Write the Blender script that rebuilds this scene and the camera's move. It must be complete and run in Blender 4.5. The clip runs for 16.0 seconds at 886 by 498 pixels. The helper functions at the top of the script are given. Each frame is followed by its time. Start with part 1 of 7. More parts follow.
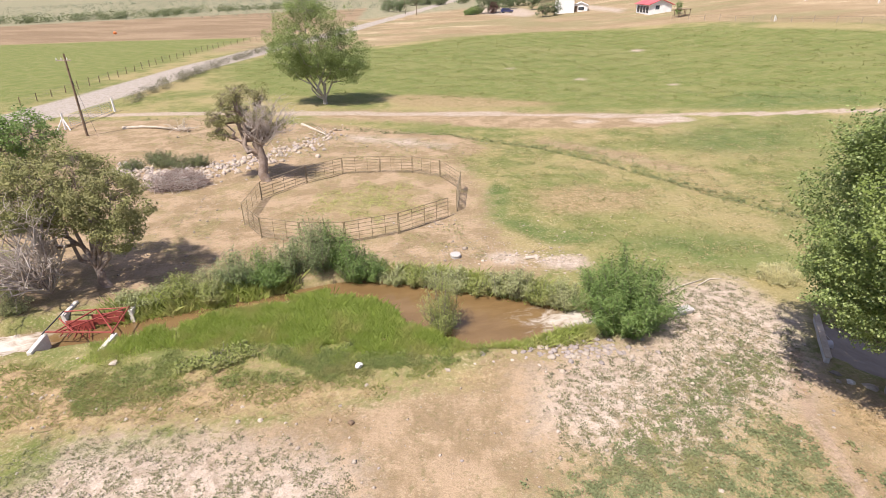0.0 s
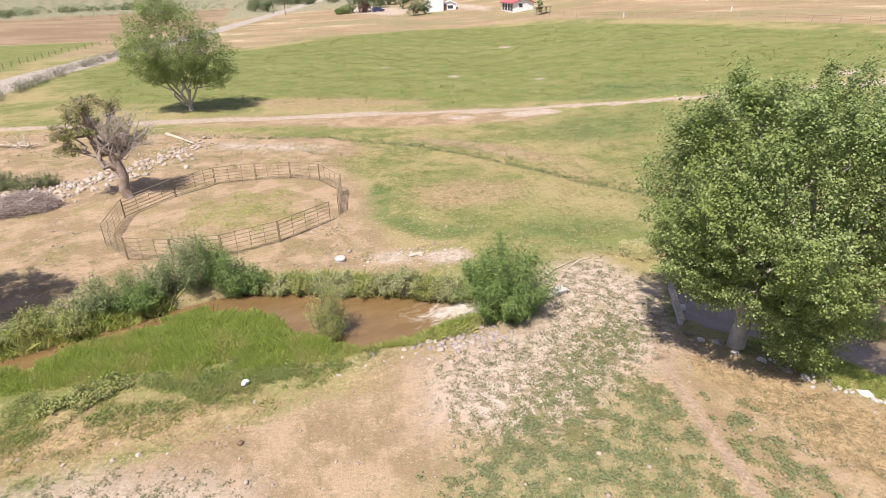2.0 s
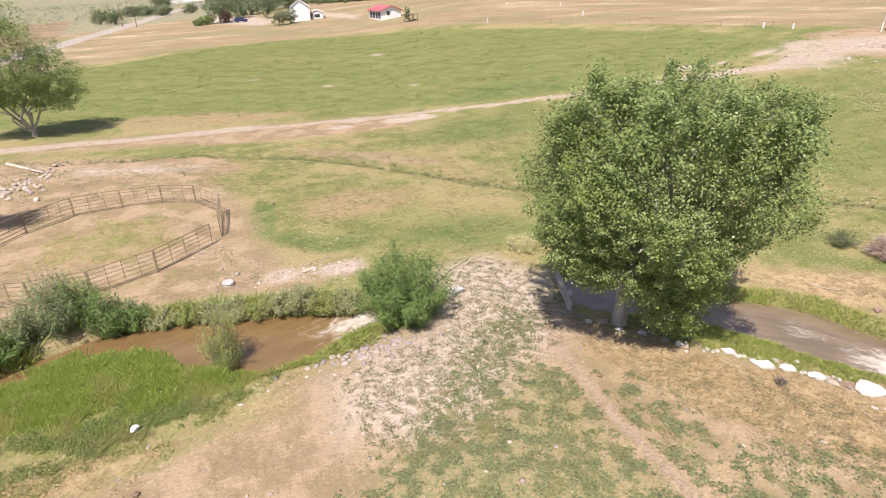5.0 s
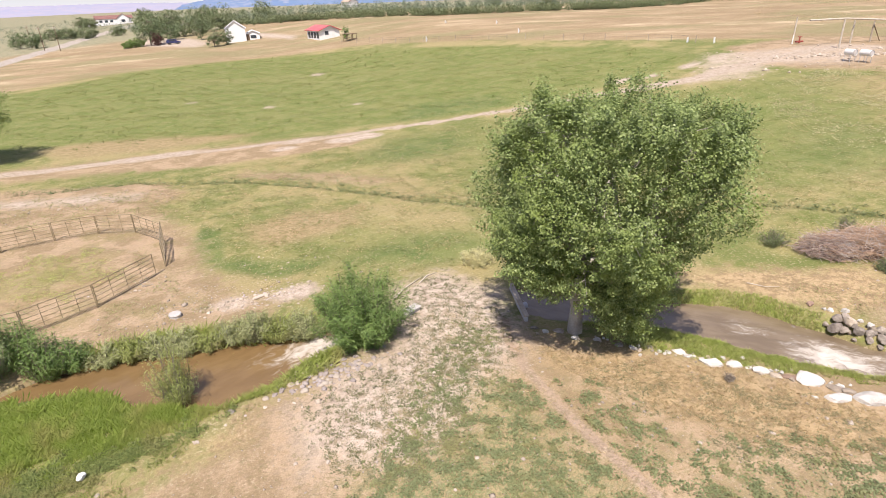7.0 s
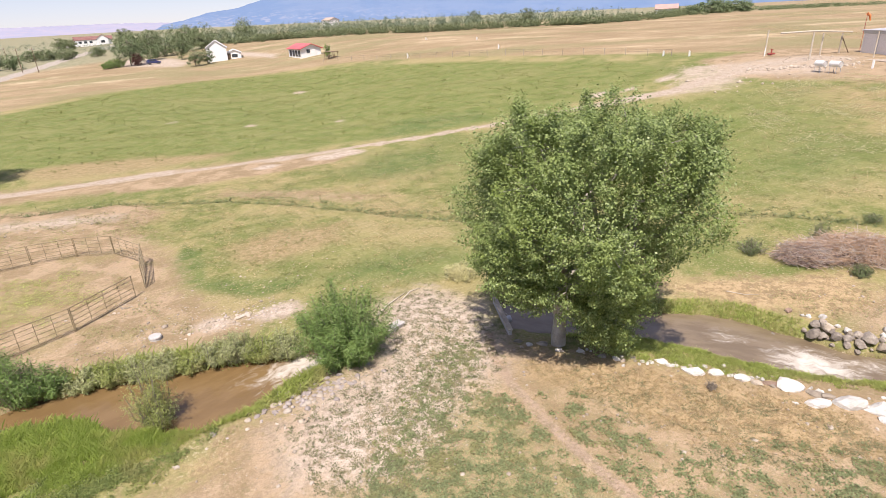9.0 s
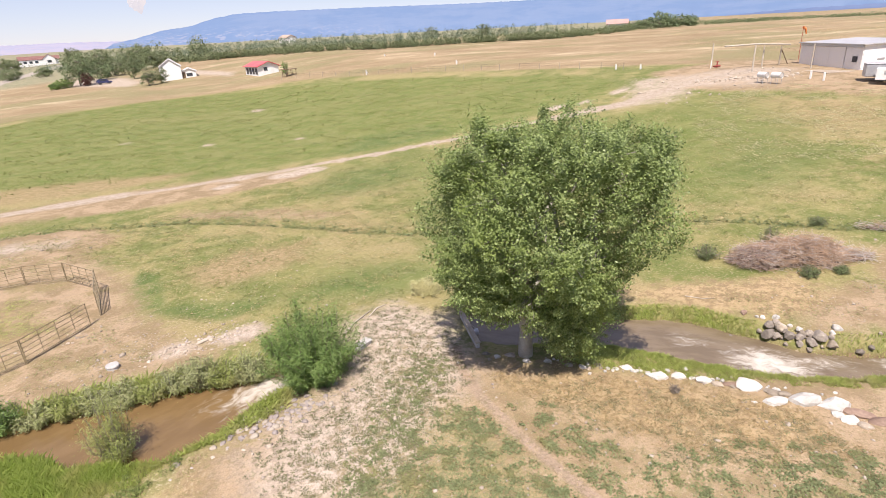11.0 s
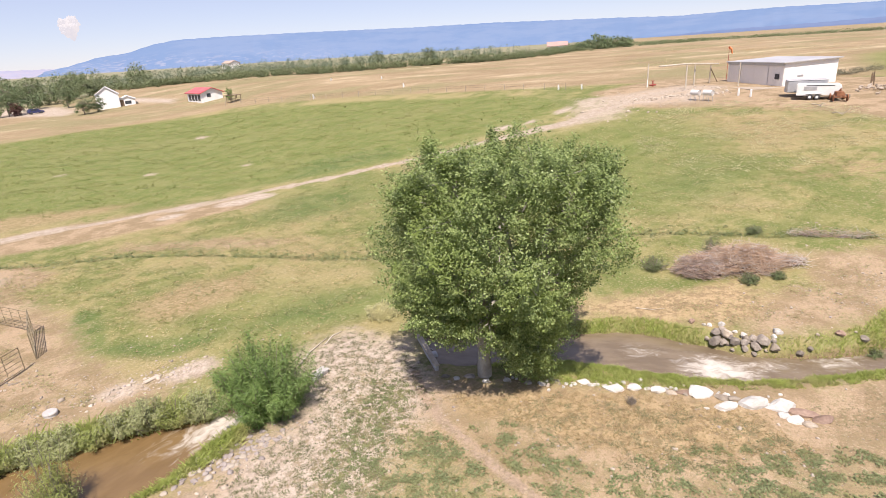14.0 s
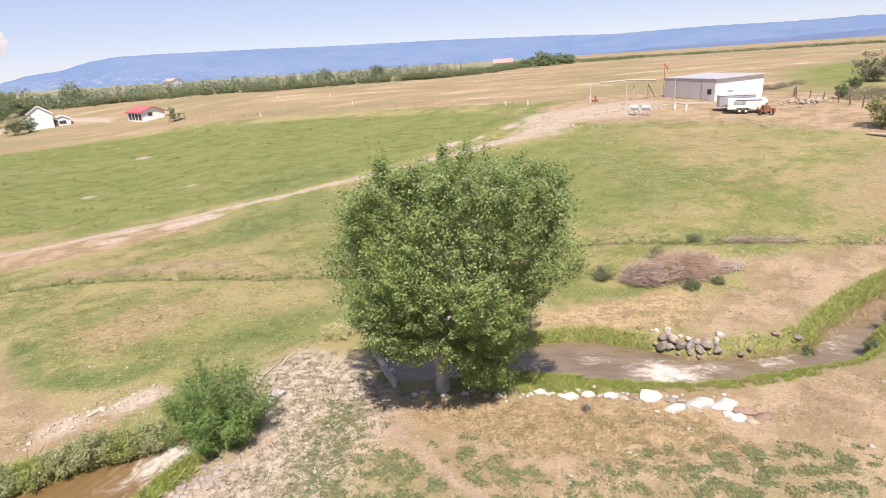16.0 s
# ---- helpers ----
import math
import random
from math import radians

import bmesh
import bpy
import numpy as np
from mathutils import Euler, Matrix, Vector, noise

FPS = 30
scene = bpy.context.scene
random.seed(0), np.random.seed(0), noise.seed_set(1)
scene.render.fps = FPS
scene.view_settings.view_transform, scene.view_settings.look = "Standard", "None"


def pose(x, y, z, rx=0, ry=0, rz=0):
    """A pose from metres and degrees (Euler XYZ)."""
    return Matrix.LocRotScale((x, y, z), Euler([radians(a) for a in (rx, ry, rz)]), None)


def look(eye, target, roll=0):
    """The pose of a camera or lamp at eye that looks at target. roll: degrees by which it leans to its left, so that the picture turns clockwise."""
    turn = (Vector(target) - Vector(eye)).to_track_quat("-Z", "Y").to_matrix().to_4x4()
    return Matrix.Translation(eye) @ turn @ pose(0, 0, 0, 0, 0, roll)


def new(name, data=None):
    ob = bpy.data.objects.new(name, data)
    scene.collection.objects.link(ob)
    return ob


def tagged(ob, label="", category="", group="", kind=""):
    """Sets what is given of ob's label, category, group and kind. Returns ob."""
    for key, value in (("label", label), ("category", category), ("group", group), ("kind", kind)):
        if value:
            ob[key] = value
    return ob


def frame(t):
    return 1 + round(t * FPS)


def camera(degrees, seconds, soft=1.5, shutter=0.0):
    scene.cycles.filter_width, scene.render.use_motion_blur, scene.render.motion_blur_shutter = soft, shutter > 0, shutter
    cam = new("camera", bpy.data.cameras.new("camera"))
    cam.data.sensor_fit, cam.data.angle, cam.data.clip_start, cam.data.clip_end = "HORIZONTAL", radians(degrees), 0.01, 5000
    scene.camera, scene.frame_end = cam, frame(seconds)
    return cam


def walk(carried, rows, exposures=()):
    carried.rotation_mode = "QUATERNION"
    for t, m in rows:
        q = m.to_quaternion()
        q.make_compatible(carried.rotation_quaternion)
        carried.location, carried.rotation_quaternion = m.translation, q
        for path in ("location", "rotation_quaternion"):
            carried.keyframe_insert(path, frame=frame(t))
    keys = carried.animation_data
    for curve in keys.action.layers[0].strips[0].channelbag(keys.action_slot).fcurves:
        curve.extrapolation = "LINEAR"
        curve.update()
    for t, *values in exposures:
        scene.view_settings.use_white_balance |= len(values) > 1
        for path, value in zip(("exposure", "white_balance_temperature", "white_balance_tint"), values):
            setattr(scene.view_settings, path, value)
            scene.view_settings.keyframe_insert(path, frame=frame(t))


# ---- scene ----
cam = camera(76.6, 16.0, soft=0.5)
PATH = [
    (0, (-0.225, 0.192, 14.553), (-0.301, 1.997, 13.695), -1.2),
    (0.5, (-0.096, 0.126, 14.603), (-0.069, 1.93, 13.741), -1.2),
    (1, (0.042, 0.072, 14.639), (0.134, 1.873, 13.774), -1.2),
    (1.5, (0.176, 0.007, 14.67), (0.362, 1.8, 13.803), -1.1),
    (2, (0.32, -0.036, 14.704), (0.619, 1.74, 13.835), -1.1),
    (2.5, (0.36, -0.046, 14.74), (0.763, 1.708, 13.869), -1.1),
    (3, (0.315, -0.023, 14.75), (0.789, 1.713, 13.877), -1.2),
    (3.5, (0.253, -0.001, 14.711), (0.779, 1.721, 13.841), -1.2),
    (4, (0.206, 0.021, 14.761), (0.774, 1.73, 13.891), -1.3),
    (4.5, (0.186, 0.008, 14.787), (0.811, 1.699, 13.922), -1.4),
    (5, (0.147, -0.087, 14.813), (0.82, 1.591, 13.956), -1.5),
    (7.5, (-0.128, 0.054, 14.942), (0.733, 1.673, 14.143), -2.1),
    (8, (-0.102, 0.049, 14.947), (0.759, 1.673, 14.16), -2.2),
    (8.5, (-0.045, -0.072, 14.968), (0.829, 1.551, 14.192), -2.4),
    (9, (0.057, -0.078, 14.973), (0.959, 1.534, 14.208), -2.6),
    (9.5, (0.099, -0.131, 14.999), (1.036, 1.467, 14.244), -2.7),
    (12, (-0.008, -0.123, 15.079), (1.06, 1.414, 14.374), -3.3),
    (12.5, (0.037, -0.093, 15.089), (1.132, 1.43, 14.394), -3.4),
    (13, (0.09, -0.079, 15.112), (1.213, 1.428, 14.426), -3.5),
    (13.5, (0.075, -0.07, 15.125), (1.222, 1.422, 14.45), -3.6),
    (14, (0.064, -0.071, 15.163), (1.232, 1.41, 14.497), -3.7),
    (14.5, (0.018, -0.118, 15.205), (1.211, 1.347, 14.55), -3.8),
    (15, (-0.022, -0.16, 15.233), (1.2, 1.285, 14.587), -3.9),
    (15.5, (-0.065, -0.203, 15.258), (1.199, 1.21, 14.623), -3.8),
    (16, (-0.095, -0.213, 15.287), (1.209, 1.168, 14.662), -3.8),
]
EXPOSURE = 0.70
walk(cam, [(t, look(e, g, r)) for t, e, g, r in PATH], [(0, EXPOSURE, 6750, 17), (16, EXPOSURE, 6750, 17)])

# ---- world and sun ----
SUN = Vector((-0.36, -0.46, 1.0)).normalized()          # towards the sun
SUN_EL = math.asin(SUN.z)
SUN_AZ = math.atan2(SUN.x, SUN.y)                        # clockwise from +y

world = bpy.data.worlds.new("sky")
scene.world = world
world.use_nodes = True
wn = world.node_tree
wn.nodes.clear()
w_out = wn.nodes.new("ShaderNodeOutputWorld")
w_bg = wn.nodes.new("ShaderNodeBackground")
w_sky = wn.nodes.new("ShaderNodeTexSky")
w_sky.sky_type = 'NISHITA'
w_sky.sun_disc = False
w_sky.sun_elevation = SUN_EL
w_sky.sun_rotation = SUN_AZ
w_sky.altitude = 1800
w_sky.air_density = 1.0
w_sky.dust_density = 0.4
w_sky.ozone_density = 1.0
w_bg.inputs["Strength"].default_value = 0.07
w_mix = wn.nodes.new("ShaderNodeMix")              # pale summer haze over the clear sky
w_mix.data_type = 'RGBA'
w_mix.inputs[0].default_value = 0.42
w_mix.inputs[7].default_value = (6.3, 6.7, 9.6, 1)
wn.links.new(w_sky.outputs[0], w_mix.inputs[6])
wn.links.new(w_mix.outputs[2], w_bg.inputs[0])
wn.links.new(w_bg.outputs[0], w_out.inputs[0])

sun_data = bpy.data.lights.new("sun", 'SUN')
sun_data.energy = 4.45
sun_data.angle = radians(0.55)
sun_data.color = (1.0, 0.95, 0.87)
sun = new("sun", sun_data)
sun.matrix_world = look(SUN * 200, (0, 0, 0))

# ---- materials ----
def nodes_of(name, rough=0.8, spec=0.3):
    m = bpy.data.materials.new(name)
    m.use_nodes = True
    nt = m.node_tree
    b = nt.nodes["Principled BSDF"]
    b.inputs["Roughness"].default_value = rough
    b.inputs["Specular IOR Level"].default_value = spec
    return m, nt, b


def noise_node(nt, scale, detail=4.0, rough=0.6, coord="Object", vec=None):
    n = nt.nodes.new("ShaderNodeTexNoise")
    n.inputs["Scale"].default_value = scale
    n.inputs["Detail"].default_value = detail
    n.inputs["Roughness"].default_value = rough
    if vec is None:
        tc = nt.nodes.new("ShaderNodeNewGeometry") if coord == "World" else nt.nodes.new("ShaderNodeTexCoord")
        vec = tc.outputs["Position"] if coord == "World" else tc.outputs[coord]
    nt.links.new(vec, n.inputs["Vector"])
    return n.outputs["Fac"]


def maprange(nt, value, lo, hi, a=0.0, b=1.0):
    n = nt.nodes.new("ShaderNodeMapRange")
    n.interpolation_type = 'SMOOTHSTEP'
    for k, v in (("From Min", lo), ("From Max", hi), ("To Min", a), ("To Max", b)):
        n.inputs[k].default_value = v
    nt.links.new(value, n.inputs["Value"])
    return n.outputs["Result"]


def mix(nt, fac, a, b):
    n = nt.nodes.new("ShaderNodeMix")
    n.data_type = 'RGBA'
    if isinstance(fac, (int, float)):
        n.inputs[0].default_value = fac
    else:
        nt.links.new(fac, n.inputs[0])
    for sock, v in ((n.inputs[6], a), (n.inputs[7], b)):
        if isinstance(v, tuple):
            sock.default_value = (*v, 1)
        else:
            nt.links.new(v, sock)
    return n.outputs[2]


def calc(nt, op, a, b):
    n = nt.nodes.new("ShaderNodeMath")
    n.operation = op
    for i, v in enumerate((a, b)):
        if isinstance(v, (int, float)):
            n.inputs[i].default_value = v
        else:
            nt.links.new(v, n.inputs[i])
    return n.outputs[0]


def bump(nt, b, height, strength=0.4, dist=0.05):
    n = nt.nodes.new("ShaderNodeBump")
    n.inputs["Strength"].default_value = strength
    n.inputs["Distance"].default_value = dist
    nt.links.new(height, n.inputs["Height"])
    nt.links.new(n.outputs[0], b.inputs["Normal"])


def surface(name, c1, c2, scale=3.0, fine=30.0, rough=0.8, relief=0.4, dist=0.03, metal=0.0, spec=0.3, per_object=0.0, coord="Object"):
    """Two colours in patches with a finer grain over them and a relief."""
    m, nt, b = nodes_of(name, rough, spec)
    big = maprange(nt, noise_node(nt, scale, coord=coord), 0.35, 0.65)
    small = noise_node(nt, fine, coord=coord)
    col = mix(nt, big, c1, c2)
    col = mix(nt, maprange(nt, small, 0.3, 0.7, 0.0, 0.35), col, tuple(0.55 * v for v in c1))
    if per_object:
        oi = nt.nodes.new("ShaderNodeObjectInfo")
        h = nt.nodes.new("ShaderNodeHueSaturation")
        nt.links.new(maprange(nt, oi.outputs["Random"], 0, 1, 1 - per_object, 1 + per_object), h.inputs["Value"])
        nt.links.new(col, h.inputs["Color"])
        col = h.outputs[0]
    nt.links.new(col, b.inputs["Base Color"])
    b.inputs["Metallic"].default_value = metal
    bump(nt, b, small, relief, dist)
    return m


def foliage(name, c1, c2, c3, scale=0.5, rough=0.5, through_light=0.25):
    """Leaves: a colour for each leaf between two, in patches towards a third, with some light passing through."""
    m, nt, b = nodes_of(name, rough, 0.35)
    g = nt.nodes.new("ShaderNodeNewGeometry")
    col = mix(nt, g.outputs["Random Per Island"], c1, c2)
    col = mix(nt, maprange(nt, noise_node(nt, scale, 3), 0.45, 0.7, 0, 0.8), col, c3)
    nt.links.new(col, b.inputs["Base Color"])
    t = nt.nodes.new("ShaderNodeBsdfTranslucent")
    nt.links.new(col, t.inputs["Color"])
    s = nt.nodes.new("ShaderNodeMixShader")
    s.inputs[0].default_value = through_light
    nt.links.new(b.outputs[0], s.inputs[1])
    nt.links.new(t.outputs[0], s.inputs[2])
    nt.links.new(s.outputs[0], nt.nodes["Material Output"].inputs[0])
    return m


M_BARK = surface("bark", (0.22, 0.18, 0.14), (0.33, 0.29, 0.24), 2.0, 14, 0.9, 0.8, 0.05)
M_BARK_PALE = surface("pale_bark", (0.34, 0.31, 0.27), (0.46, 0.43, 0.38), 2.0, 14, 0.9, 0.7, 0.05)
M_BARK_JUNIPER = surface("juniper_bark", (0.23, 0.17, 0.13), (0.36, 0.30, 0.26), 2.0, 18, 0.95, 0.9, 0.05)
M_TWIG = surface("dry_twig", (0.42, 0.36, 0.32), (0.58, 0.52, 0.47), 1.0, 12, 0.9, 0.4)
M_COTTONWOOD = foliage("cottonwood_leaf", (0.11, 0.165, 0.045), (0.40, 0.485, 0.195), (0.235, 0.305, 0.078), 0.35, 0.42, 0.40)
M_JUNIPER = foliage("juniper_leaf", (0.17, 0.185, 0.065), (0.33, 0.325, 0.135), (0.27, 0.25, 0.12), 0.9, 0.7, 0.25)
M_GREEN_TREE = foliage("dark_tree_leaf", (0.12, 0.17, 0.08), (0.215, 0.265, 0.135), (0.165, 0.215, 0.105), 0.5, 0.7, 0.35)
M_WILLOW = foliage("willow_leaf", (0.30, 0.33, 0.15), (0.48, 0.50, 0.27), (0.36, 0.40, 0.17), 0.6, 0.6, 0.4)
M_WILLOW_DARK = foliage("dark_willow_leaf", (0.16, 0.21, 0.085), (0.29, 0.345, 0.165), (0.20, 0.27, 0.10), 0.7, 0.6, 0.35)
M_SHRUB = foliage("shrub_leaf", (0.105, 0.185, 0.045), (0.255, 0.36, 0.115), (0.185, 0.285, 0.075), 0.9, 0.5, 0.35)
M_REED = foliage("reed_blade", (0.26, 0.31, 0.09), (0.40, 0.44, 0.16), (0.44, 0.41, 0.19), 0.4, 0.6, 0.45)
M_GRASS = foliage("grass_blade", (0.30, 0.40, 0.075), (0.52, 0.60, 0.18), (0.54, 0.52, 0.21), 0.6, 0.6, 0.55)
M_GRASS_DRY = foliage("bank_grass_blade", (0.33, 0.40, 0.10), (0.52, 0.57, 0.19), (0.49, 0.47, 0.21), 0.6, 0.6, 0.45)
M_PALE_WEED = foliage("pale_weed_blade", (0.46, 0.44, 0.25), (0.62, 0.58, 0.37), (0.50, 0.47, 0.28), 0.5, 0.8, 0.45)
M_STRAW = foliage("dry_grass_blade", (0.42, 0.325, 0.175), (0.58, 0.47, 0.28), (0.40, 0.33, 0.17), 0.5, 0.8, 0.45)
M_WEED = foliage("weed_leaf", (0.12, 0.16, 0.07), (0.20, 0.24, 0.11), (0.22, 0.23, 0.11), 0.7, 0.7, 0.3)
M_GRAVEL_WEED = foliage("gravel_weed_leaf", (0.14, 0.15, 0.075), (0.22, 0.22, 0.115), (0.22, 0.21, 0.11), 0.7, 0.8, 0.2)
M_POPLAR = foliage("pale_cottonwood_leaf", (0.16, 0.225, 0.068), (0.35, 0.42, 0.165), (0.26, 0.33, 0.11), 0.35, 0.6, 0.45)
M_OLIVE = foliage("olive_leaf", (0.23, 0.235, 0.10), (0.37, 0.365, 0.165), (0.30, 0.28, 0.145), 0.5, 0.7, 0.35)
M_CLOVER = foliage("clover_leaf", (0.155, 0.185, 0.085), (0.275, 0.305, 0.15), (0.30, 0.28, 0.125), 0.9, 0.75, 0.35)
M_TURF = foliage("turf_blade", (0.135, 0.17, 0.048), (0.26, 0.275, 0.095), (0.23, 0.22, 0.085), 0.3, 0.8, 0.35)
M_BANK_WEED = foliage("bank_weed_leaf", (0.13, 0.18, 0.05), (0.27, 0.31, 0.10), (0.30, 0.27, 0.11), 0.6, 0.7, 0.35)
M_PLUM = foliage("plum_leaf", (0.085, 0.04, 0.035), (0.16, 0.085, 0.065), (0.12, 0.06, 0.05), 0.5, 0.7, 0.25)
M_TUSSOCK = foliage("tussock_blade", (0.58, 0.55, 0.30), (0.74, 0.70, 0.42), (0.62, 0.60, 0.32), 0.5, 0.8, 0.5)
# far trees: the grey-green of distance haze is put into the leaf colours
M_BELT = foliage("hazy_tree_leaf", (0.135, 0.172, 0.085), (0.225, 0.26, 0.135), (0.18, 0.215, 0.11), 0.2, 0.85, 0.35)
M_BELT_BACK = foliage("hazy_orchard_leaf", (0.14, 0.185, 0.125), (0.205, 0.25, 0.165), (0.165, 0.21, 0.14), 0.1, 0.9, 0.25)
M_SAGE = foliage("sage_leaf", (0.16, 0.155, 0.105), (0.26, 0.25, 0.175), (0.19, 0.185, 0.115), 0.3, 0.9, 0.25)
M_ROCK_WHITE = surface("white_stone", (0.67, 0.645, 0.60), (0.50, 0.465, 0.42), 2.2, 11, 0.9, 0.9, 0.07, per_object=0.18)
M_PEBBLE = surface("pale_pebble", (0.50, 0.435, 0.36), (0.38, 0.315, 0.25), 0.4, 9, 0.9, 0.6, 0.05, per_object=0.15)
M_ROCK_GREY = surface("grey_stone", (0.235, 0.20, 0.168), (0.36, 0.315, 0.265), 1.5, 9, 0.9, 0.7, 0.05, per_object=0.25)
M_ROCK_TAN = surface("tan_stone", (0.33, 0.275, 0.215), (0.44, 0.375, 0.30), 1.5, 9, 0.9, 0.7, 0.05, per_object=0.25)
M_ROCK_RED = surface("red_stone", (0.25, 0.168, 0.128), (0.33, 0.235, 0.18), 1.5, 9, 0.9, 0.7, 0.05, per_object=0.15)
M_ROCK_LILAC = surface("broken_grey_stone", (0.44, 0.385, 0.355), (0.335, 0.285, 0.26), 1.5, 9, 0.9, 0.7, 0.05, per_object=0.2)
M_RAIL = surface("weathered_pipe", (0.25, 0.20, 0.125), (0.36, 0.295, 0.19), 2.0, 25, 0.65, 0.3, 0.01, metal=0.25)
M_RED_STEEL = surface("red_painted_steel", (0.29, 0.055, 0.048), (0.38, 0.095, 0.075), 1.5, 20, 0.55, 0.3, 0.01)
M_CONCRETE = surface("pale_concrete", (0.62, 0.58, 0.52), (0.72, 0.69, 0.64), 1.2, 18, 0.9, 0.5, 0.02)
M_WALL_CONC = surface("grey_concrete", (0.42, 0.40, 0.38), (0.54, 0.52, 0.50), 1.0, 16, 0.9, 0.6, 0.02)
M_GALV = surface("galvanised_steel", (0.46, 0.46, 0.47), (0.58, 0.58, 0.58), 1.5, 22, 0.5, 0.2, 0.01, metal=0.5)
M_WHITE_PAINT = surface("white_paint", (0.80, 0.80, 0.78), (0.74, 0.73, 0.70), 0.6, 12, 0.6, 0.1, 0.01)
M_DARK = surface("dark_metal", (0.05, 0.05, 0.055), (0.08, 0.08, 0.08), 2, 20, 0.5, 0.2, 0.01)
M_WOOD = surface("grey_timber", (0.33, 0.28, 0.22), (0.44, 0.38, 0.31), 2.0, 24, 0.9, 0.5, 0.02)
M_WOOD_DARK = surface("brown_timber", (0.17, 0.12, 0.08), (0.25, 0.18, 0.12), 2.0, 24, 0.9, 0.5, 0.02)
M_WOOD_PALE = surface("bleached_wood", (0.46, 0.40, 0.32), (0.56, 0.50, 0.42), 2.0, 20, 0.9, 0.5, 0.02)

# ---- shape of the land ----
def sstep(a, b, x):
    t = np.clip((x - a) / (b - a), 0, 1)
    return t * t * (3 - 2 * t)


def land(x, y):
    """Height of the land without the channel: flat pasture, rising to the hangar and to the far fields."""
    x, y = np.asarray(x, float), np.asarray(y, float)
    r, bear = np.hypot(x, y), np.degrees(np.arctan2(x, y))
    far = np.interp(r, [0, 70, 120, 200, 300, 500, 1000, 6000], [0, 0, 1.0, 3.8, 7, 10, 13, 13.5]) * sstep(-15, 8, bear)
    return far + 6.3 * sstep(20, 95, x) * (1 - sstep(130, 600, r)) * sstep(-60, -20, y)


POND = [(-30, 19.5), (-24, 21.7), (-20.3, 22.8), (-17.6, 23.4), (-14.6, 24.5), (-11.5, 25.7), (-9.6, 26.7), (-6.3, 27.8), (-3.3, 27.6),
        (-1.5, 27.3), (0.6, 26.5), (2.9, 25.6), (4.6, 25.0), (6.6, 24.5), (6.4, 23.0), (5.1, 22.8), (3.8, 22.4), (2.1, 21.5), (0.4, 21.1),
        (-1.6, 22.5), (-2.8, 23.0), (-3.4, 24.4), (-5.2, 25.8), (-7.3, 26.2), (-8.9, 26.0), (-10.4, 24.9), (-14.2, 22.8), (-16.8, 21.7),
        (-20.3, 20.9), (-24, 19.5), (-30, 16.5)]
STREAM = [(17.0, 23.4), (19.5, 20.9), (22.0, 18.5), (23.6, 17.2), (24.9, 16.2), (25.8, 14.9), (26.3, 13.3), (26.8, 11.9), (27.2, 10.0), (29.3, 7.8), (31.0, 6.5), (32.4, 5.8), (34.6, 5.7), (37.4, 5.1),
          (41.4, 3.9), (48, 1.3), (48, -3), (43, 0.4), (38, 2.8), (36.6, 3.3), (35.1, 3.7), (33.0, 3.5), (30.9, 4.1), (28.9, 5.6), (27.4, 6.8), (25.9, 8.0), (24.0, 9.9), (22.85, 11.8), (21.7, 14.1), (20.5, 15.9), (17.3, 18.7), (16.0, 20.6)]
TRACK = [(-75, 71), (-56, 71.5), (-44, 71.2), (-31, 71.4), (-15.7, 70.2), (1.1, 69.2), (14.9, 67.6), (26.4, 66.9), (40, 62.8), (48.4, 59.2), (59.5, 54.3), (66.1, 51.6), (78.7, 51.5), (92, 48)]
ROAD = [(-62, 40), (-56, 70), (-55, 88), (-54.6, 113), (-50.3, 148), (-36.3, 225), (-21, 283), (10, 420)]
PATH_WORN = [(14.0, 20.5), (13.0, 18.6), (12.4, 16.4), (12.1, 13.6), (11.9, 11.2), (11.9, 9.0), (12.2, 4), (13, -6)]
DITCH = [(-40, 68), (-21.8, 66.0), (-10.1, 60.6), (-1.5, 58.9), (7.2, 53.4), (13.3, 47.4), (17.4, 41.4), (22.0, 35.8), (30, 29), (37.8, 23.0), (41.0, 17.0), (44.6, 10.4), (47, 4), (52, -10)]
FIELD = [(-30, 84), (-13, 79.9), (-1.6, 75.3), (12, 72.5), (27, 69.4), (41, 64.2), (62, 57.3), (75.5, 61), (79.6, 74), (67, 111), (51, 140), (27, 158), (1, 156), (-20, 143), (-46, 138), (-46, 112)]


def poly_sd(poly, x, y):
    """Signed distance to a polygon, negative inside."""
    p = np.array(poly, float)
    q = np.roll(p, -1, 0)
    best, inside = np.full(x.shape, 1e9), np.zeros(x.shape, bool)
    for (ax, ay), (bx, by) in zip(p, q):
        ex, ey = bx - ax, by - ay
        t = np.clip(((x - ax) * ex + (y - ay) * ey) / (ex * ex + ey * ey), 0, 1)
        best = np.minimum(best, np.hypot(x - ax - t * ex, y - ay - t * ey))
        if ay != by:
            inside ^= ((ay > y) != (by > y)) & (x < ax + (y - ay) / (by - ay) * ex)
    return np.where(inside, -best, best)


def line_d(line, x, y):
    """Distance to a line of points."""
    best = np.full(x.shape, 1e9)
    for (ax, ay), (bx, by) in zip(line, line[1:]):
        ex, ey = bx - ax, by - ay
        t = np.clip(((x - ax) * ex + (y - ay) * ey) / (ex * ex + ey * ey), 0, 1)
        best = np.minimum(best, np.hypot(x - ax - t * ex, y - ay - t * ey))
    return best


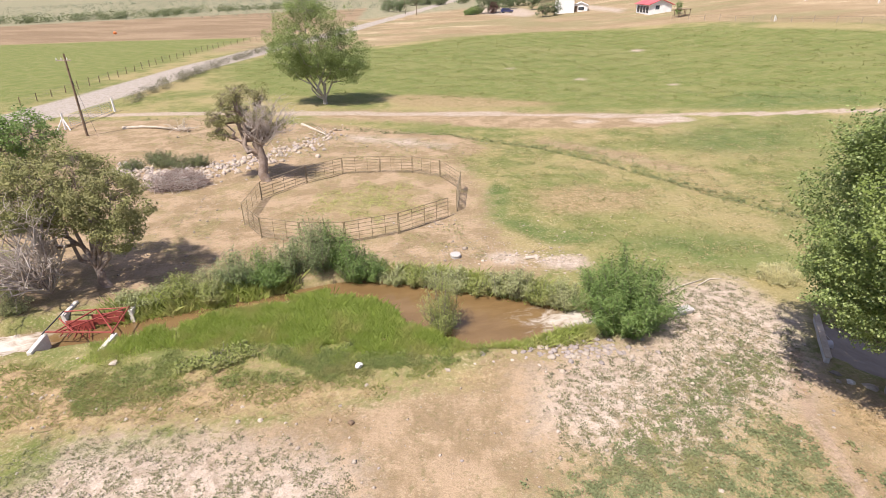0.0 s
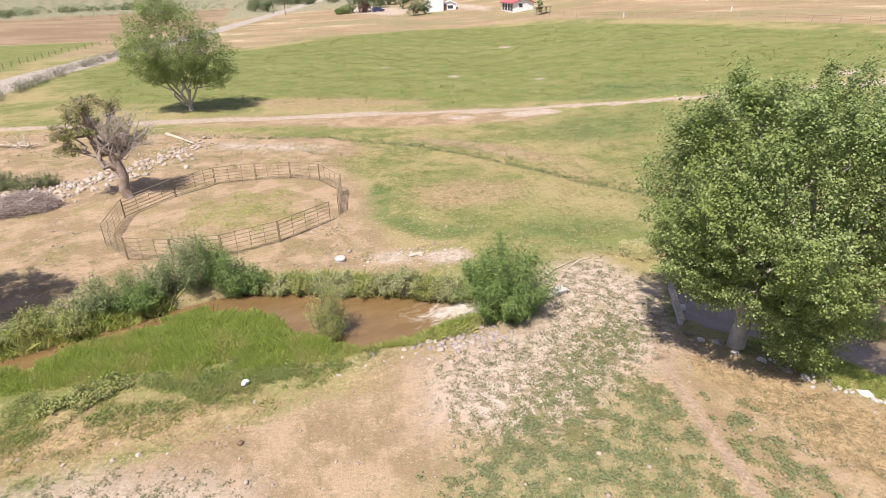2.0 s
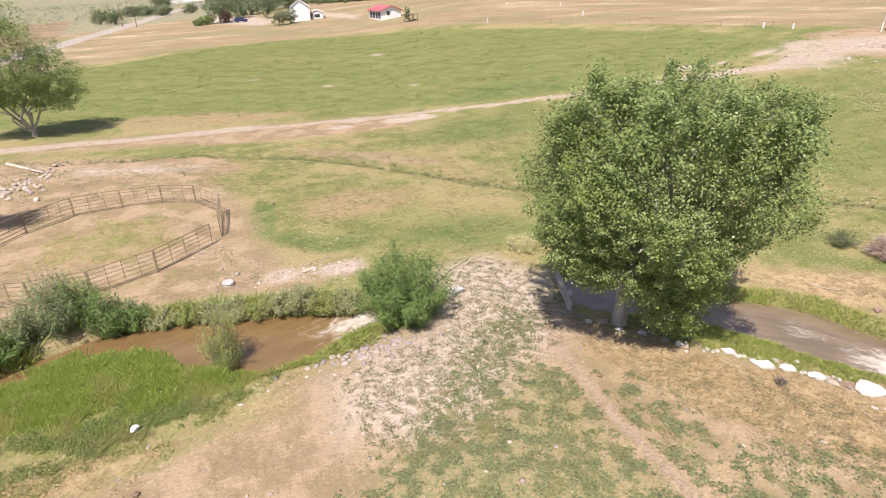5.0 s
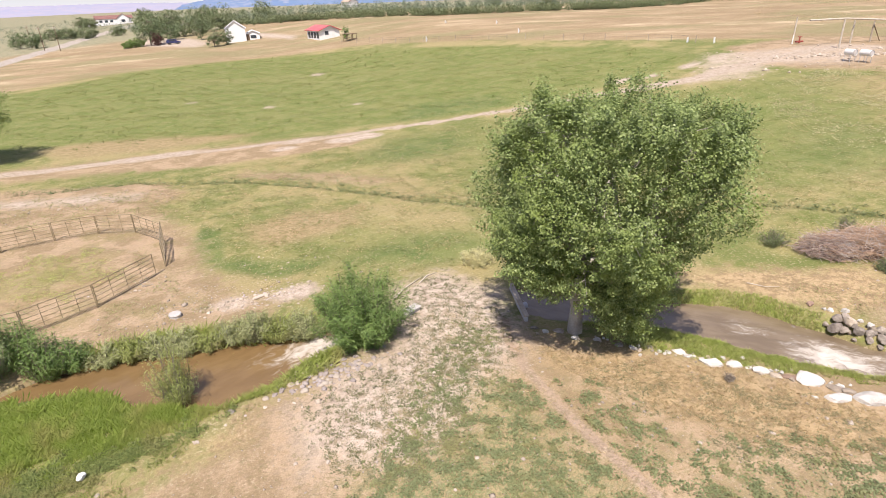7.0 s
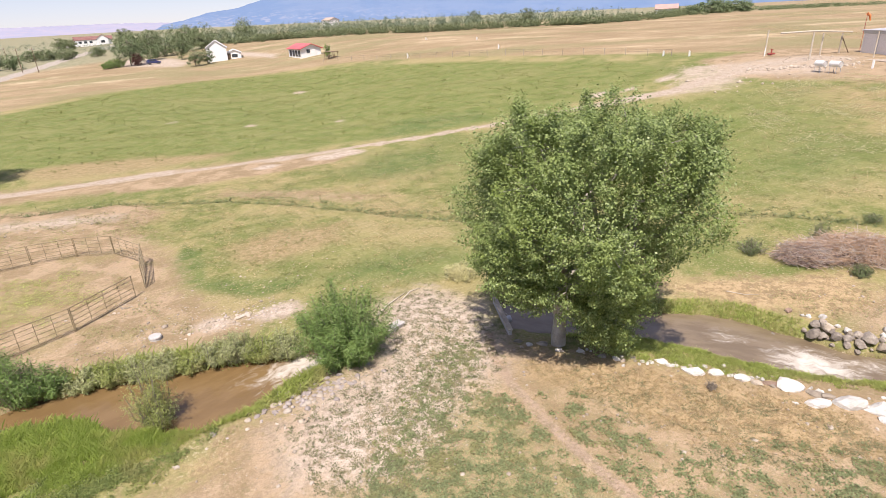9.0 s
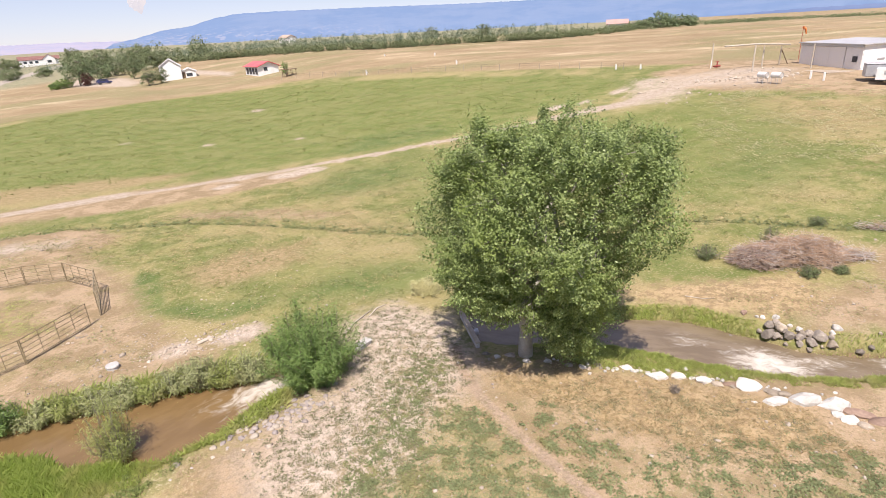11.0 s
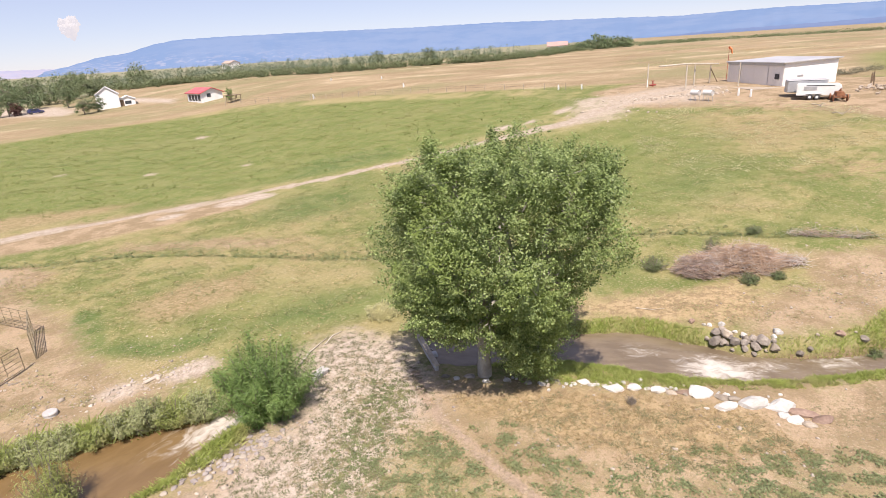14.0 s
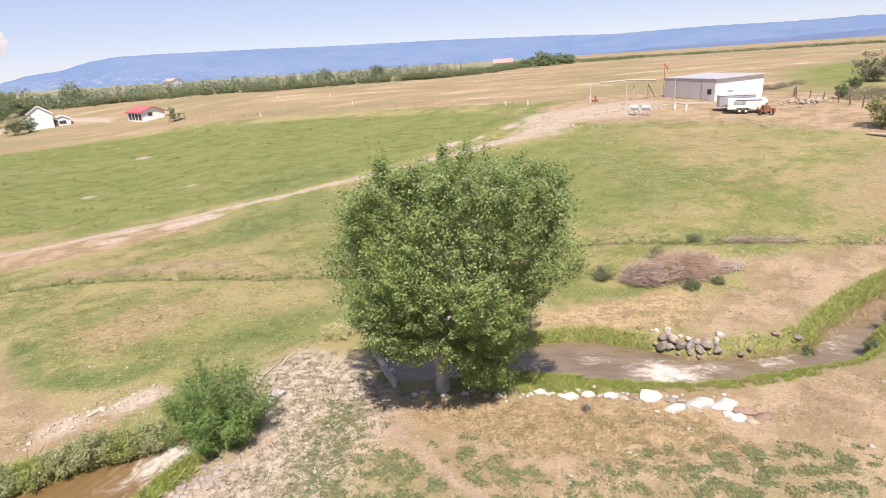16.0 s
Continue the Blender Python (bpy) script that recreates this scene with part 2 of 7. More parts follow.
def lumps(x, y, seed=0):
    """Soft unevenness from a few crossed waves, about -1 to 1."""
    s = seed * 1.7
    return (np.sin(x * 1.31 + s) * np.cos(y * 1.17 - s) + 0.6 * np.sin(x * 2.9 - y * 1.9 + s) + 0.5 * np.cos(x * 0.7 + y * 4.1 + 2 * s)) / 2.1


CHANNEL = 1.7


def ground_z(x, y):
    x, y = np.asarray(x, float), np.asarray(y, float)
    z = land(x, y)
    near = 1 - sstep(60, 140, np.hypot(x, y))
    z = z + 0.05 * lumps(x * 0.8, y * 0.8) * near + 0.10 * lumps(x * 0.23, y * 0.23, 2) * near
    sd = np.minimum(poly_sd(POND, x, y), poly_sd(STREAM, x, y)) + 0.12 * lumps(x * 1.6, y * 1.6, 4)
    z = z - CHANNEL * sstep(0.75, -0.75, sd)
    z = z - 0.16 * sstep(0.7, 0.1, line_d(DITCH, x, y)) + 0.10 * sstep(1.6, 0.9, line_d(DITCH, x, y)) * sstep(0.5, 0.9, line_d(DITCH, x, y))
    return z


def zs(x, y):
    return float(ground_z(np.array([x]), np.array([y]))[0])


def steps(fine_lo, fine_hi, d, reach_lo, reach_hi, grow=1.07):
    mid = list(np.arange(fine_lo, fine_hi + d / 2, d))
    up, w = [mid[-1]], d
    while up[-1] < reach_hi:
        w *= grow
        up.append(up[-1] + w)
    down, w = [mid[0]], d
    while down[-1] > reach_lo:
        w *= grow
        down.append(down[-1] - w)
    return np.array(down[:0:-1] + mid + up[1:])


def mesh_np(name, verts, faces, mat=None, smooth=False):
    """A mesh from arrays; all faces have the same number of corners."""
    me = bpy.data.meshes.new(name)
    verts, faces = np.asarray(verts, np.float32), np.asarray(faces, np.int32)
    n, k = faces.shape
    me.vertices.add(len(verts))
    me.vertices.foreach_set("co", verts.ravel())
    me.loops.add(n * k)
    me.loops.foreach_set("vertex_index", faces.ravel())
    me.polygons.add(n)
    me.polygons.foreach_set("loop_start", np.arange(0, n * k, k, dtype=np.int32))
    if smooth:
        me.polygons.foreach_set("use_smooth", np.ones(n, bool))
    me.update(calc_edges=True)
    me.validate()
    if mat:
        me.materials.append(mat)
    return me


def grid_faces(nx, ny):
    i = np.arange(nx * ny).reshape(ny, nx)
    return np.stack([i[:-1, :-1], i[:-1, 1:], i[1:, 1:], i[1:, :-1]], -1).reshape(-1, 4)


gx = steps(-25, 40, 0.42, -4700, 4700, 1.055)
gy = steps(6, 50, 0.42, -4700, 4700, 1.055)
GX, GY = np.meshgrid(gx, gy)
px, py = GX.ravel(), GY.ravel()
ground_mesh = mesh_np("ground", np.stack([px, py, ground_z(px, py)], 1), grid_faces(len(gx), len(gy)), None, True)


def soft(sd, w):
    """1 inside, 0 outside, fading over w metres on either side."""
    return np.clip(0.5 - sd / (2 * w), 0, 1)


r_all = np.hypot(px, py)
bear_all = np.degrees(np.arctan2(px, py))
sd_water = np.minimum(poly_sd(POND, px, py), poly_sd(STREAM, px, py))
BANK_LUSH = [(-17.4, 20.7), (-14.2, 22.3), (-10.4, 24.4), (-8.6, 25.3), (-6.8, 25.6), (-5.2, 25.2), (-3.9, 24.2), (-3.0, 22.9), (-1.4, 22.4), (0.1, 21.3), (0.8, 20.6), (-0.2, 19.9), (-1.5, 19.5), (-4.4, 18.9), (-7.5, 19.0), (-10, 19.8), (-13.5, 19.6), (-15.2, 19.0), (-17.2, 19.4)]
DIRT_ZONES = [
    ([(-16, 12.4), (-9, 15.4), (-3, 17.6), (2.4, 18.2), (3.6, 16.3), (1.9, 14.2), (0.6, 11), (-1, 6), (-20, 6)], 1.4, 1.0),
    ([(-40, 22), (-22, 23.5), (-16, 25.0), (-9, 27.6), (-2, 28.4), (3, 27.0), (5, 28.5), (2.5, 31), (2.0, 33), (1.2, 36), (1.4, 41), (0, 48), (-4, 56), (-16, 64), (-33, 69), (-60, 66), (-60, 40)], 2.4, 1.0),
    ([(-18, 73.0), (-4, 71.5), (14, 69.6), (24, 68), (20, 63), (6, 61.5), (-6, 64.5), (-20, 67)], 2.4, 0.8),
    ([(27.5, 10.5), (31, 12.5), (36, 10), (40, 12.5), (44, 8), (50, 4), (60, 0), (60, -20), (46, -3), (38, 5), (32, 7)], 2.0, 0.95),
    ([(74, 50), (84, 62), (104, 60), (112, 44), (110, 20), (96, 9), (75, 9), (75.5, 17), (77.5, 22), (78, 34)], 2.6, 0.95),
    ([(17.5, 13.6), (25, 8.6), (31, 3.6), (38, 0), (30, -4), (24, 5.5)], 2.4, 0.9),
    ([(0, 20), (9, 22.5), (14, 21), (18, 15), (30, 4), (38, -4), (0, -6)], 2.0, 0.85),
    ([(46, 8), (52, 13), (66, 14), (74, 16), (70, 4), (54, -10)], 5.0, 0.55),
    ([(-2.6, 69.6), (5.9, 68.6), (15.2, 67.0), (24.6, 64.6), (20.2, 61.4), (12.4, 61.4), (5.0, 62.2), (-1.4, 63.4)], 1.5, 1.25),
    ([(-18.5, 65.4), (-9, 61), (0.2, 57.4), (1.5, 53), (-0.6, 50.8), (-7.3, 51.2), (-16.1, 49.5)], 1.8, 1.2),
    ([(8, 58), (16, 52), (21, 45), (17, 45), (10, 51), (5, 56)], 1.5, 0.62),
]
dirt = np.max([v * soft(poly_sd(z, px, py), w) for z, w, v in DIRT_ZONES], 0)
gravel = np.max([
    soft(poly_sd([(2.6, 18.8), (2.4, 15.5), (6, 13.4), (10, 15.8), (13, 17.8), (14.6, 20.4), (15.2, 23.5), (14, 26.8), (11, 27), (9.0, 23.4), (7.8, 21.2), (5.6, 20.4)], px, py), 2.6),
    soft(poly_sd([(-20, 6), (-14, 14.4), (-9, 15.0), (-4, 13.8), (-3.5, 11), (-5, 6)], px, py), 2.6),
    0.7 * soft(poly_sd([(-13, 60), (-5, 57.5), (-0.5, 55.5), (-2, 53), (-6, 54), (-13, 57)], px, py), 1.6),
    0.62 * soft(poly_sd([(62, 50.5), (68, 45.2), (76, 47), (80, 38.5), (98, 43), (96, 52), (86, 56), (78, 62)], px, py), 3),
    0.9 * soft(poly_sd([(4, 228), (20, 201), (26, 208), (24, 238), (8, 262)], px, py), 4),
    0.8 * soft(poly_sd([(40, 212), (47.5, 183), (51, 194), (45, 228)], px, py), 3)], 0)
for ex, ey, er in ((13.6, 64.3, 1.1), (20.8, 64.5, 1.5), (23.6, 64.8, 1.6), (1.5, 69.8, 1.0), (34, 118, 0.9), (8, 103, 0.8), (60, 60, 1.2), (64, 58, 0.9), (71, 57.5, 1.2), (48, 88, 0.7), (30, 84, 0.6), (18, 92, 0.6), (52, 106, 0.8), (5.5, 29.0, 0.9), (2.2, 29.6, 0.8)):
    gravel = np.maximum(gravel, 0.95 * soft(np.hypot((px - ex) / 1.5, py - ey) - er, 0.7))
clover = np.max([
    soft(poly_sd([(1.5, 12), (3.8, 14.4), (7.5, 14.8), (10.8, 16.8), (11.7, 14), (11.4, 8), (11.6, -4), (1, -4)], px, py), 2.2),
    0.55 * soft(poly_sd([(12.8, 15.4), (14.2, 14.6), (15.4, 9.6), (18, 7.6), (23, 4), (28, -4), (12.6, -4), (12.4, 12)], px, py), 2.6),
    0.4 * soft(poly_sd([(4, 16), (8, 19.5), (12, 24), (13.5, 22), (11, 17), (7, 14.5)], px, py), 1.6)], 0)
straw = soft(poly_sd([(13.4, 17.6), (16.6, 15.4), (19.5, 12.6), (22.6, 7.2), (21, 5.4), (17.5, 8), (14.8, 12)], px, py), 1.8)
straw = np.maximum(straw, 0.85 * soft(poly_sd([(-22, 20), (-15, 18.6), (-9, 19.2), (-3, 18.2), (2, 19.2), (-3, 17), (-10, 15.6), (-22, 14)], px, py), 1.8))
straw = np.maximum(straw, 0.85 * soft(poly_sd([(24, 20), (28, 18.5), (34, 13.5), (33, 11), (28.5, 11.2), (26.5, 15)], px, py), 1.5))
straw = np.maximum(straw, 0.5 * soft(poly_sd([(-15, 36), (-9, 32.5), (-3, 35), (-2, 41), (-6, 44.5), (-12, 42)], px, py), 3))
straw = np.maximum(straw, 0.42 * soft(poly_sd([(62, 27), (70, 42), (80, 38), (84, 27), (78, 22), (62, 19)], px, py), 5))
straw = np.maximum(straw, 0.5 * soft(poly_sd([(52, 20), (55, 12), (64, 10), (66, 15), (58, 20)], px, py), 4))
lush = np.maximum(soft(poly_sd(BANK_LUSH, px, py) + 0.5, 1.3), soft(sd_water - 0.75, 0.5) * (px > 17) * (px < 48))
lush = lush * (1 - 0.8 * soft(np.hypot((px + 13.4) / 1.7, py - 19.7) - 0.7, 0.5)) * (1 - 0.6 * soft(np.hypot((px + 8.6) / 2.2, py - 20.3) - 0.5, 0.5))
lush = np.maximum(lush, 0.5 * soft(poly_sd([(-11, 37), (-6, 36), (-4.5, 39), (-7, 42), (-11, 41)], px, py), 1.6))
lush = lush * (1 - 0.55 * soft(poly_sd([(27.0, 12.6), (29.4, 10.6), (32.0, 7.8), (31.4, 6.4), (29.3, 7.7), (27.1, 9.9)], px, py), 0.6))
d_track = line_d(TRACK, px, py)
two_ruts = soft(np.abs(d_track - 0.7) - 0.2, 0.3)
track = np.where(px < 4, soft(d_track - 1.1, 0.7), np.maximum(0.9 * two_ruts, 0.8 * soft(d_track - 0.8, 0.5)))
track = np.maximum(track, 0.85 * soft(d_track - 1.5, 1.2) * (px > 56))
path = soft(line_d(PATH_WORN, px, py) - 0.24, 0.24)
field = np.maximum(soft(poly_sd(FIELD, px, py), 2.5), soft(poly_sd([(-66, 80), (-66, 185), (-115, 180), (-150, 172), (-260, 120), (-200, 60)], px, py), 4))
field = np.maximum(field, 0.72 * soft(poly_sd([(24, 63), (50, 54), (70, 47), (74, 34), (60, 26), (45, 22), (34, 26), (28, 40)], px, py), 7))
field = np.maximum(field, 0.8 * soft(poly_sd([(157, 44), (198, 30), (175, 12), (121, 17), (112, 23), (123, 32)], px, py), 8))
field = np.maximum(field, 0.55 * soft(poly_sd([(6, 36), (12, 29), (17, 25), (22, 27), (20, 34), (12, 40)], px, py), 4))
brown = np.maximum(soft(-poly_sd(FIELD, px, py) + 6, 4) * sstep(105, 125, r_all) * (bear_all > -16), sstep(145, 170, r_all))
brown = np.maximum(brown, 0) * (1 - field)
mud = soft(sd_water - 0.15, 0.35)
road = soft(line_d(ROAD, px, py) - 4.2, 0.9)
sageflat_haze = np.maximum(sstep(2.5, 0.5, bear_all - 14 * sstep(230, 330, r_all)) * sstep(235, 290, r_all) * (1 - soft(poly_sd([(-66, 188), (-260, 125), (-420, 180), (-120, 364), (-60, 380)], px, py), 5)), 0)
# past 290 m the sage colour also stands in for distance haze
sageflat_haze = np.maximum(sageflat_haze, 0.95 * sstep(290, 360, r_all) * sstep(60, 48, bear_all))
redsoil = soft(poly_sd([(-66, 188), (-115, 183), (-150, 175), (-260, 125), (-420, 180), (-214, 270), (-185, 306), (-120, 364), (-60, 380), (-44, 240)], px, py), 5)
yard = soft(poly_sd(DIRT_ZONES[1][0], px, py), 3) + 0.6 * soft(poly_sd(DIRT_ZONES[3][0], px, py), 3)
green = np.max([v * soft(poly_sd(z, px, py), w) for z, w, v in (
    ([(2.4, 43.7), (3.2, 41.3), (2.6, 35.4), (1.1, 36.5), (1.0, 40)], 0.7, 1.15),
    ([(3.7, 35.4), (7.0, 33.2), (8.2, 31.8), (5.1, 31.4), (2.3, 34.8), (1.0, 35.8)], 1.0, 1.15),
    ([(8.8, 31.4), (14, 33.5), (17.2, 32.0), (18.7, 29.4), (15, 27.6), (12.9, 28.2)], 2.0, 0.9),
    ([(24.7, 62.0), (34.1, 59.9), (31.4, 51.2), (22.5, 50.1), (18.2, 54.6)], 3.0, 0.8),
    ([(27.8, 69.6), (36.3, 75.8), (46.1, 70.7), (44.5, 64.4), (36.4, 67.0)], 2.5, 1.0),
    ([(-9.7, 39.7), (-7.6, 42.3), (-3.6, 40.6), (-5.9, 36.8), (-9.1, 35.6)], 1.4, 0.62),
    ([(44, 26), (54, 32), (62, 30), (56, 22), (46, 18)], 4.0, 0.6),
    ([(20, 34), (26, 40), (34, 34), (30, 26), (24, 24)], 4.0, 0.6))], 0)
tan = np.max([v * soft(poly_sd(z, px, py), w) for z, w, v in (
    ([(-14, 82.0), (-4, 82), (6, 78), (13, 74.6), (11, 72.8), (0.7, 71.8), (-8.6, 74.5)], 2.0, 0.8),
    ([(4.5, 41), (9, 43), (14, 41), (13, 37.4), (8, 35.8), (5, 37)], 1.8, 0.85),
    ([(9.0, 17.4), (12.5, 17.6), (12.0, 14.8), (10.4, 13.6), (8.7, 14.1), (7.1, 14.6)], 1.0, 0.62),
    ([(24.3, 17.2), (27.7, 13.0), (30.4, 12.6), (35.3, 10.4), (44.6, 4.8), (40.8, 3.9), (33.2, 7.4), (29.1, 11.8)], 1.2, 0.9),
    ([(14, 48), (20, 44), (26, 36), (22, 34), (16, 40)], 3.0, 0.5),
    ([(73.1, 33.0), (77.9, 23.0), (69.3, 14.8), (61.5, 20.3), (59.3, 28.4)], 4.0, 0.42),
    ([(15.9, 8.6), (17.0, 7.6), (16.1, 6.7), (15.0, 8.0)], 0.5, 0.9), ([(8.4, 12.6), (9.6, 12.9), (10.2, 11.4), (9.0, 10.8)], 0.6, 0.9), ([(18.4, 10.6), (19.6, 9.8), (19.0, 8.8), (17.8, 9.6)], 0.6, 0.9), ([(17.1, 7.0), (18.2, 6.1), (17.5, 5.1), (16.3, 6.6)], 0.5, 0.9))], 0)
for nm, arr in (("green", green), ("tan", tan), ("path", path), ("yard", yard), ("dirt", dirt), ("gravel", gravel), ("clover", clover), ("straw", straw), ("lush", lush), ("track", track), ("field", field), ("brown", brown), ("mud", mud), ("road", road), ("redsoil", redsoil), ("sageflat_haze", sageflat_haze)):
    at = ground_mesh.attributes.new(nm, 'FLOAT', 'POINT')
    at.data.foreach_set("value", arr.astype(np.float32))


def stretched(nt, scale, turn):
    g = nt.nodes.new("ShaderNodeNewGeometry")
    n = nt.nodes.new("ShaderNodeMapping")
    n.inputs["Scale"].default_value = scale
    n.inputs["Rotation"].default_value = (0, 0, radians(turn))
    n.vector_type = 'TEXTURE'
    n.inputs["Scale"].default_value = tuple(1 / s for s in scale)
    nt.links.new(g.outputs["Position"], n.inputs["Vector"])
    return n.outputs[0]


def ground_material():
    m, nt, b = nodes_of("pasture_ground", 0.95, 0.1)
    n_big = noise_node(nt, 0.09, 5, 0.6, "World")
    n_bands = noise_node(nt, 1.0, 6, 0.7, vec=stretched(nt, (0.05, 0.10, 0.08), -32))
    n_old = noise_node(nt, 1.0, 6, 0.65, vec=stretched(nt, (0.025, 0.055, 0.05), -20))
    n_mid = noise_node(nt, 0.42, 6, 0.68, "World")
    n_yard = noise_node(nt, 0.3, 6, 0.72, "World")
    n_fine = noise_node(nt, 1.9, 6, 0.75, "World")
    n_clump = noise_node(nt, 3.4, 4, 0.75, "World")
    n_speck = noise_node(nt, 7.5, 3, 0.7, "World")
    n_grain = noise_node(nt, 26.0, 2, 0.7, "World")
    edge = calc(nt, 'ADD', calc(nt, 'MULTIPLY', n_mid, 0.5), calc(nt, 'MULTIPLY', n_fine, 0.5))

    bare = []

    def layer(under, attr, c1, c2, amp=0.9, sharp=0.12, by=None, patch=(0.43, 0.57), warp=None):
        a = nt.nodes.new("ShaderNodeAttribute")
        a.attribute_name = attr
        v = calc(nt, 'ADD', a.outputs["Fac"], calc(nt, 'MULTIPLY', calc(nt, 'SUBTRACT', warp or edge, 0.5), amp))
        gate = maprange(nt, a.outputs["Fac"], 0.02, 0.15)
        fac = calc(nt, 'MULTIPLY', maprange(nt, v, 0.5 - sharp, 0.5 + sharp), gate)
        if attr in ("dirt", "gravel", "track", "path", "road", "straw"):
            bare.append(fac)
        return mix(nt, fac, under, mix(nt, maprange(nt, by or n_fine, *patch), c1, c2))

    c = mix(nt, maprange(nt, n_mid, 0.42, 0.58), (0.138, 0.158, 0.05), (0.235, 0.218, 0.09))
    c = mix(nt, maprange(nt, n_fine, 0.52, 0.63, 0, 0.5), c, (0.32, 0.26, 0.14))
    c = mix(nt, maprange(nt, n_big, 0.47, 0.60, 0, 0.75), c, (0.315, 0.252, 0.13))
    c = mix(nt, maprange(nt, n_big, 0.47, 0.36, 0, 0.65), c, (0.115, 0.145, 0.042))
    c = layer(c, "brown", (0.25, 0.18, 0.108), (0.345, 0.26, 0.162), 0.7, 0.2, n_bands, (0.36, 0.64))
    dry = nt.nodes.new("ShaderNodeAttribute")
    dry.attribute_name = "brown"
    c = mix(nt, calc(nt, 'MULTIPLY', dry.outputs["Fac"], maprange(nt, n_old, 0.46, 0.60, 0, 0.7)), c, (0.205, 0.19, 0.095))
    c = mix(nt, calc(nt, 'MULTIPLY', dry.outputs["Fac"], maprange(nt, n_bands, 0.575, 0.65, 0, 0.75)), c, (0.47, 0.38, 0.255))
    c = layer(c, "sageflat_haze", (0.20, 0.205, 0.13), (0.275, 0.25, 0.165), 1.0, 0.3, n_mid)
    c = layer(c, "redsoil", (0.205, 0.142, 0.09), (0.275, 0.20, 0.13), 0.8, 0.2, n_old, (0.42, 0.6))
    c = layer(c, "field", (0.118, 0.153, 0.041), (0.18, 0.192, 0.067), 1.0, 0.3, n_mid, (0.36, 0.66))
    mown = nt.nodes.new("ShaderNodeAttribute")
    mown.attribute_name = "field"
    c = mix(nt, calc(nt, 'MULTIPLY', mown.outputs["Fac"], maprange(nt, n_fine, 0.54, 0.64, 0, 0.55)), c, (0.10, 0.14, 0.038))
    c = mix(nt, calc(nt, 'MULTIPLY', mown.outputs["Fac"], maprange(nt, n_old, 0.52, 0.66, 0, 0.4)), c, (0.225, 0.21, 0.09))
    c = mix(nt, calc(nt, 'MULTIPLY', mown.outputs["Fac"], maprange(nt, n_fine, 0.35, 0.28, 0, 0.8)), c, (0.36, 0.31, 0.19))
    c = layer(c, "tan", (0.315, 0.235, 0.135), (0.225, 0.18, 0.088), 1.3, 0.3, n_fine, (0.4, 0.6))
    c = layer(c, "green", (0.088, 0.13, 0.038), (0.145, 0.17, 0.058), 1.2, 0.35, n_mid, (0.4, 0.6))
    c = layer(c, "dirt", (0.355, 0.262, 0.172), (0.245, 0.18, 0.108), 1.5, 0.25, n_mid, (0.42, 0.58))
    yard = nt.nodes.new("ShaderNodeAttribute")
    yard.attribute_name = "yard"
    c = mix(nt, calc(nt, 'MULTIPLY', yard.outputs["Fac"], maprange(nt, n_yard, 0.50, 0.62, 0, 0.6)), c, (0.225, 0.188, 0.09))
    c = mix(nt, calc(nt, 'MULTIPLY', yard.outputs["Fac"], maprange(nt, n_fine, 0.56, 0.64, 0, 0.6)), c, (0.40, 0.315, 0.235))
    c = layer(c, "straw", (0.385, 0.285, 0.165), (0.25, 0.18, 0.10), 1.8, 0.25, n_fine)
    c = layer(c, "gravel", (0.455, 0.382, 0.315), (0.345, 0.282, 0.225), 1.6, 0.25, n_fine)
    c = layer(c, "clover", (0.165, 0.178, 0.08), (0.32, 0.25, 0.142), 3.6, 0.35, n_speck, warp=calc(nt, 'ADD', calc(nt, 'MULTIPLY', n_fine, 0.6), calc(nt, 'MULTIPLY', n_speck, 0.4)))
    c = layer(c, "lush", (0.14, 0.175, 0.042), (0.225, 0.205, 0.085), 1.7, 0.3, n_fine)
    c = layer(c, "track", (0.40, 0.335, 0.275), (0.34, 0.275, 0.215), 0.8, 0.2, n_fine)
    c = layer(c, "path", (0.335, 0.25, 0.185), (0.29, 0.22, 0.16), 0.3, 0.2, n_fine)
    c = layer(c, "road", (0.37, 0.335, 0.30), (0.31, 0.275, 0.24), 0.5, 0.2, n_fine)
    c = layer(c, "mud", (0.16, 0.108, 0.068), (0.22, 0.155, 0.10), 0.4, 0.2, n_fine)
    # plants, litter and pebbles
    open_soil = bare[0]
    for f_ in bare[1:]:
        open_soil = calc(nt, 'MAXIMUM', open_soil, f_)
    plain = calc(nt, 'SUBTRACT', 0.85, calc(nt, 'MULTIPLY', open_soil, 0.25))
    c = mix(nt, calc(nt, 'MULTIPLY', maprange(nt, n_fine, 0.5, 0.66, 0, 0.45), open_soil), c, (0.23, 0.175, 0.115))
    n_patch = noise_node(nt, 0.8, 3, 0.6, "World")
    plain = calc(nt, 'MULTIPLY', plain, maprange(nt, n_patch, 0.38, 0.62, 0.45, 1.0))
    c = mix(nt, calc(nt, 'MULTIPLY', maprange(nt, n_clump, 0.54, 0.64, 0, 0.7), plain), c, (0.125, 0.13, 0.05))
    c = mix(nt, calc(nt, 'MULTIPLY', maprange(nt, n_clump, 0.44, 0.36, 0, 0.5), plain), c, (0.36, 0.295, 0.17))
    c = mix(nt, calc(nt, 'MULTIPLY', maprange(nt, n_speck, 0.53, 0.64, 0, 0.65), plain), c, (0.15, 0.14, 0.06))
    c = mix(nt, calc(nt, 'MULTIPLY', maprange(nt, n_speck, 0.45, 0.35, 0, 0.6), plain), c, (0.46, 0.39, 0.27))
    h = nt.nodes.new("ShaderNodeHueSaturation")
    nt.links.new(maprange(nt, n_grain, 0.25, 0.75, 0.82, 1.18), h.inputs["Value"])
    nt.links.new(c, h.inputs["Color"])
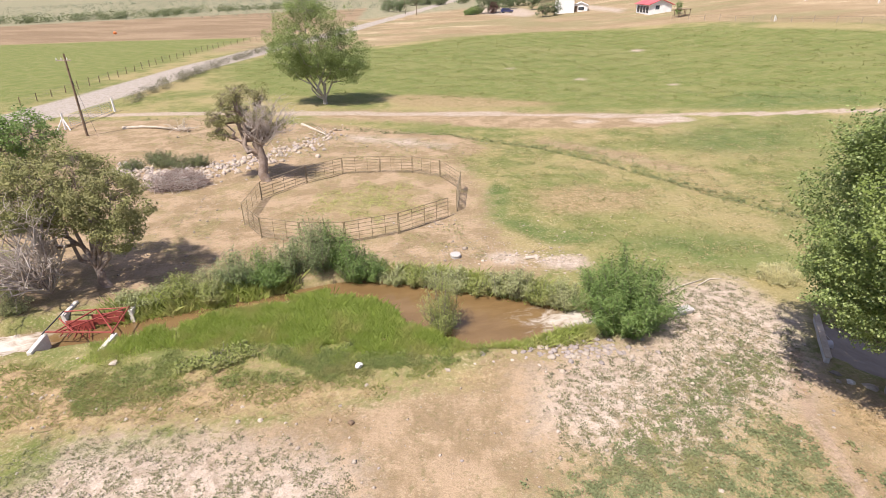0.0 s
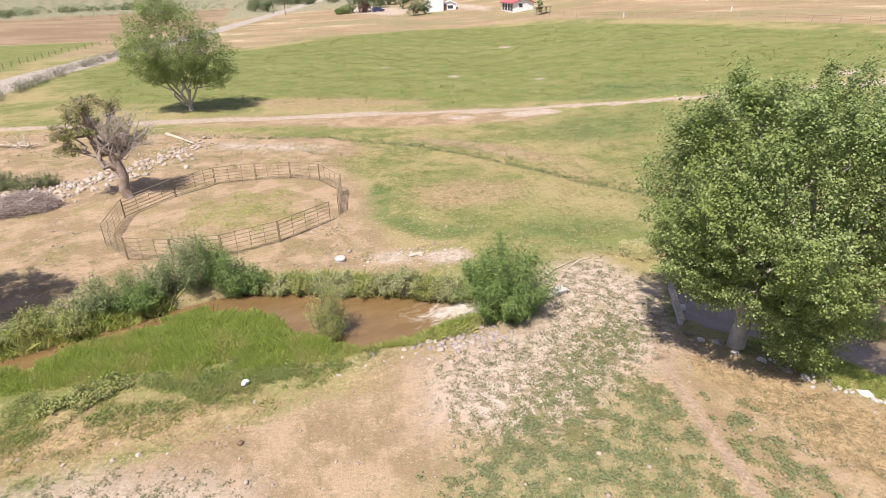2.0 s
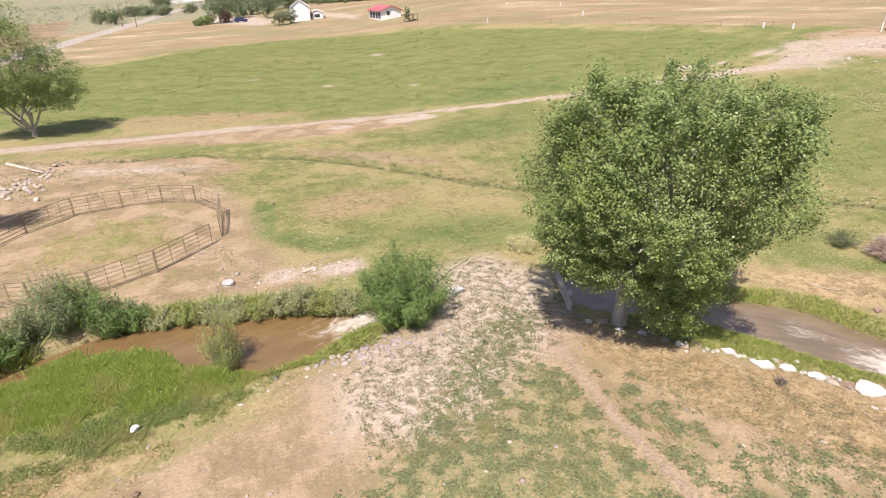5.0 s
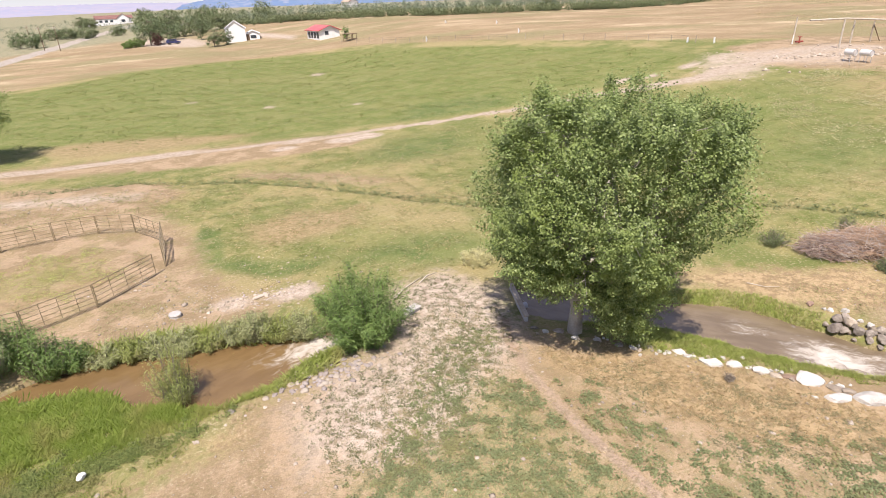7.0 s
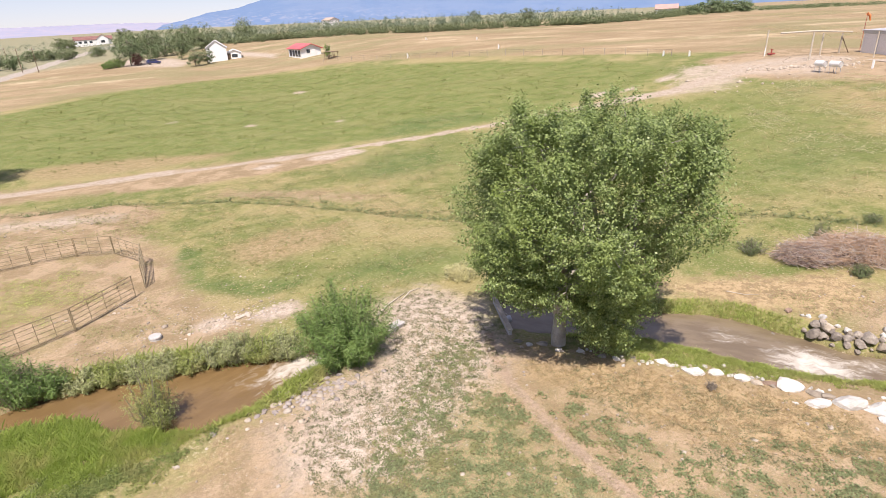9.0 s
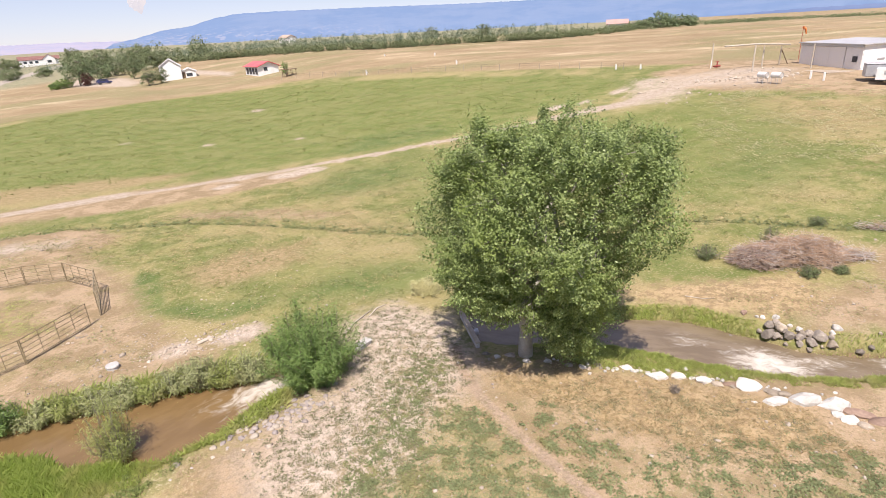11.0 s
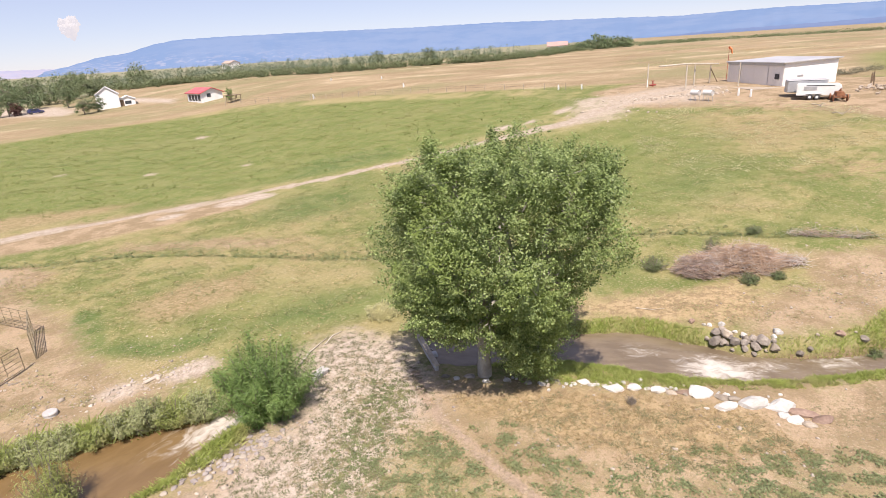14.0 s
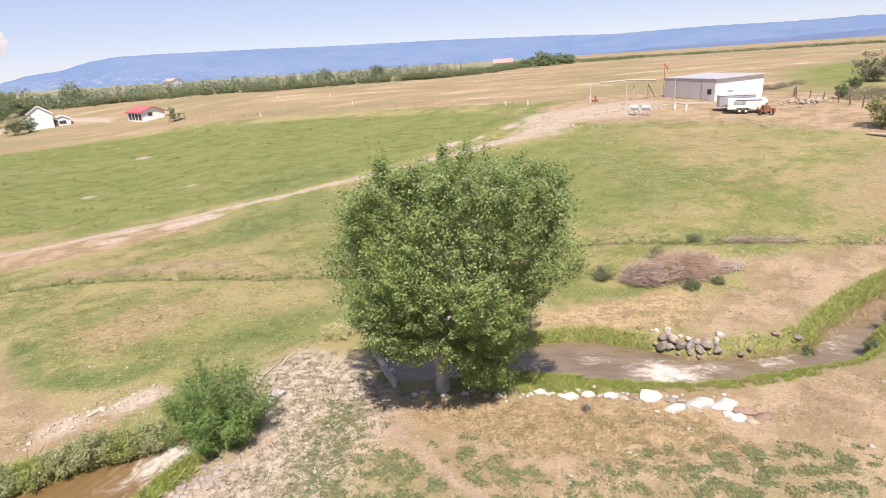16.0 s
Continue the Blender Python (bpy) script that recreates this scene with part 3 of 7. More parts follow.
    nt.links.new(h.outputs[0], b.inputs["Base Color"])
    bump(nt, b, calc(nt, 'ADD', n_speck, calc(nt, 'MULTIPLY', n_fine, 1.2)), 0.4, 0.08)
    return m


ground_mesh.materials.append(ground_material())
ground = tagged(new("ground", ground_mesh), "dry pasture with green field, bare dirt and worn tracks", "ground", kind="structure")


# ---- water ----
def water_material(name, c1, c2, turn):
    m, nt, b = nodes_of(name, 0.12, 0.35)
    n1 = noise_node(nt, 1.0, 4, 0.6, vec=stretched(nt, (0.5, 1.3, 1.0), turn))
    n2 = noise_node(nt, 1.0, 6, 0.68, vec=stretched(nt, (1.0, 1.9, 1.0), turn))
    n2.node.inputs["Distortion"].default_value = 0.7
    a = nt.nodes.new("ShaderNodeAttribute")
    a.attribute_name = "foam"
    f = calc(nt, 'ADD', a.outputs["Fac"], calc(nt, 'MULTIPLY', calc(nt, 'SUBTRACT', n2, 0.5), 3.2))
    f = calc(nt, 'MULTIPLY', maprange(nt, f, 0.22, 1.75, 0, 0.92), maprange(nt, a.outputs["Fac"], 0.03, 0.2))
    c = mix(nt, maprange(nt, n1, 0.35, 0.65), c1, c2)
    c = mix(nt, f, c, (0.60, 0.56, 0.50))
    nt.links.new(c, b.inputs["Base Color"])
    nt.links.new(maprange(nt, f, 0, 1, 0.10, 0.75), b.inputs["Roughness"])
    bump(nt, b, calc(nt, 'ADD', n1, n2), 0.3, 0.08)
    return m


def water_sheet(name, poly, z, foams, mat, label):
    xs = [p[0] for p in poly]
    ys = [p[1] for p in poly]
    ax, ay = np.arange(min(xs) - 1, max(xs) + 1, 0.25), np.arange(min(ys) - 1, max(ys) + 1, 0.25)
    X, Y = np.meshgrid(ax, ay)
    x, y = X.ravel(), Y.ravel()
    foam = np.zeros(len(x))
    for cx, cy, rx, ry, turn, s in foams:
        c_, s_ = math.cos(radians(turn)), math.sin(radians(turn))
        u, v = (x - cx) * c_ + (y - cy) * s_, -(x - cx) * s_ + (y - cy) * c_
        foam = np.maximum(foam, s * np.clip(1.25 - np.sqrt((u / rx) ** 2 + (v / ry) ** 2), 0, 1))
    zz = z + 0.012 * lumps(x * 2, y * 2, 1) + foam * 0.10 * (lumps(x * 2.6, y * 3.1, 3) + 0.4 * lumps(x * 6, y * 5, 5))
    f = grid_faces(len(ax), len(ay))
    keep = poly_sd(poly, x[f].mean(1), y[f].mean(1)) < 0.9
    me = mesh_np(name, np.stack([x, y, zz], 1), f[keep], mat, True)
    at = me.attributes.new("foam", 'FLOAT', 'POINT')
    at.data.foreach_set("value", foam.astype(np.float32))
    return tagged(new(name, me), label, "water", kind="structure")


M_POND = water_material("muddy_water", (0.155, 0.098, 0.043), (0.185, 0.119, 0.054), 14)
M_STREAM = water_material("stream_water", (0.15, 0.113, 0.073), (0.20, 0.155, 0.105), -56)
WATER_Z = -0.6
pond = water_sheet("water_pond", POND, WATER_Z, [(5.2, 23.9, 2.5, 1.9, 25, 1.15), (3.4, 24.2, 1.7, 1.2, 10, 0.5), (-22.4, 21.2, 2.8, 1.7, 20, 1.45), (-26.5, 19.6, 3.4, 1.8, 20, 1.3)], M_POND, "muddy brown pond with white water below the culvert")
stream = water_sheet("water_stream", STREAM, WATER_Z + 0.08, [(25.3, 10.5, 2.2, 1.5, -55, 1.4), (27.2, 9.0, 1.8, 0.9, -50, 0.85), (24.2, 14.2, 1.6, 0.9, -55, 0.55), (30, 6.6, 1.8, 1.0, -35, 0.75), (33.8, 4.9, 2.0, 0.9, -10, 0.55), (38.5, 3.9, 2, 0.8, -20, 0.4)], M_STREAM, "shallow brown stream with white riffles")

# ---- building helpers ----
def part(name, bm, mat, parent, label=""):
    """Links a bmesh or a mesh as one mesh object under a thing or a part."""
    if isinstance(bm, bmesh.types.BMesh):
        me = bpy.data.meshes.new(name)
        bm.to_mesh(me)
        bm.free()
    else:
        me = bm
    if mat and not me.materials:
        me.materials.append(mat)
    ob = new(name, me)
    ob.parent = parent
    return tagged(ob, label)


def thing(name, label, category, x, y, z, turn=0.0, group=""):
    """An Empty at the base of a thing."""
    ob = new(name)
    ob.empty_display_size = 0.2
    ob.matrix_basis = pose(x, y, z, 0, 0, turn)
    return tagged(ob, label, category, group)


def tubes(segs, sides=6):
    """Tapered tubes: rows of (a, b, radius a, radius b)."""
    V, F = [], []
    ang = np.arange(sides) * 2 * math.pi / sides
    for a, b, ra, rb in segs:
        a, b = np.array(a, float), np.array(b, float)
        d = b - a
        n = np.linalg.norm(d)
        if n < 1e-6:
            continue
        d /= n
        a, b = a - d * ra * 0.35, b + d * rb * 0.35
        u = np.cross(d, (0, 0, 1.0) if abs(d[2]) < 0.9 else (1.0, 0, 0))
        u /= np.linalg.norm(u)
        w = np.cross(d, u)
        ring = np.cos(ang)[:, None] * u + np.sin(ang)[:, None] * w
        k = len(V) * 2 * sides
        V.append(np.concatenate([a + ra * ring, b + rb * ring]))
        i = np.arange(sides)
        F.append(np.stack([k + i, k + (i + 1) % sides, k + sides + (i + 1) % sides, k + sides + i], 1))
    return np.concatenate(V), np.concatenate(F)


def tube_mesh(name, segs, mat, sides=6):
    v, f = tubes(segs, sides)
    return mesh_np(name, v, f, mat, True)


def box_bm(sx, sy, sz, at=(0, 0, 0), bevel=0.0, bm=None, turn=0.0):
    """A box whose base centre is at the given place, with its edges broken."""
    bm = bm or bmesh.new()
    r = bmesh.ops.create_cube(bm, size=1.0, matrix=Matrix.Translation(Vector(at) + Vector((0, 0, sz / 2))) @ Matrix.Rotation(turn, 4, 'Z') @ Matrix.Diagonal((sx, sy, sz, 1)))
    if bevel:
        es = list({e for v in r["verts"] for e in v.link_edges})
        bmesh.ops.bevel(bm, geom=es, offset=bevel, segments=1, affect='EDGES')
    return bm


def leaf_mesh(name, centres, size, rng, mat, aspect=0.7, up=0.5, size_var=0.35, outward=None):
    """One small bent leaf of four corners at each centre."""
    n = len(centres)
    nrm = rng.normal(size=(n, 3))
    nrm[:, 2] = np.abs(nrm[:, 2]) + up
    if outward is not None:
        nrm += outward * 1.0
    nrm /= np.linalg.norm(nrm, axis=1)[:, None]
    u = np.cross(nrm, rng.normal(size=(n, 3)))
    u /= np.linalg.norm(u, axis=1)[:, None] + 1e-9
    w = np.cross(nrm, u)
    s = size * (1 + size_var * rng.uniform(-1, 1, n))[:, None]
    v = np.stack([centres - u * s * 0.5, centres + w * s * 0.5 * aspect + nrm * s * 0.08, centres + u * s * 0.5, centres - w * s * 0.5 * aspect + nrm * s * 0.08], 1)
    return mesh_np(name, v.reshape(-1, 3), np.arange(4 * n).reshape(n, 4), mat)


def in_ball(rng, n, inner=0.0):
    d = rng.normal(size=(n, 3))
    d /= np.linalg.norm(d, axis=1)[:, None]
    return d * (inner ** 3 + (1 - inner ** 3) * rng.random(n))[:, None] ** (1 / 3)


def limb(segs, rng, a, b, ra, rb, n=5, wander=0.08):
    """A bending limb from a to b; gives its points."""
    a, b = np.array(a, float), np.array(b, float)
    length = np.linalg.norm(b - a)
    pts = [a + (b - a) * t + rng.normal(size=3) * wander * length * math.sin(math.pi * t) for t in np.linspace(0, 1, n + 1)]
    for i in range(n):
        t0, t1 = i / n, (i + 1) / n
        segs.append((pts[i], pts[i + 1], ra + (rb - ra) * t0, ra + (rb - ra) * t1))
    return pts


def tree(name, label, x, y, trunk_top, trunk_r, lobes, clumps, per_clump, clump_r, leaf, m_leaf, m_bark, seed, category="tree", inner=0.45, lean=(0, 0), aspect=0.7, group="", sink=0.1, fork=6, squash=0.75, z=None, centres=None, stretch=0.0):
    """A trunk that forks into limbs, limbs that reach clumps of leaves inside the given lobes (offset and radii)."""
    rng = np.random.default_rng(seed)
    z0 = (zs(x, y) if z is None else z) - sink
    top = thing(name, label, category, x, y, z0, 0, group)
    segs = []
    tip = np.array([lean[0], lean[1], trunk_top])
    flare = limb(segs, rng, (0, 0, 0), tip, trunk_r * 1.25, trunk_r * 0.8, 4, 0.03)
    share = np.array([l[3] * l[4] * l[5] for l in lobes]) ** 0.67
    share = share / share.sum()
    cs = []
    for l, s in zip(lobes, share):
        k = max(3, int(clumps * s))
        d = in_ball(rng, k, inner)
        wob = 1 + 0.18 * np.sin(d[:, 0] * 7 + seed) * np.cos(d[:, 1] * 6 + d[:, 2] * 5)
        cs.append(np.array(l[:3]) + d * np.array(l[3:6]) * wob[:, None])
    cs = np.concatenate(cs) if centres is None else centres
    cs = cs[cs[:, 2] > 0.25]
    # main limbs go to the lobes, branches from them to some of the clumps
    mains = []
    for i in range(fork):
        l = lobes[i % len(lobes)]
        goal = np.array(l[:3]) + in_ball(rng, 1)[0] * np.array(l[3:6]) * 0.55
        mains.append(limb(segs, rng, tip * rng.uniform(0.55, 1.0), goal, trunk_r * 0.55, trunk_r * 0.14, 5, 0.09))
    joints = np.array([p for m_ in mains for p in m_[1:]])
    part("trunk", tube_mesh("trunk", segs, m_bark, 9), None, top)
    segs = []
    for c in cs[:: max(1, len(cs) // 130)]:
        j = joints[np.argmin(np.linalg.norm(joints - c, axis=1) + rng.random(len(joints)) * 0.8)]
        limb(segs, rng, j, c, trunk_r * 0.12, trunk_r * 0.03, 3, 0.10)
    tagged(part("branchwork", tube_mesh("branchwork", segs, m_bark, 5), None, top), kind="stuff")
    pts = np.repeat(cs, per_clump, 0) + in_ball(rng, len(cs) * per_clump) * clump_r * np.array([1, 1, squash]) * np.repeat(rng.uniform(0.6, 1.3, len(cs)), per_clump)[:, None]
    if stretch:
        way = cs - np.array([lobes[0][0] * 0.5, lobes[0][1] * 0.5, trunk_top])
        way /= np.linalg.norm(way, axis=1)[:, None]
        pts += np.repeat(way, per_clump, 0) * (rng.uniform(-1, 1, len(pts)) * stretch)[:, None]
    pts[:, 2] = np.maximum(pts[:, 2], 0.15)
    mid = np.average(cs, axis=0)
    out = pts - mid
    out /= np.linalg.norm(out, axis=1)[:, None] + 1e-9
    part("crown", leaf_mesh("crown", pts, leaf, rng, m_leaf, aspect, 0.4, 0.35, out * 0.6), None, top)
    return top


def shrub(name, label, x, y, w, h, n, leaf, mat, seed, category="shrub", group="", aspect=0.3, depth=None, stems=14, m_stem=None, sprout=0.0, z=None, turn=0.0, spread=1.0):
    """Stems fanning up from one foot with leaves along their upper parts."""
    rng = np.random.default_rng(seed)
    z0 = (zs(x, y) if z is None else z) - 0.08
    top = thing(name, label, category, x, y, z0, turn, group)
    depth = depth or w
    segs, pts = [], []
    per = n // (stems * 4)
    for i in range(stems * 4):
        a = rng.uniform(0, 2 * math.pi)
        r = math.sqrt(rng.random())
        rise = h * (1 - 0.45 * r * r) * rng.uniform(0.65, 1.08 + sprout)
        goal = np.array([math.cos(a) * r * w / 2, math.sin(a) * r * depth / 2, rise])
        foot = goal * np.array([0.45, 0.45, 0]) * rng.uniform(0.3, 1)
        line = limb(segs, rng, foot, goal, 0.022, 0.006, 3, 0.05)
        t = rng.uniform(0.12, 1.03, per)
        p = foot + (goal - foot) * t[:, None]
        pts.append(p + rng.normal(size=(per, 3)) * np.array([0.10, 0.10, 0.09]) * spread * (0.4 + h * 0.42))
    pts = np.concatenate(pts)
    pts[:, 2] = np.maximum(pts[:, 2], 0.04)
    tagged(part("stem", tube_mesh("stem", segs, m_stem or M_BARK, 4), None, top), kind="stuff")
    out = pts - np.array([0, 0, h * 0.4])
    out /= np.linalg.norm(out, axis=1)[:, None] + 1e-9
    part("foliage", leaf_mesh("foliage", pts, leaf, rng, mat, aspect, 0.3, 0.4, out * 0.7), None, top)
    return top


def blades(name, xy, h, width, mat, rng, lean=0.35, z_off=0.0):
    """Grass: one pointed blade of a triangle pair at each place."""
    n = len(xy)
    z = ground_z(xy[:, 0], xy[:, 1]) + z_off
    a = rng.uniform(0, 2 * math.pi, n)
    hh = h * rng.uniform(0.5, 1.25, n)
    w = width * rng.uniform(0.6, 1.3, n)
    dx, dy = np.cos(a) * w, np.sin(a) * w
    lx, ly = rng.normal(size=n) * lean * hh, rng.normal(size=n) * lean * hh
    base = np.stack([xy[:, 0], xy[:, 1], z - 0.03], 1)
    v = np.stack([base + np.stack([-dx, -dy, 0 * z], 1), base + np.stack([dx, dy, 0 * z], 1),
                  base + np.stack([dx * 0.7 + lx * 0.4, dy * 0.7 + ly * 0.4, hh * 0.6], 1), base + np.stack([lx, ly, hh], 1)], 1)
    f = np.arange(4 * n).reshape(n, 4)
    return mesh_np(name, v.reshape(-1, 3), f, mat)


def scatter(rng, poly, n, margin=0.0):
    """n places inside a polygon."""
    p = np.array(poly)
    got = []
    count = 0
    while count < n:
        q = rng.uniform(p.min(0), p.max(0), (n * 3, 2))
        q = q[poly_sd(poly, q[:, 0], q[:, 1]) < -margin]
        got.append(q)
        count += len(q)
    return np.concatenate(got)[:n]

# ---- trees ----
def vase_crown(seed, n, heights, left, right, deep, back, turn, lobes=46):
    """Clump centres in a vase-shaped crown that is wider to one side: leafy lobes round its skin, with hollows between them."""
    rng = np.random.default_rng(seed)
    low, high = heights[0], heights[-1]
    area = np.interp(np.linspace(low, high, 60), heights, (np.array(right) - np.array(left)) * 0.5 + np.array(deep))
    got = []
    for i in range(lobes):
        h = np.interp((i + 0.5) / lobes, np.cumsum(area) / area.sum(), np.linspace(low, high, 60))
        t = i * 2.39996 + rng.normal() * 0.25
        l, r, d = np.interp(h, heights, left), np.interp(h, heights, right), np.interp(h, heights, deep)
        size = rng.uniform(1.0, 1.6) * min(1.0, 0.35 + (r - l) / 10)
        k = max(0.0, 1 - size * 0.85 / max(0.5 * (r - l), 0.4))
        v = back + math.sin(t) * d * max(0.0, 1 - size * 0.85 / max(d, 0.4))
        u = (l + r) / 2 + math.cos(t) * k * (r - l) / 2
        h += 0.9 * max(0.0, -math.sin(t)) * (h < 5)
        m_ = int(n * 0.68 * size ** 2 / (lobes * 1.7))
        p = in_ball(rng, m_, 0.62) * size * np.array([1, 1, 0.95]) * rng.uniform(0.9, 1.12, (m_, 1))
        got.append(np.array([u, v, h]) + p)
    for u, v, h, size in ((2.3, -0.6, 1.5, 1.2), (3.0, 0.3, 2.4, 1.3), (1.6, -1.6, 2.6, 1.2)):
        got.append(np.array([u, v, h]) + in_ball(rng, n // 50, 0.5) * size)
    for i in range(26):
        t = i * 2.39996
        h = rng.uniform(8.4, 10.4)
        l, r, d = np.interp(h, heights, left), np.interp(h, heights, right), np.interp(h, heights, deep)
        foot = np.array([(l + r) / 2 + math.cos(t) * (r - l) * 0.38, back + math.sin(t) * d * 0.8, h])
        way = np.array([math.cos(t) * 0.3, math.sin(t) * 0.3, 1.0])
        q = rng.uniform(0, 1.2, 22)
        got.append(foot + way * q[:, None] + rng.normal(size=(22, 3)) * (0.24 - 0.12 * q / 1.35)[:, None])
    m_ = int(n * 0.32)
    z = rng.uniform(low + 2, high + 0.2, m_)
    l, r, d = np.interp(z, heights, left), np.interp(z, heights, right), np.interp(z, heights, deep)
    t, q = rng.uniform(0, 2 * math.pi, m_), np.sqrt(rng.random(m_)) * 0.9
    got.append(np.stack([(l + r) / 2 + np.cos(t) * q * (r - l) / 2, back + np.sin(t) * q * d, z], 1))
    u, v, z = np.concatenate(got).T
    c_, s_ = math.cos(turn), math.sin(turn)
    return np.stack([u * c_ - v * s_, u * s_ + v * c_, z], 1)


tree("cottonwood_tree", "large leafy green cottonwood standing beside the stream", 16.2, 17.7, 2.8, 0.30,
     [(0.6, -1.0, 7.3, 4.2, 4.2, 3.8), (-2.0, 0.8, 7.6, 2.6, 2.6, 3.0), (3.1, -3.2, 7.8, 2.6, 2.6, 2.4), (0.6, -1.4, 4.5, 2.2, 2.2, 2.0), (-1.0, 0.4, 9.8, 1.6, 1.6, 1.4), (2.2, -2.4, 9.8, 1.7, 1.7, 1.5)],
     0, 58, 0.28, 0.098, M_COTTONWOOD, M_BARK_PALE, 11, fork=12, stretch=0.36,
     centres=vase_crown(5, 3500, [0.9, 1.6, 2.5, 3.3, 4.4, 5.3, 6.2, 7.4, 8.7, 9.4, 10.0, 10.6, 11.0], [1.3, 0.8, -0.6, -3.1, -3.7, -4.0, -4.5, -4.7, -4.3, -4.0, -3.6, -2.9, -1.5],
                        [2.6, 3.4, 3.7, 4.0, 4.2, 4.2, 5.1, 6.5, 7.1, 6.7, 5.7, 4.5, 2.7], [0.7, 1.2, 1.8, 3.2, 4.2, 4.6, 4.9, 5.0, 4.9, 4.6, 4.0, 3.2, 1.6], -0.5, math.atan2(-0.675, 0.737)))
tree("field_tree", "tall green cottonwood with pale forked stems beside the field", -18.9, 76.4, 0.9, 0.27,
     [(-0.8, 0, 8.8, 5.2, 5.0, 4.6), (2.8, 0.5, 6.6, 3.6, 3.6, 2.9), (-4.0, 0, 7.4, 3.2, 3.4, 3.0), (-1.2, 0, 12.4, 3.0, 3.0, 2.4), (3.4, 0, 4.4, 2.8, 2.6, 1.7), (-3.4, 0, 4.9, 2.4, 2.4, 1.5), (0.2, 0, 4.6, 3.0, 2.8, 1.6)],
     1050, 50, 0.66, 0.165, M_POPLAR, M_BARK_PALE, 12, fork=8, inner=0.5)
tree("dead_tree", "half-dead gnarled tree with sparse olive leaves beside the pen", -16.6, 44.2, 3.4, 0.34,
     [(-3.2, 0, 5.2, 1.0, 1.0, 0.7), (-2.4, 0.6, 6.5, 1.0, 1.0, 0.8), (-1.2, -0.4, 7.3, 1.1, 1.1, 0.7), (0.2, 0.3, 7.0, 0.9, 0.9, 0.6), (-1.6, 0.2, 5.6, 1.1, 1.1, 0.7), (-3.0, -0.4, 4.0, 0.9, 0.9, 0.5), (0.6, -0.3, 5.7, 0.9, 0.9, 0.5), (1.3, 0.4, 4.6, 0.7, 0.7, 0.4)], 230, 44, 0.34, 0.12, M_OLIVE, M_BARK_JUNIPER, 23, lean=(-0.35, 0.2), fork=12, inner=0.2)
tree("juniper_tree", "broad old juniper with olive foliage and bare grey lower branches", -19.6, 26.3, 1.6, 0.21,
     [(-1.6, 0.4, 5.6, 3.3, 3.2, 2.1), (1.1, 0.2, 4.8, 2.1, 2.2, 1.9), (-3.7, 0.4, 5.0, 2.4, 2.5, 1.7), (1.9, -0.6, 3.6, 1.2, 1.4, 0.9)], 900, 64, 0.36, 0.10, M_JUNIPER, M_BARK_JUNIPER, 14, lean=(-0.5, 0.1), fork=12, inner=0.6)
tree("leafy_tree", "dark green leafy tree behind the juniper", -40.0, 48.5, 1.4, 0.25,
     [(0, 0, 3.0, 3.4, 3.4, 2.3), (-2.6, 0, 2.8, 2.8, 2.6, 2.1)], 320, 40, 0.55, 0.17, M_SHRUB, M_BARK, 15)


def bare_branches(name, label, x, y, z, spread, h, n, seed, mat, lean=(0, 0, 0)):
    """Leafless branches fanning out from one foot."""
    rng = np.random.default_rng(seed)
    top = thing(name, label, "branches", x, y, z)
    segs = []
    for i in range(n):
        a = rng.uniform(0, 2 * math.pi)
        goal = np.array([math.cos(a) * spread * rng.uniform(0.4, 1), math.sin(a) * spread * rng.uniform(0.4, 1), h * rng.uniform(0.3, 1)]) + np.array(lean)
        pts = limb(segs, rng, (0, 0, 0), goal, 0.05, 0.015, 5, 0.09)
        for p in pts[2:]:
            for k in range(3):
                limb(segs, rng, p, p + rng.normal(size=3) * 0.45 + (goal - p) * 0.25, 0.014, 0.005, 3, 0.15)
    tagged(part("branch", tube_mesh("branch", segs, mat, 4), None, top), kind="stuff")
    return top


bare_branches("bare_branch_tangle", "leafless grey branches under the old juniper", -21.8, 25.0, 0.3, 3.6, 4.6, 90, 3, M_TWIG, (-1.6, -0.9, 1.3))
bare_branches("bare_branch_tangle", "leafless grey branches of the half-dead tree", -16.7, 44.3, 3.0, 2.6, 3.2, 56, 4, M_TWIG, (1.2, 0, 0.4))

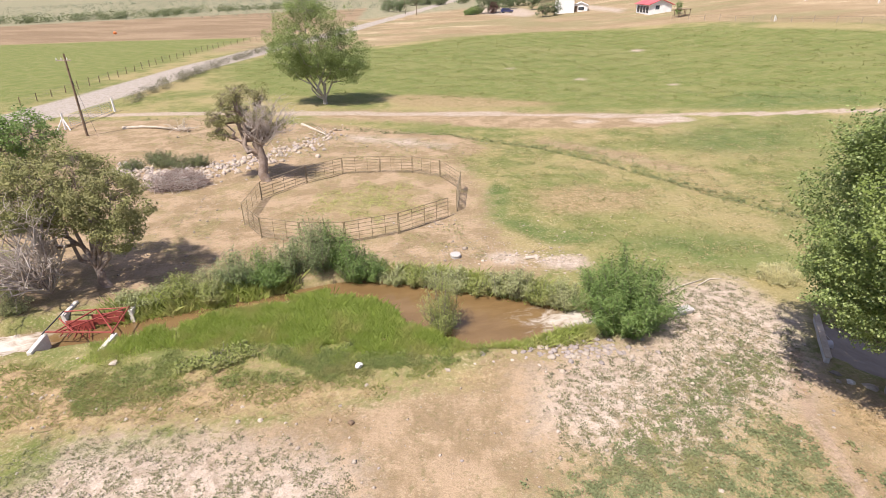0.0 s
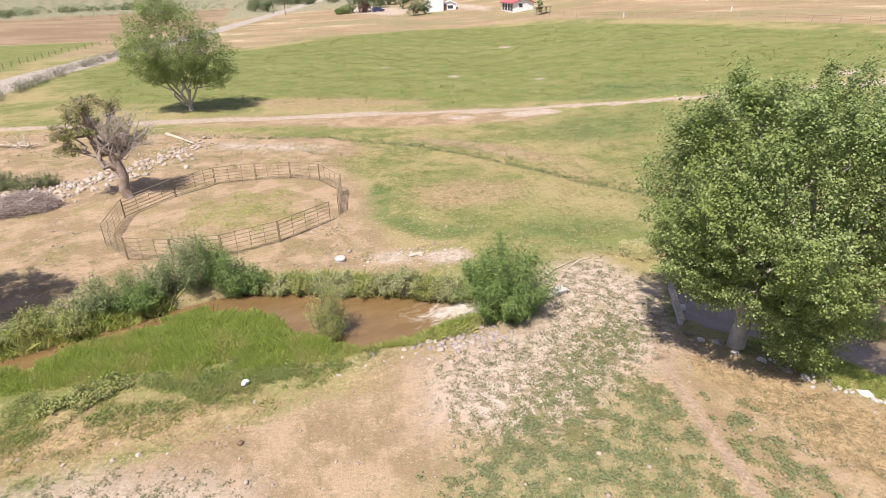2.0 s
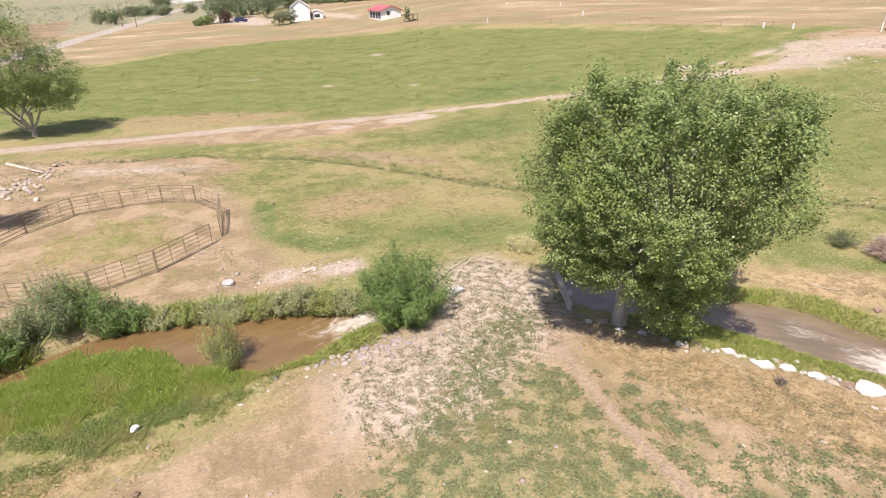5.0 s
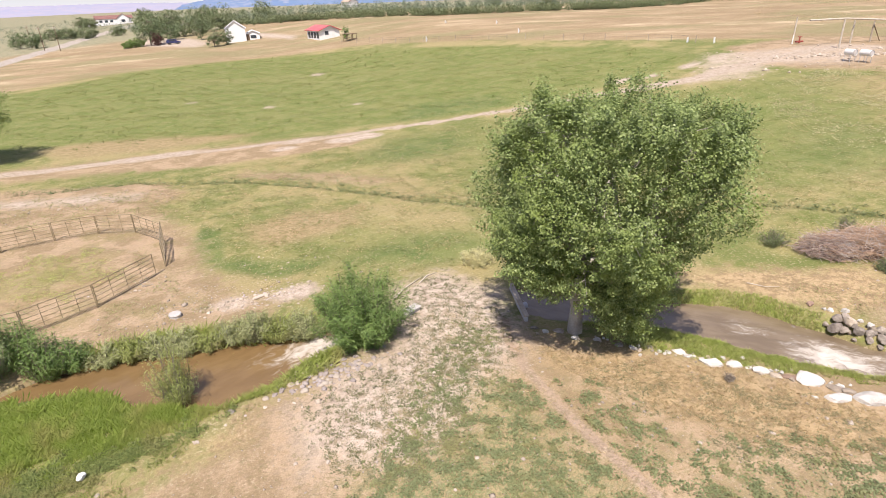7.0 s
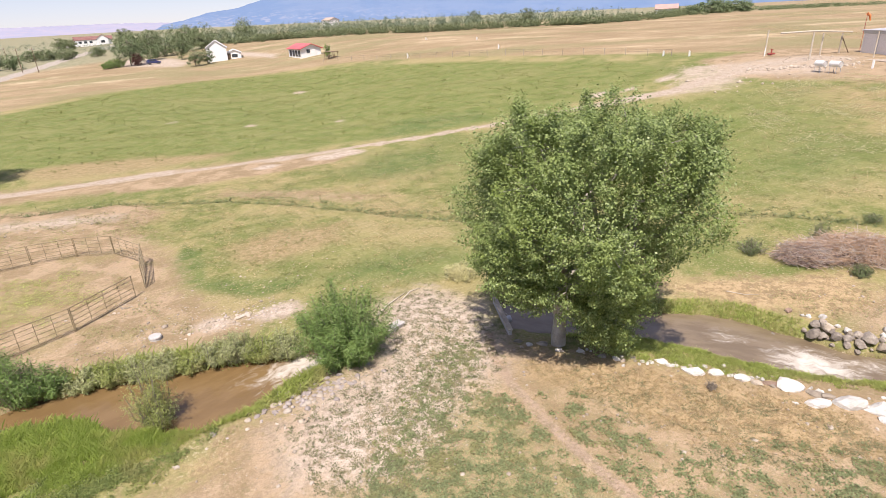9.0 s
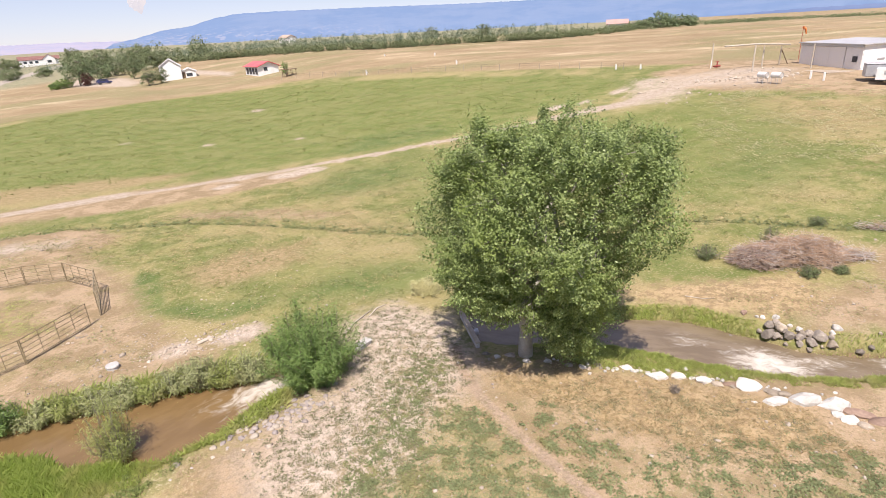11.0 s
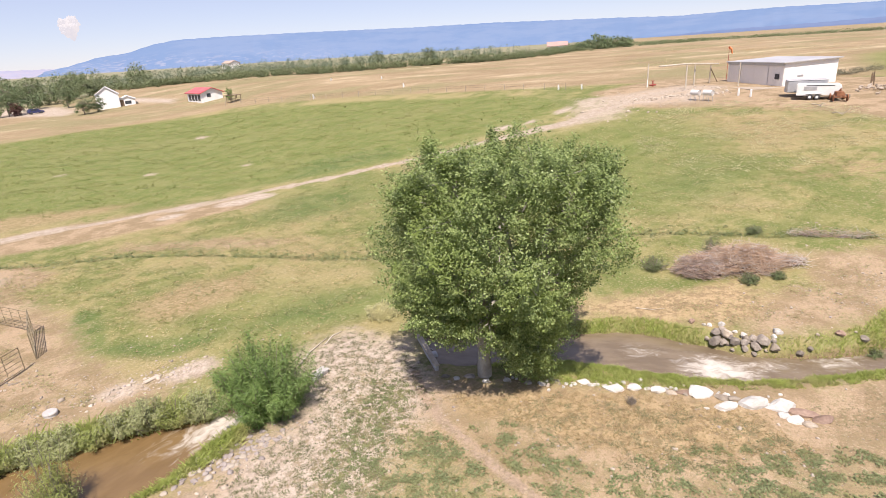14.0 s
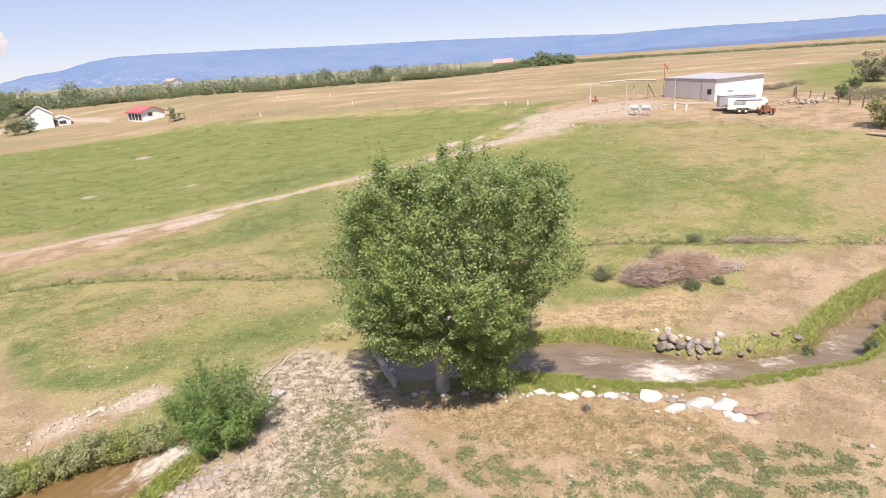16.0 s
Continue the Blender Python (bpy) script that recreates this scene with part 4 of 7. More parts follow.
# small trees at the houses and along the far road
for i, (x, y, w, h, m_, nm, lb) in enumerate([
        (8.8, 226.5, 4.6, 11.4, M_GREEN_TREE, "garden_tree", "tall broad green tree beside the gravel lot"),
        (25.4, 197.5, 2.6, 6.8, M_GREEN_TREE, "garden_tree", "green tree standing against the white house"),
        (29.4, 199.5, 1.9, 5.2, M_GREEN_TREE, "garden_tree", "small green tree against the white house wall"),
        (25.1, 227, 2.3, 9.4, M_GREEN_TREE, "garden_tree", "tall narrow dark tree beside the white house"),
        (16, 240, 4.4, 6.6, M_GREEN_TREE, "garden_tree", "spreading green tree behind the gravel lot"),
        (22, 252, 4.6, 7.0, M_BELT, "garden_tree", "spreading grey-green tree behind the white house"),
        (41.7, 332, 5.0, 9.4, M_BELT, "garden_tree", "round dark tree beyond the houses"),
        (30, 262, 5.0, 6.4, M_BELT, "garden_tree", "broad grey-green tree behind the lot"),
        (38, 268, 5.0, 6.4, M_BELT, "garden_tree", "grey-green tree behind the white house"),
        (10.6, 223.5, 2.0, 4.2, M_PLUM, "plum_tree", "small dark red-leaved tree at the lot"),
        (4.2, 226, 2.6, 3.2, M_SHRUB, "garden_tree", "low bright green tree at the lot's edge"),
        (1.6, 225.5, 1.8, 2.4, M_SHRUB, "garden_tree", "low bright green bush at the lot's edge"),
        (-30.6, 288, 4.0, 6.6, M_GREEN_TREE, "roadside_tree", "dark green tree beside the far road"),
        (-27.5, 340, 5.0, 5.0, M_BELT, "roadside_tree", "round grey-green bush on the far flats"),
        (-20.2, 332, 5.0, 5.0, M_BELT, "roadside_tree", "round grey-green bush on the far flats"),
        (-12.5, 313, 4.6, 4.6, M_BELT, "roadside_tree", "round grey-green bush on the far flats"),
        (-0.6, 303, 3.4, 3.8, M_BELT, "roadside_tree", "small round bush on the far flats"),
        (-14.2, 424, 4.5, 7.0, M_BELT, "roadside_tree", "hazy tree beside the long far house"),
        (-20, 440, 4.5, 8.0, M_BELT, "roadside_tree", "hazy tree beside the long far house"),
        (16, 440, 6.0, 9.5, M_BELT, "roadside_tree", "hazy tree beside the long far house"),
        (56.4, 163.0, 1.0, 3.6, M_SHRUB, "garden_tree", "thin young tree beside the open shelter"),
        (-37, 300, 4.0, 7.0, M_GREEN_TREE, "roadside_tree", "dark tree beside the far road"),
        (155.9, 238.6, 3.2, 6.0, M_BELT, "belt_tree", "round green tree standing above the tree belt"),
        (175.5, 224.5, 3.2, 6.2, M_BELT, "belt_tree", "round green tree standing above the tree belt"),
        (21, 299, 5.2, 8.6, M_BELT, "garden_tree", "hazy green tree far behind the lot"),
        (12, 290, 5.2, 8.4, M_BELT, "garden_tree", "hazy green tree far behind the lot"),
        (127, 20.6, 3.3, 5.0, M_SAGE, "olive_tree", "olive green tree on the bare slope"),
        (78.2, 10.9, 2.0, 3.7, M_OLIVE, "olive_tree", "olive green tree on the bare slope"),
        (115, 20.9, 1.1, 2.0, M_GREEN_TREE, "olive_tree", "low dark green bush behind the stone heap"),
        (100.6, 19.8, 0.95, 2.2, M_GREEN_TREE, "juniper_tree", "small round green juniper"),
        (240, 172, 8.0, 6.4, M_GREEN_TREE, "roadside_tree", "dense dark tree clump beside the far house"),
        (228, 176, 5.0, 4.0, M_GREEN_TREE, "roadside_tree", "low dark tree beside the far house"),
        (252, 168, 5.5, 5.0, M_GREEN_TREE, "roadside_tree", "low dark tree beside the far house")]):
    big = w > 2.4
    tree(nm, lb, x, y, h * 0.25, 0.05 + w * 0.03, [(0, 0, h * 0.58, w, w, h * 0.40), (w * 0.4, 0, h * 0.45, w * 0.7, w * 0.7, h * 0.32), (-w * 0.15, -w * 0.2, h * 0.30, w * 0.8, w * 0.7, h * 0.26)], 110, 20 if big else 26, w * 0.22, w * 0.094 + 0.05, m_, M_BARK, 40 + i, fork=5)

# ---- the pond's bushes ----
shrub("green_bush", "dense bright green feathery bush beside the culvert outlet", 7.2, 22.7, 5.0, 3.35, 38000, 0.165, M_SHRUB, 21, "bush", aspect=0.18, stems=34, sprout=0.26, z=-0.35, spread=0.8)
WILLOWS = [(-16.4, 24.5, 2.3, 1.0), (-15.0, 24.9, 2.4, 1.15), (-13.7, 25.4, 2.4, 1.4), (-12.5, 26.0, 2.5, 1.9), (-11.2, 26.6, 2.6, 2.5), (-9.9, 27.2, 2.4, 2.8),
           (-8.5, 27.7, 2.7, 3.3), (-7.5, 28.2, 2.2, 2.9), (-6.5, 28.5, 2.2, 2.4), (-5.4, 28.6, 1.9, 1.9), (-4.1, 28.4, 1.9, 1.5), (-2.9, 28.2, 2.0, 1.5), (-1.7, 28.0, 2.0, 1.6),
           (-0.6, 27.6, 2.0, 1.6), (0.5, 27.2, 2.0, 1.6), (1.6, 26.9, 2.0, 1.6), (2.7, 26.5, 2.0, 1.6), (3.8, 26.1, 2.0, 1.6), (4.9, 25.6, 2.0, 1.7), (-10.6, 26.2, 2.0, 1.6), (-17.4, 23.9, 1.8, 1.1), (-13.4, 24.7, 1.8, 1.2)]
for i, (x, y, w, h) in enumerate(WILLOWS):
    green = i in (7, 8, 9)
    h *= (0.85, 1.1, 0.95, 1.15, 0.8)[i % 5] * (0.9 if -5 < x < 6 else 1.0)
    y -= 0.55 if x > -7 else -0.55
    shrub("willow_bush", "dark green leafy bush on the pond's bank" if green else "grey-green willow bush on the pond's bank", x, y, w, h, int(1600 + 1550 * h), 0.142, M_SHRUB if green else (M_WILLOW, M_REED)[i % 2] if x < -13 else (M_WILLOW_DARK, M_SHRUB, M_WILLOW_DARK)[i % 3] if x < -6.9 else (M_WILLOW, M_WILLOW, M_REED)[i % 3], 100 + i, "bush", "willows round the pond", 0.25, stems=12, z=min(-0.1, zs(x, y)))
shrub("reed_bush", "pale green upright willow bush standing in the pond", -1.3, 22.9, 2.1, 2.9, 7000, 0.12, M_REED, 131, "bush", aspect=0.2, stems=12, z=-0.8, sprout=0.3)
for i, (x, y, w, h) in enumerate([(-24.6, 25.6, 2.4, 1.5), (-22.9, 23.6, 2.0, 1.2), (-27, 28.5, 3.0, 1.8), (-26, 24, 2.4, 1.2)]):
    shrub("sage_bush", "grey-green brush beside the headgate", x, y, w, h, 3600, 0.11, M_WILLOW, 140 + i, "bush", "brush at the headgate", 0.3)
for i, (x, y, w, h) in enumerate([(-29.6, 47.6, 2.8, 1.2), (-27.6, 48.6, 3.2, 1.5), (-25.6, 48.0, 2.8, 1.3), (-24.2, 48.8, 2.4, 1.3), (-28.6, 49.6, 2.6, 1.4)]):
    shrub("weed_clump", "low green weeds growing among the stones", x, y, w, h, 2600, 0.12, M_WEED, 150 + i, "weeds", "weeds among the stones", 0.35)
for i, (x, y, w, h) in enumerate([(-10.8, 19.5, 1.8, 0.8), (-9.9, 20.1, 1.4, 0.7), (-11.9, 19.2, 1.2, 0.6)]):
    shrub("broadleaf_weed", "pale broad-leaved weed on the grassy bank", x, y, w * 1.1, h * 0.8, 1500, 0.11, M_REED, 160 + i, "weeds", "broad-leaved weeds", 0.5)
for i, (x, y, w, h) in enumerate([(32.7, 18.6, 2.0, 1.1), (36.6, 16.6, 1.5, 1.5), (34.0, 13.0, 1.2, 0.7), (35.6, 12.0, 1.0, 0.5), (42, 16.2, 1.2, 0.6), (31.8, 5.9, 1.1, 0.5), (33.2, 3.3, 1.0, 0.6), (36.9, 3.0, 1.3, 0.7)]):
    shrub("weed_clump", "green weeds beside the brush heap and stream", x, y, w, h, 1500, 0.12, M_WEED, 170 + i, "weeds", "weeds by the stream", 0.3)
shrub("straw_tussock", "pale dry grass tussock at the edge of the shade", 16.3, 26.9, 2.0, 1.15, 3200, 0.32, M_TUSSOCK, 180, "grass", aspect=0.07)
shrub("straw_tussock", "small dark dead stump of weeds in dry grass", 19.2, 11.5, 0.5, 0.45, 260, 0.10, M_BARK, 181, "weeds", aspect=0.3)

def along(rng, line, n, spread):
    q = np.array(line, float)
    seg = np.linalg.norm(np.diff(q, axis=0), axis=1)
    t = np.concatenate([[0], np.cumsum(seg)])
    u = rng.uniform(0, t[-1], n)
    return np.stack([np.interp(u, t, q[:, 0]), np.interp(u, t, q[:, 1])], 1) + rng.normal(size=(n, 2)) * spread


def patchy(rng, poly, n, scale, cut):
    """Places inside a polygon, gathered in patches."""
    q = scatter(rng, poly, n)
    v = np.array([noise.noise((x * scale, y * scale, 3.1)) + 0.5 * noise.noise((x * scale * 3.1, y * scale * 3.1, 7.7)) for x, y in q])
    rim = sstep(0.0, 1.3, -poly_sd(poly, q[:, 0], q[:, 1]) + 0.35 * v)
    return q[v + rng.normal(size=n) * 0.12 - 0.6 * (1 - rim) > cut]


# ---- grasses, one sheet of each kind ----
rng = np.random.default_rng(7)
xy = patchy(rng, BANK_LUSH, 135000, 0.7, -0.5)
xy = xy[poly_sd(POND, xy[:, 0], xy[:, 1]) > np.where(xy[:, 0] < -6, 0.55, 0.25)]
keep = rng.random(len(xy)) < np.clip((-poly_sd(BANK_LUSH, xy[:, 0], xy[:, 1]) + 0.15) / 1.6 + (xy[:, 1] > 21.5), 0.05, 1)
xy = xy[keep]
xy = xy[(np.hypot((xy[:, 0] + 13.4) / 1.7, xy[:, 1] - 19.7) > 0.6 + 0.5 * rng.random(len(xy))) & (np.hypot((xy[:, 0] + 8.6) / 2.2, xy[:, 1] - 20.3) > 0.3 + 0.6 * rng.random(len(xy)))]
tall = 0.14 + 0.26 * sstep(19.4, 22.5, xy[:, 1]) + 0.10 * lumps(xy[:, 0] * 1.3, xy[:, 1] * 1.3, 6)
tagged(new("bank_grass", blades("bank_grass", xy, np.clip(tall, 0.1, 1), 0.009, M_GRASS, rng, 0.32)), "tall lush green grass on the pond's inner bank", "grass", kind="stuff")
xy = scatter(rng, [(17, 21), (24, 20), (30, 12), (34, 8), (48, 2), (48, -6), (36, 1), (27, 5), (20, 13), (17, 16)], 230000)
sdw = poly_sd(STREAM, xy[:, 0], xy[:, 1])
xy = xy[(sdw > -0.1) & (sdw < 0.75 * rng.random(len(xy)) ** 0.6 + 0.2) & (np.hypot(xy[:, 0] - 27.8, xy[:, 1] - 11) > 1.4)]
xy = np.concatenate([xy, patchy(rng, [(17.0, 18.0), (21, 15.8), (22.9, 13), (25.2, 9.8), (28, 7.4), (31, 5.2), (28.4, 4.4), (25.4, 6.7), (23.5, 8.5), (21.4, 10.8), (19.7, 12.8), (17.6, 15.0)], 40000, 1.2, -0.6)])
xy = xy[poly_sd(STREAM, xy[:, 0], xy[:, 1]) > -0.1]
STONY_BANK = [(27.0, 12.6), (29.4, 10.6), (32.0, 7.8), (31.4, 6.4), (29.3, 7.7), (27.1, 9.9)]
xy = xy[(poly_sd(STONY_BANK, xy[:, 0], xy[:, 1]) > 0) | (rng.random(len(xy)) < 0.3)]
tagged(new("stream_grass", blades("stream_grass", xy, 0.17, 0.011, M_GRASS_DRY, rng, 0.5)), "bright green grass along both banks of the stream", "grass", kind="stuff")
xy = patchy(rng, [(-21, 20), (-17, 19.6), (-10, 20.2), (-4, 19.4), (1.5, 20.4), (2.5, 19.6), (-4, 17.0), (-12, 15.2), (-21, 14.5)], 46000, 0.6, -0.05)
tagged(new("rough_grass", blades("rough_grass", xy, 0.14, 0.008, M_REED, rng, 0.7)), "rough yellow-green grass and weeds on the near bank", "grass", kind="stuff")
xy = np.concatenate([along(rng, [(-18.2, 23.3), (-14.6, 24.6), (-11.5, 25.8), (-9.6, 26.8)], 5200, 0.35), along(rng, [(-5.5, 28.0), (-1.5, 27.6), (2.9, 25.9), (5.5, 25.0)], 2600, 0.25)])
tagged(new("far_bank_grass", blades("far_bank_grass", xy, 0.55, 0.014, M_GRASS_DRY, rng, 0.4)), "tall pale green grass between the willows on the far bank", "grass", kind="stuff")
xy = scatter(rng, [(0, 20.6), (2.4, 21.7), (5.4, 22.9), (6.6, 22.8), (5.2, 21.0), (2.4, 20.4)], 3000)
tagged(new("waterside_grass", blades("waterside_grass", xy, 0.32, 0.012, M_GRASS_DRY, rng, 0.5)), "yellow-green grass at the water's edge", "grass", kind="stuff")
xy = np.concatenate([patchy(rng, [(12.8, 18.2), (16.8, 16.0), (20.2, 13.0), (23.2, 7.2), (21.4, 4.6), (17.0, 7), (14.2, 11.6)], 24000, 1.1, -0.3), patchy(rng, [(-16, 18.5), (-9, 19.4), (-3, 18.4), (-4, 15.8), (-10, 15.3), (-17, 15)], 9000, 1.1, -0.2),
                     scatter(rng, [(8, 12), (11.5, 16.5), (14, 14), (14.5, 8), (9, 7)], 2500)])
tagged(new("dry_grass", blades("dry_grass", xy, 0.10, 0.009, M_STRAW, rng, 0.9)), "short dry straw-coloured grass", "grass", kind="stuff")


def tufts(name, label, xy, per, r, leaf, mat, rng, aspect=0.5, h=0.09):
    z = ground_z(xy[:, 0], xy[:, 1])
    c = np.stack([xy[:, 0], xy[:, 1], z + 0.01], 1)
    s = np.repeat(rng.uniform(0.5, 1.5, len(c)), per)[:, None]
    p = np.repeat(c, per, 0) + rng.normal(size=(len(c) * per, 3)) * np.array([r, r, 0]) * s
    p[:, 2] += np.abs(rng.normal(size=len(p))) * h * s[:, 0]
    tagged(new(name, leaf_mesh(name, p, leaf, rng, mat, aspect, 0.9 if h > 0.05 else 1.8)), label, "weeds", kind="stuff")


xy = np.concatenate([patchy(rng, [(0.6, 12.5), (3.8, 15.0), (7.5, 15.8), (11.6, 17.6), (13.3, 14), (13.0, 8), (13.2, 3), (1.0, 3)], 46000, 1.7, 0.06),
                     patchy(rng, [(11.2, 15.8), (14.4, 14.8), (15.6, 10), (19, 8.6), (23, 4.5), (25, 0), (11.0, 2)], 30000, 1.5, 0.1),
                     patchy(rng, [(3.4, 14.5), (6, 13.6), (10, 16.2), (12.8, 18.2), (14, 20), (12, 22), (8.0, 18.8), (5, 16.2)], 9000, 3.0, 0.08)])
xy = xy[line_d(PATH_WORN, xy[:, 0], xy[:, 1]) > 0.34 + 0.12 * rng.random(len(xy))]
tufts("clover_patches", "low dull green clover in patches on bare soil", xy, 3, 0.06, 0.08, M_CLOVER, rng, 0.7, 0.03)
xy = np.concatenate([patchy(rng, [(2.4, 19.2), (2.6, 13.5), (6, 12.6), (10, 15.6), (13.4, 17.6), (15.2, 21), (15.2, 26), (12, 28), (9.4, 24.4), (7.6, 21.2), (5.0, 20.6)], 24000, 2.6, 0.0),
                     patchy(rng, [(-22, 6), (-16, 15.4), (-9, 15.8), (-3.2, 14.4), (-2.6, 11), (-4, 6)], 22000, 1.6, -0.14),
                     patchy(rng, [(21, 8), (28, 4.6), (33, 2.6), (38, -1), (30, -4), (23, 2)], 2600, 0.4, 0.0)])
xy = np.concatenate([xy, patchy(rng, [(13.4, 17.6), (16.6, 15.4), (19.5, 12.6), (22.6, 7.2), (21, 4), (15, 8), (13.8, 12)], 9000, 1.3, 0.1)])
tufts("gravel_weeds", "small dark grey-green weeds scattered on gravel", xy, 3, 0.038, 0.052, M_GRAVEL_WEED, rng, 0.6, 0.03)
xy = patchy(rng, [(-12, 80), (12, 73.5), (40, 65.5), (60, 59), (72, 64), (62, 108), (40, 140), (2, 150), (-30, 130)], 900, 0.06, 0.1)
tufts("field_weeds", "darker green weed tufts scattered over the mown field", xy, 7, 0.4, 0.22, M_CLOVER, rng, 0.5, 0.1)
xy = patchy(rng, [(2, 34), (18, 28), (24, 34), (50, 30), (62, 44), (40, 60), (24, 64), (2, 54)], 2600, 0.15, 0.05)
tufts("pasture_weeds", "small green weed tufts in the grazed pasture", xy, 6, 0.14, 0.11, M_CLOVER, rng)
PASTURE = [(1, 44), (3, 30.5), (12, 27.6), (20, 24), (26, 21), (33, 17), (42, 12), (56, 14), (70, 16), (82, 26), (80, 36), (68, 44), (56, 52), (30, 63), (12, 61), (-6, 57)]
xy = patchy(rng, PASTURE, 24000, 0.5, 0.0)
tufts("pasture_tufts", "short grazed green grass tufts over the pasture", xy, 4, 0.09, 0.10, M_TURF, rng, 0.45, 0.05)
xy = patchy(rng, PASTURE, 22000, 0.45, 0.1)
tufts("dry_tufts", "short dry straw-coloured grass tufts over the pasture", xy, 4, 0.10, 0.10, M_STRAW, rng, 0.4, 0.04)
xy = patchy(rng, FIELD, 20000, 0.25, 0.0)
tufts("field_tufts", "mown green grass tufts over the irrigated field", xy, 4, 0.22, 0.20, M_TURF, rng, 0.45, 0.07)
xy = patchy(rng, [(-30, 66), (-12, 60), (0, 56), (4, 48), (0, 47), (-8, 49), (-17, 50), (-33, 56)], 5000, 0.6, -0.1)
tufts("yard_weeds", "dry brown weeds over the stony ground behind the pen", xy, 4, 0.10, 0.10, M_OLIVE, rng, 0.45, 0.06)
xy = patchy(rng, [(-17.5, 19.4), (-14.5, 20.4), (-10.4, 20.8), (-7.5, 21.0), (-3, 19.8), (0.4, 20.2), (-2, 18.8), (-5.2, 18.0), (-8.0, 17.6), (-10.9, 16.6), (-15.6, 15.5), (-18, 17)], 9000, 0.8, -0.05)
xy = np.concatenate([xy, patchy(rng, [(-9, 21.6), (-6, 21.2), (-2.6, 20.6), (1.2, 21.0), (0.8, 20.1), (-2, 18.9), (-5.2, 18.2), (-8.2, 18.8)], 9000, 0.9, -0.32)])
tufts("bank_weeds", "low dark green weeds on the near bank below the tall grass", xy, 5, 0.07, 0.075, M_BANK_WEED, rng, 0.5, 0.06)
xy = patchy(rng, [(-18, 25.6), (-9, 29.2), (3, 28.4), (0.8, 33), (-1.2, 36), (-6, 31.4), (-14, 32), (-17, 38), (-22, 38)], 5000, 0.6, 0.05)
xy = np.concatenate([xy, patchy(rng, [(27, 18), (36, 12), (46, 7), (58, 2), (56, -8), (44, -1), (34, 6), (28, 12)], 7000, 0.5, 0.0), patchy(rng, [(-16, 34), (-8, 31.6), (-2, 35), (-0.6, 41), (-4, 45.5), (-12, 43)], 4500, 0.7, 0.05)])
tufts("pen_weeds", "sparse dry weeds on the bare ground round the pen", xy, 4, 0.07, 0.07, M_OLIVE, rng, 0.45, 0.05)
xy = patchy(rng, [(-10, 36), (-5, 34), (-2.5, 38), (-4, 43), (-9, 44), (-13, 40)], 4500, 0.7, -0.2)
tufts("pen_grass", "thin yellow-green grass inside the round pen", xy, 3, 0.10, 0.07, M_GRASS_DRY, rng, 0.45, 0.05)
xy = patchy(rng, [(58, 16), (70, 14), (86, 24), (84, 38), (70, 45), (60, 40), (50, 26)], 6500, 0.22, 0.0)
tufts("straw_tufts", "pale dry weed tufts in the pasture below the hangar", xy, 5, 0.26, 0.15, M_PALE_WEED, rng, 0.5, 0.03)
xy = patchy(rng, [(112, 60), (150, 110), (230, 160), (260, 110), (200, 50), (140, 45)], 1500, 0.04, 0.05)
tufts("dry_field_tufts", "pale dry tufts scattered over the brown field", xy, 6, 0.8, 0.3, M_STRAW, rng, 0.5, 0.04)
q = np.array(DITCH)
t_ = rng.uniform(0, len(q) - 1.001, 1500)
i_ = t_.astype(int)
xy = q[i_] + (q[i_ + 1] - q[i_]) * (t_ - i_)[:, None] + rng.normal(size=(1500, 2)) * 0.4
tufts("ditch_weeds", "dark green weeds along the shallow field ditch", xy, 8, 0.14, 0.14, M_WEED, rng, 0.45, 0.16)


def far_bushes(name, label, xy, w, h, mat, rng, per=46, leaf=0.13):
    """Bushes too far off to tell apart, in one mesh."""
    n = len(xy)
    s = rng.uniform(0.55, 1.3, n)
    c = np.stack([xy[:, 0], xy[:, 1], land(xy[:, 0], xy[:, 1]) + h * 0.45 * s], 1)
    d = in_ball(rng, n * per, 0.4) * np.array([w / 2, w / 2, h / 2]) * np.repeat(s, per)[:, None]
    p = np.repeat(c, per, 0) + d
    tagged(new(name, leaf_mesh(name, p, w * leaf, rng, mat, 0.6, 0.4)), label, "bushes", kind="stuff")


far_bushes("road_hedge", "grey sagebrush hedge along the gravel road", along(rng, [(-47.2, 78), (-49.0, 93), (-50.4, 121), (-49.5, 150), (-40, 200)], 260, 0.6), 1.7, 1.5, M_SAGE, rng, 70, 0.10)
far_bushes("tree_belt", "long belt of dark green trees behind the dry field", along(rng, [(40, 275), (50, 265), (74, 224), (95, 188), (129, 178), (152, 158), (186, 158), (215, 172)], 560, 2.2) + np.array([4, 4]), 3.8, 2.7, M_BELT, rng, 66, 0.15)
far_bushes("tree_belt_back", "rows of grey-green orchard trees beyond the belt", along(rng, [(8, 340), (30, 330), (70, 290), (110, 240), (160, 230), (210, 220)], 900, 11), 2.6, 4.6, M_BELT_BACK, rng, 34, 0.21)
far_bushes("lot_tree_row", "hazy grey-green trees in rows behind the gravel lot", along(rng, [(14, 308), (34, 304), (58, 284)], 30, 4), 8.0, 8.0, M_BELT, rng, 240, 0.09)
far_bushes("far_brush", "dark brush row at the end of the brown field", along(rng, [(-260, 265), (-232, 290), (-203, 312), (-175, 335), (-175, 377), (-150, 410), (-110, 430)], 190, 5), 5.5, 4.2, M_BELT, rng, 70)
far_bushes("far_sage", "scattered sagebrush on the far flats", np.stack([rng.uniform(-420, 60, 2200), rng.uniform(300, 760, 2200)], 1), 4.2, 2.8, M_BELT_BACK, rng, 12)
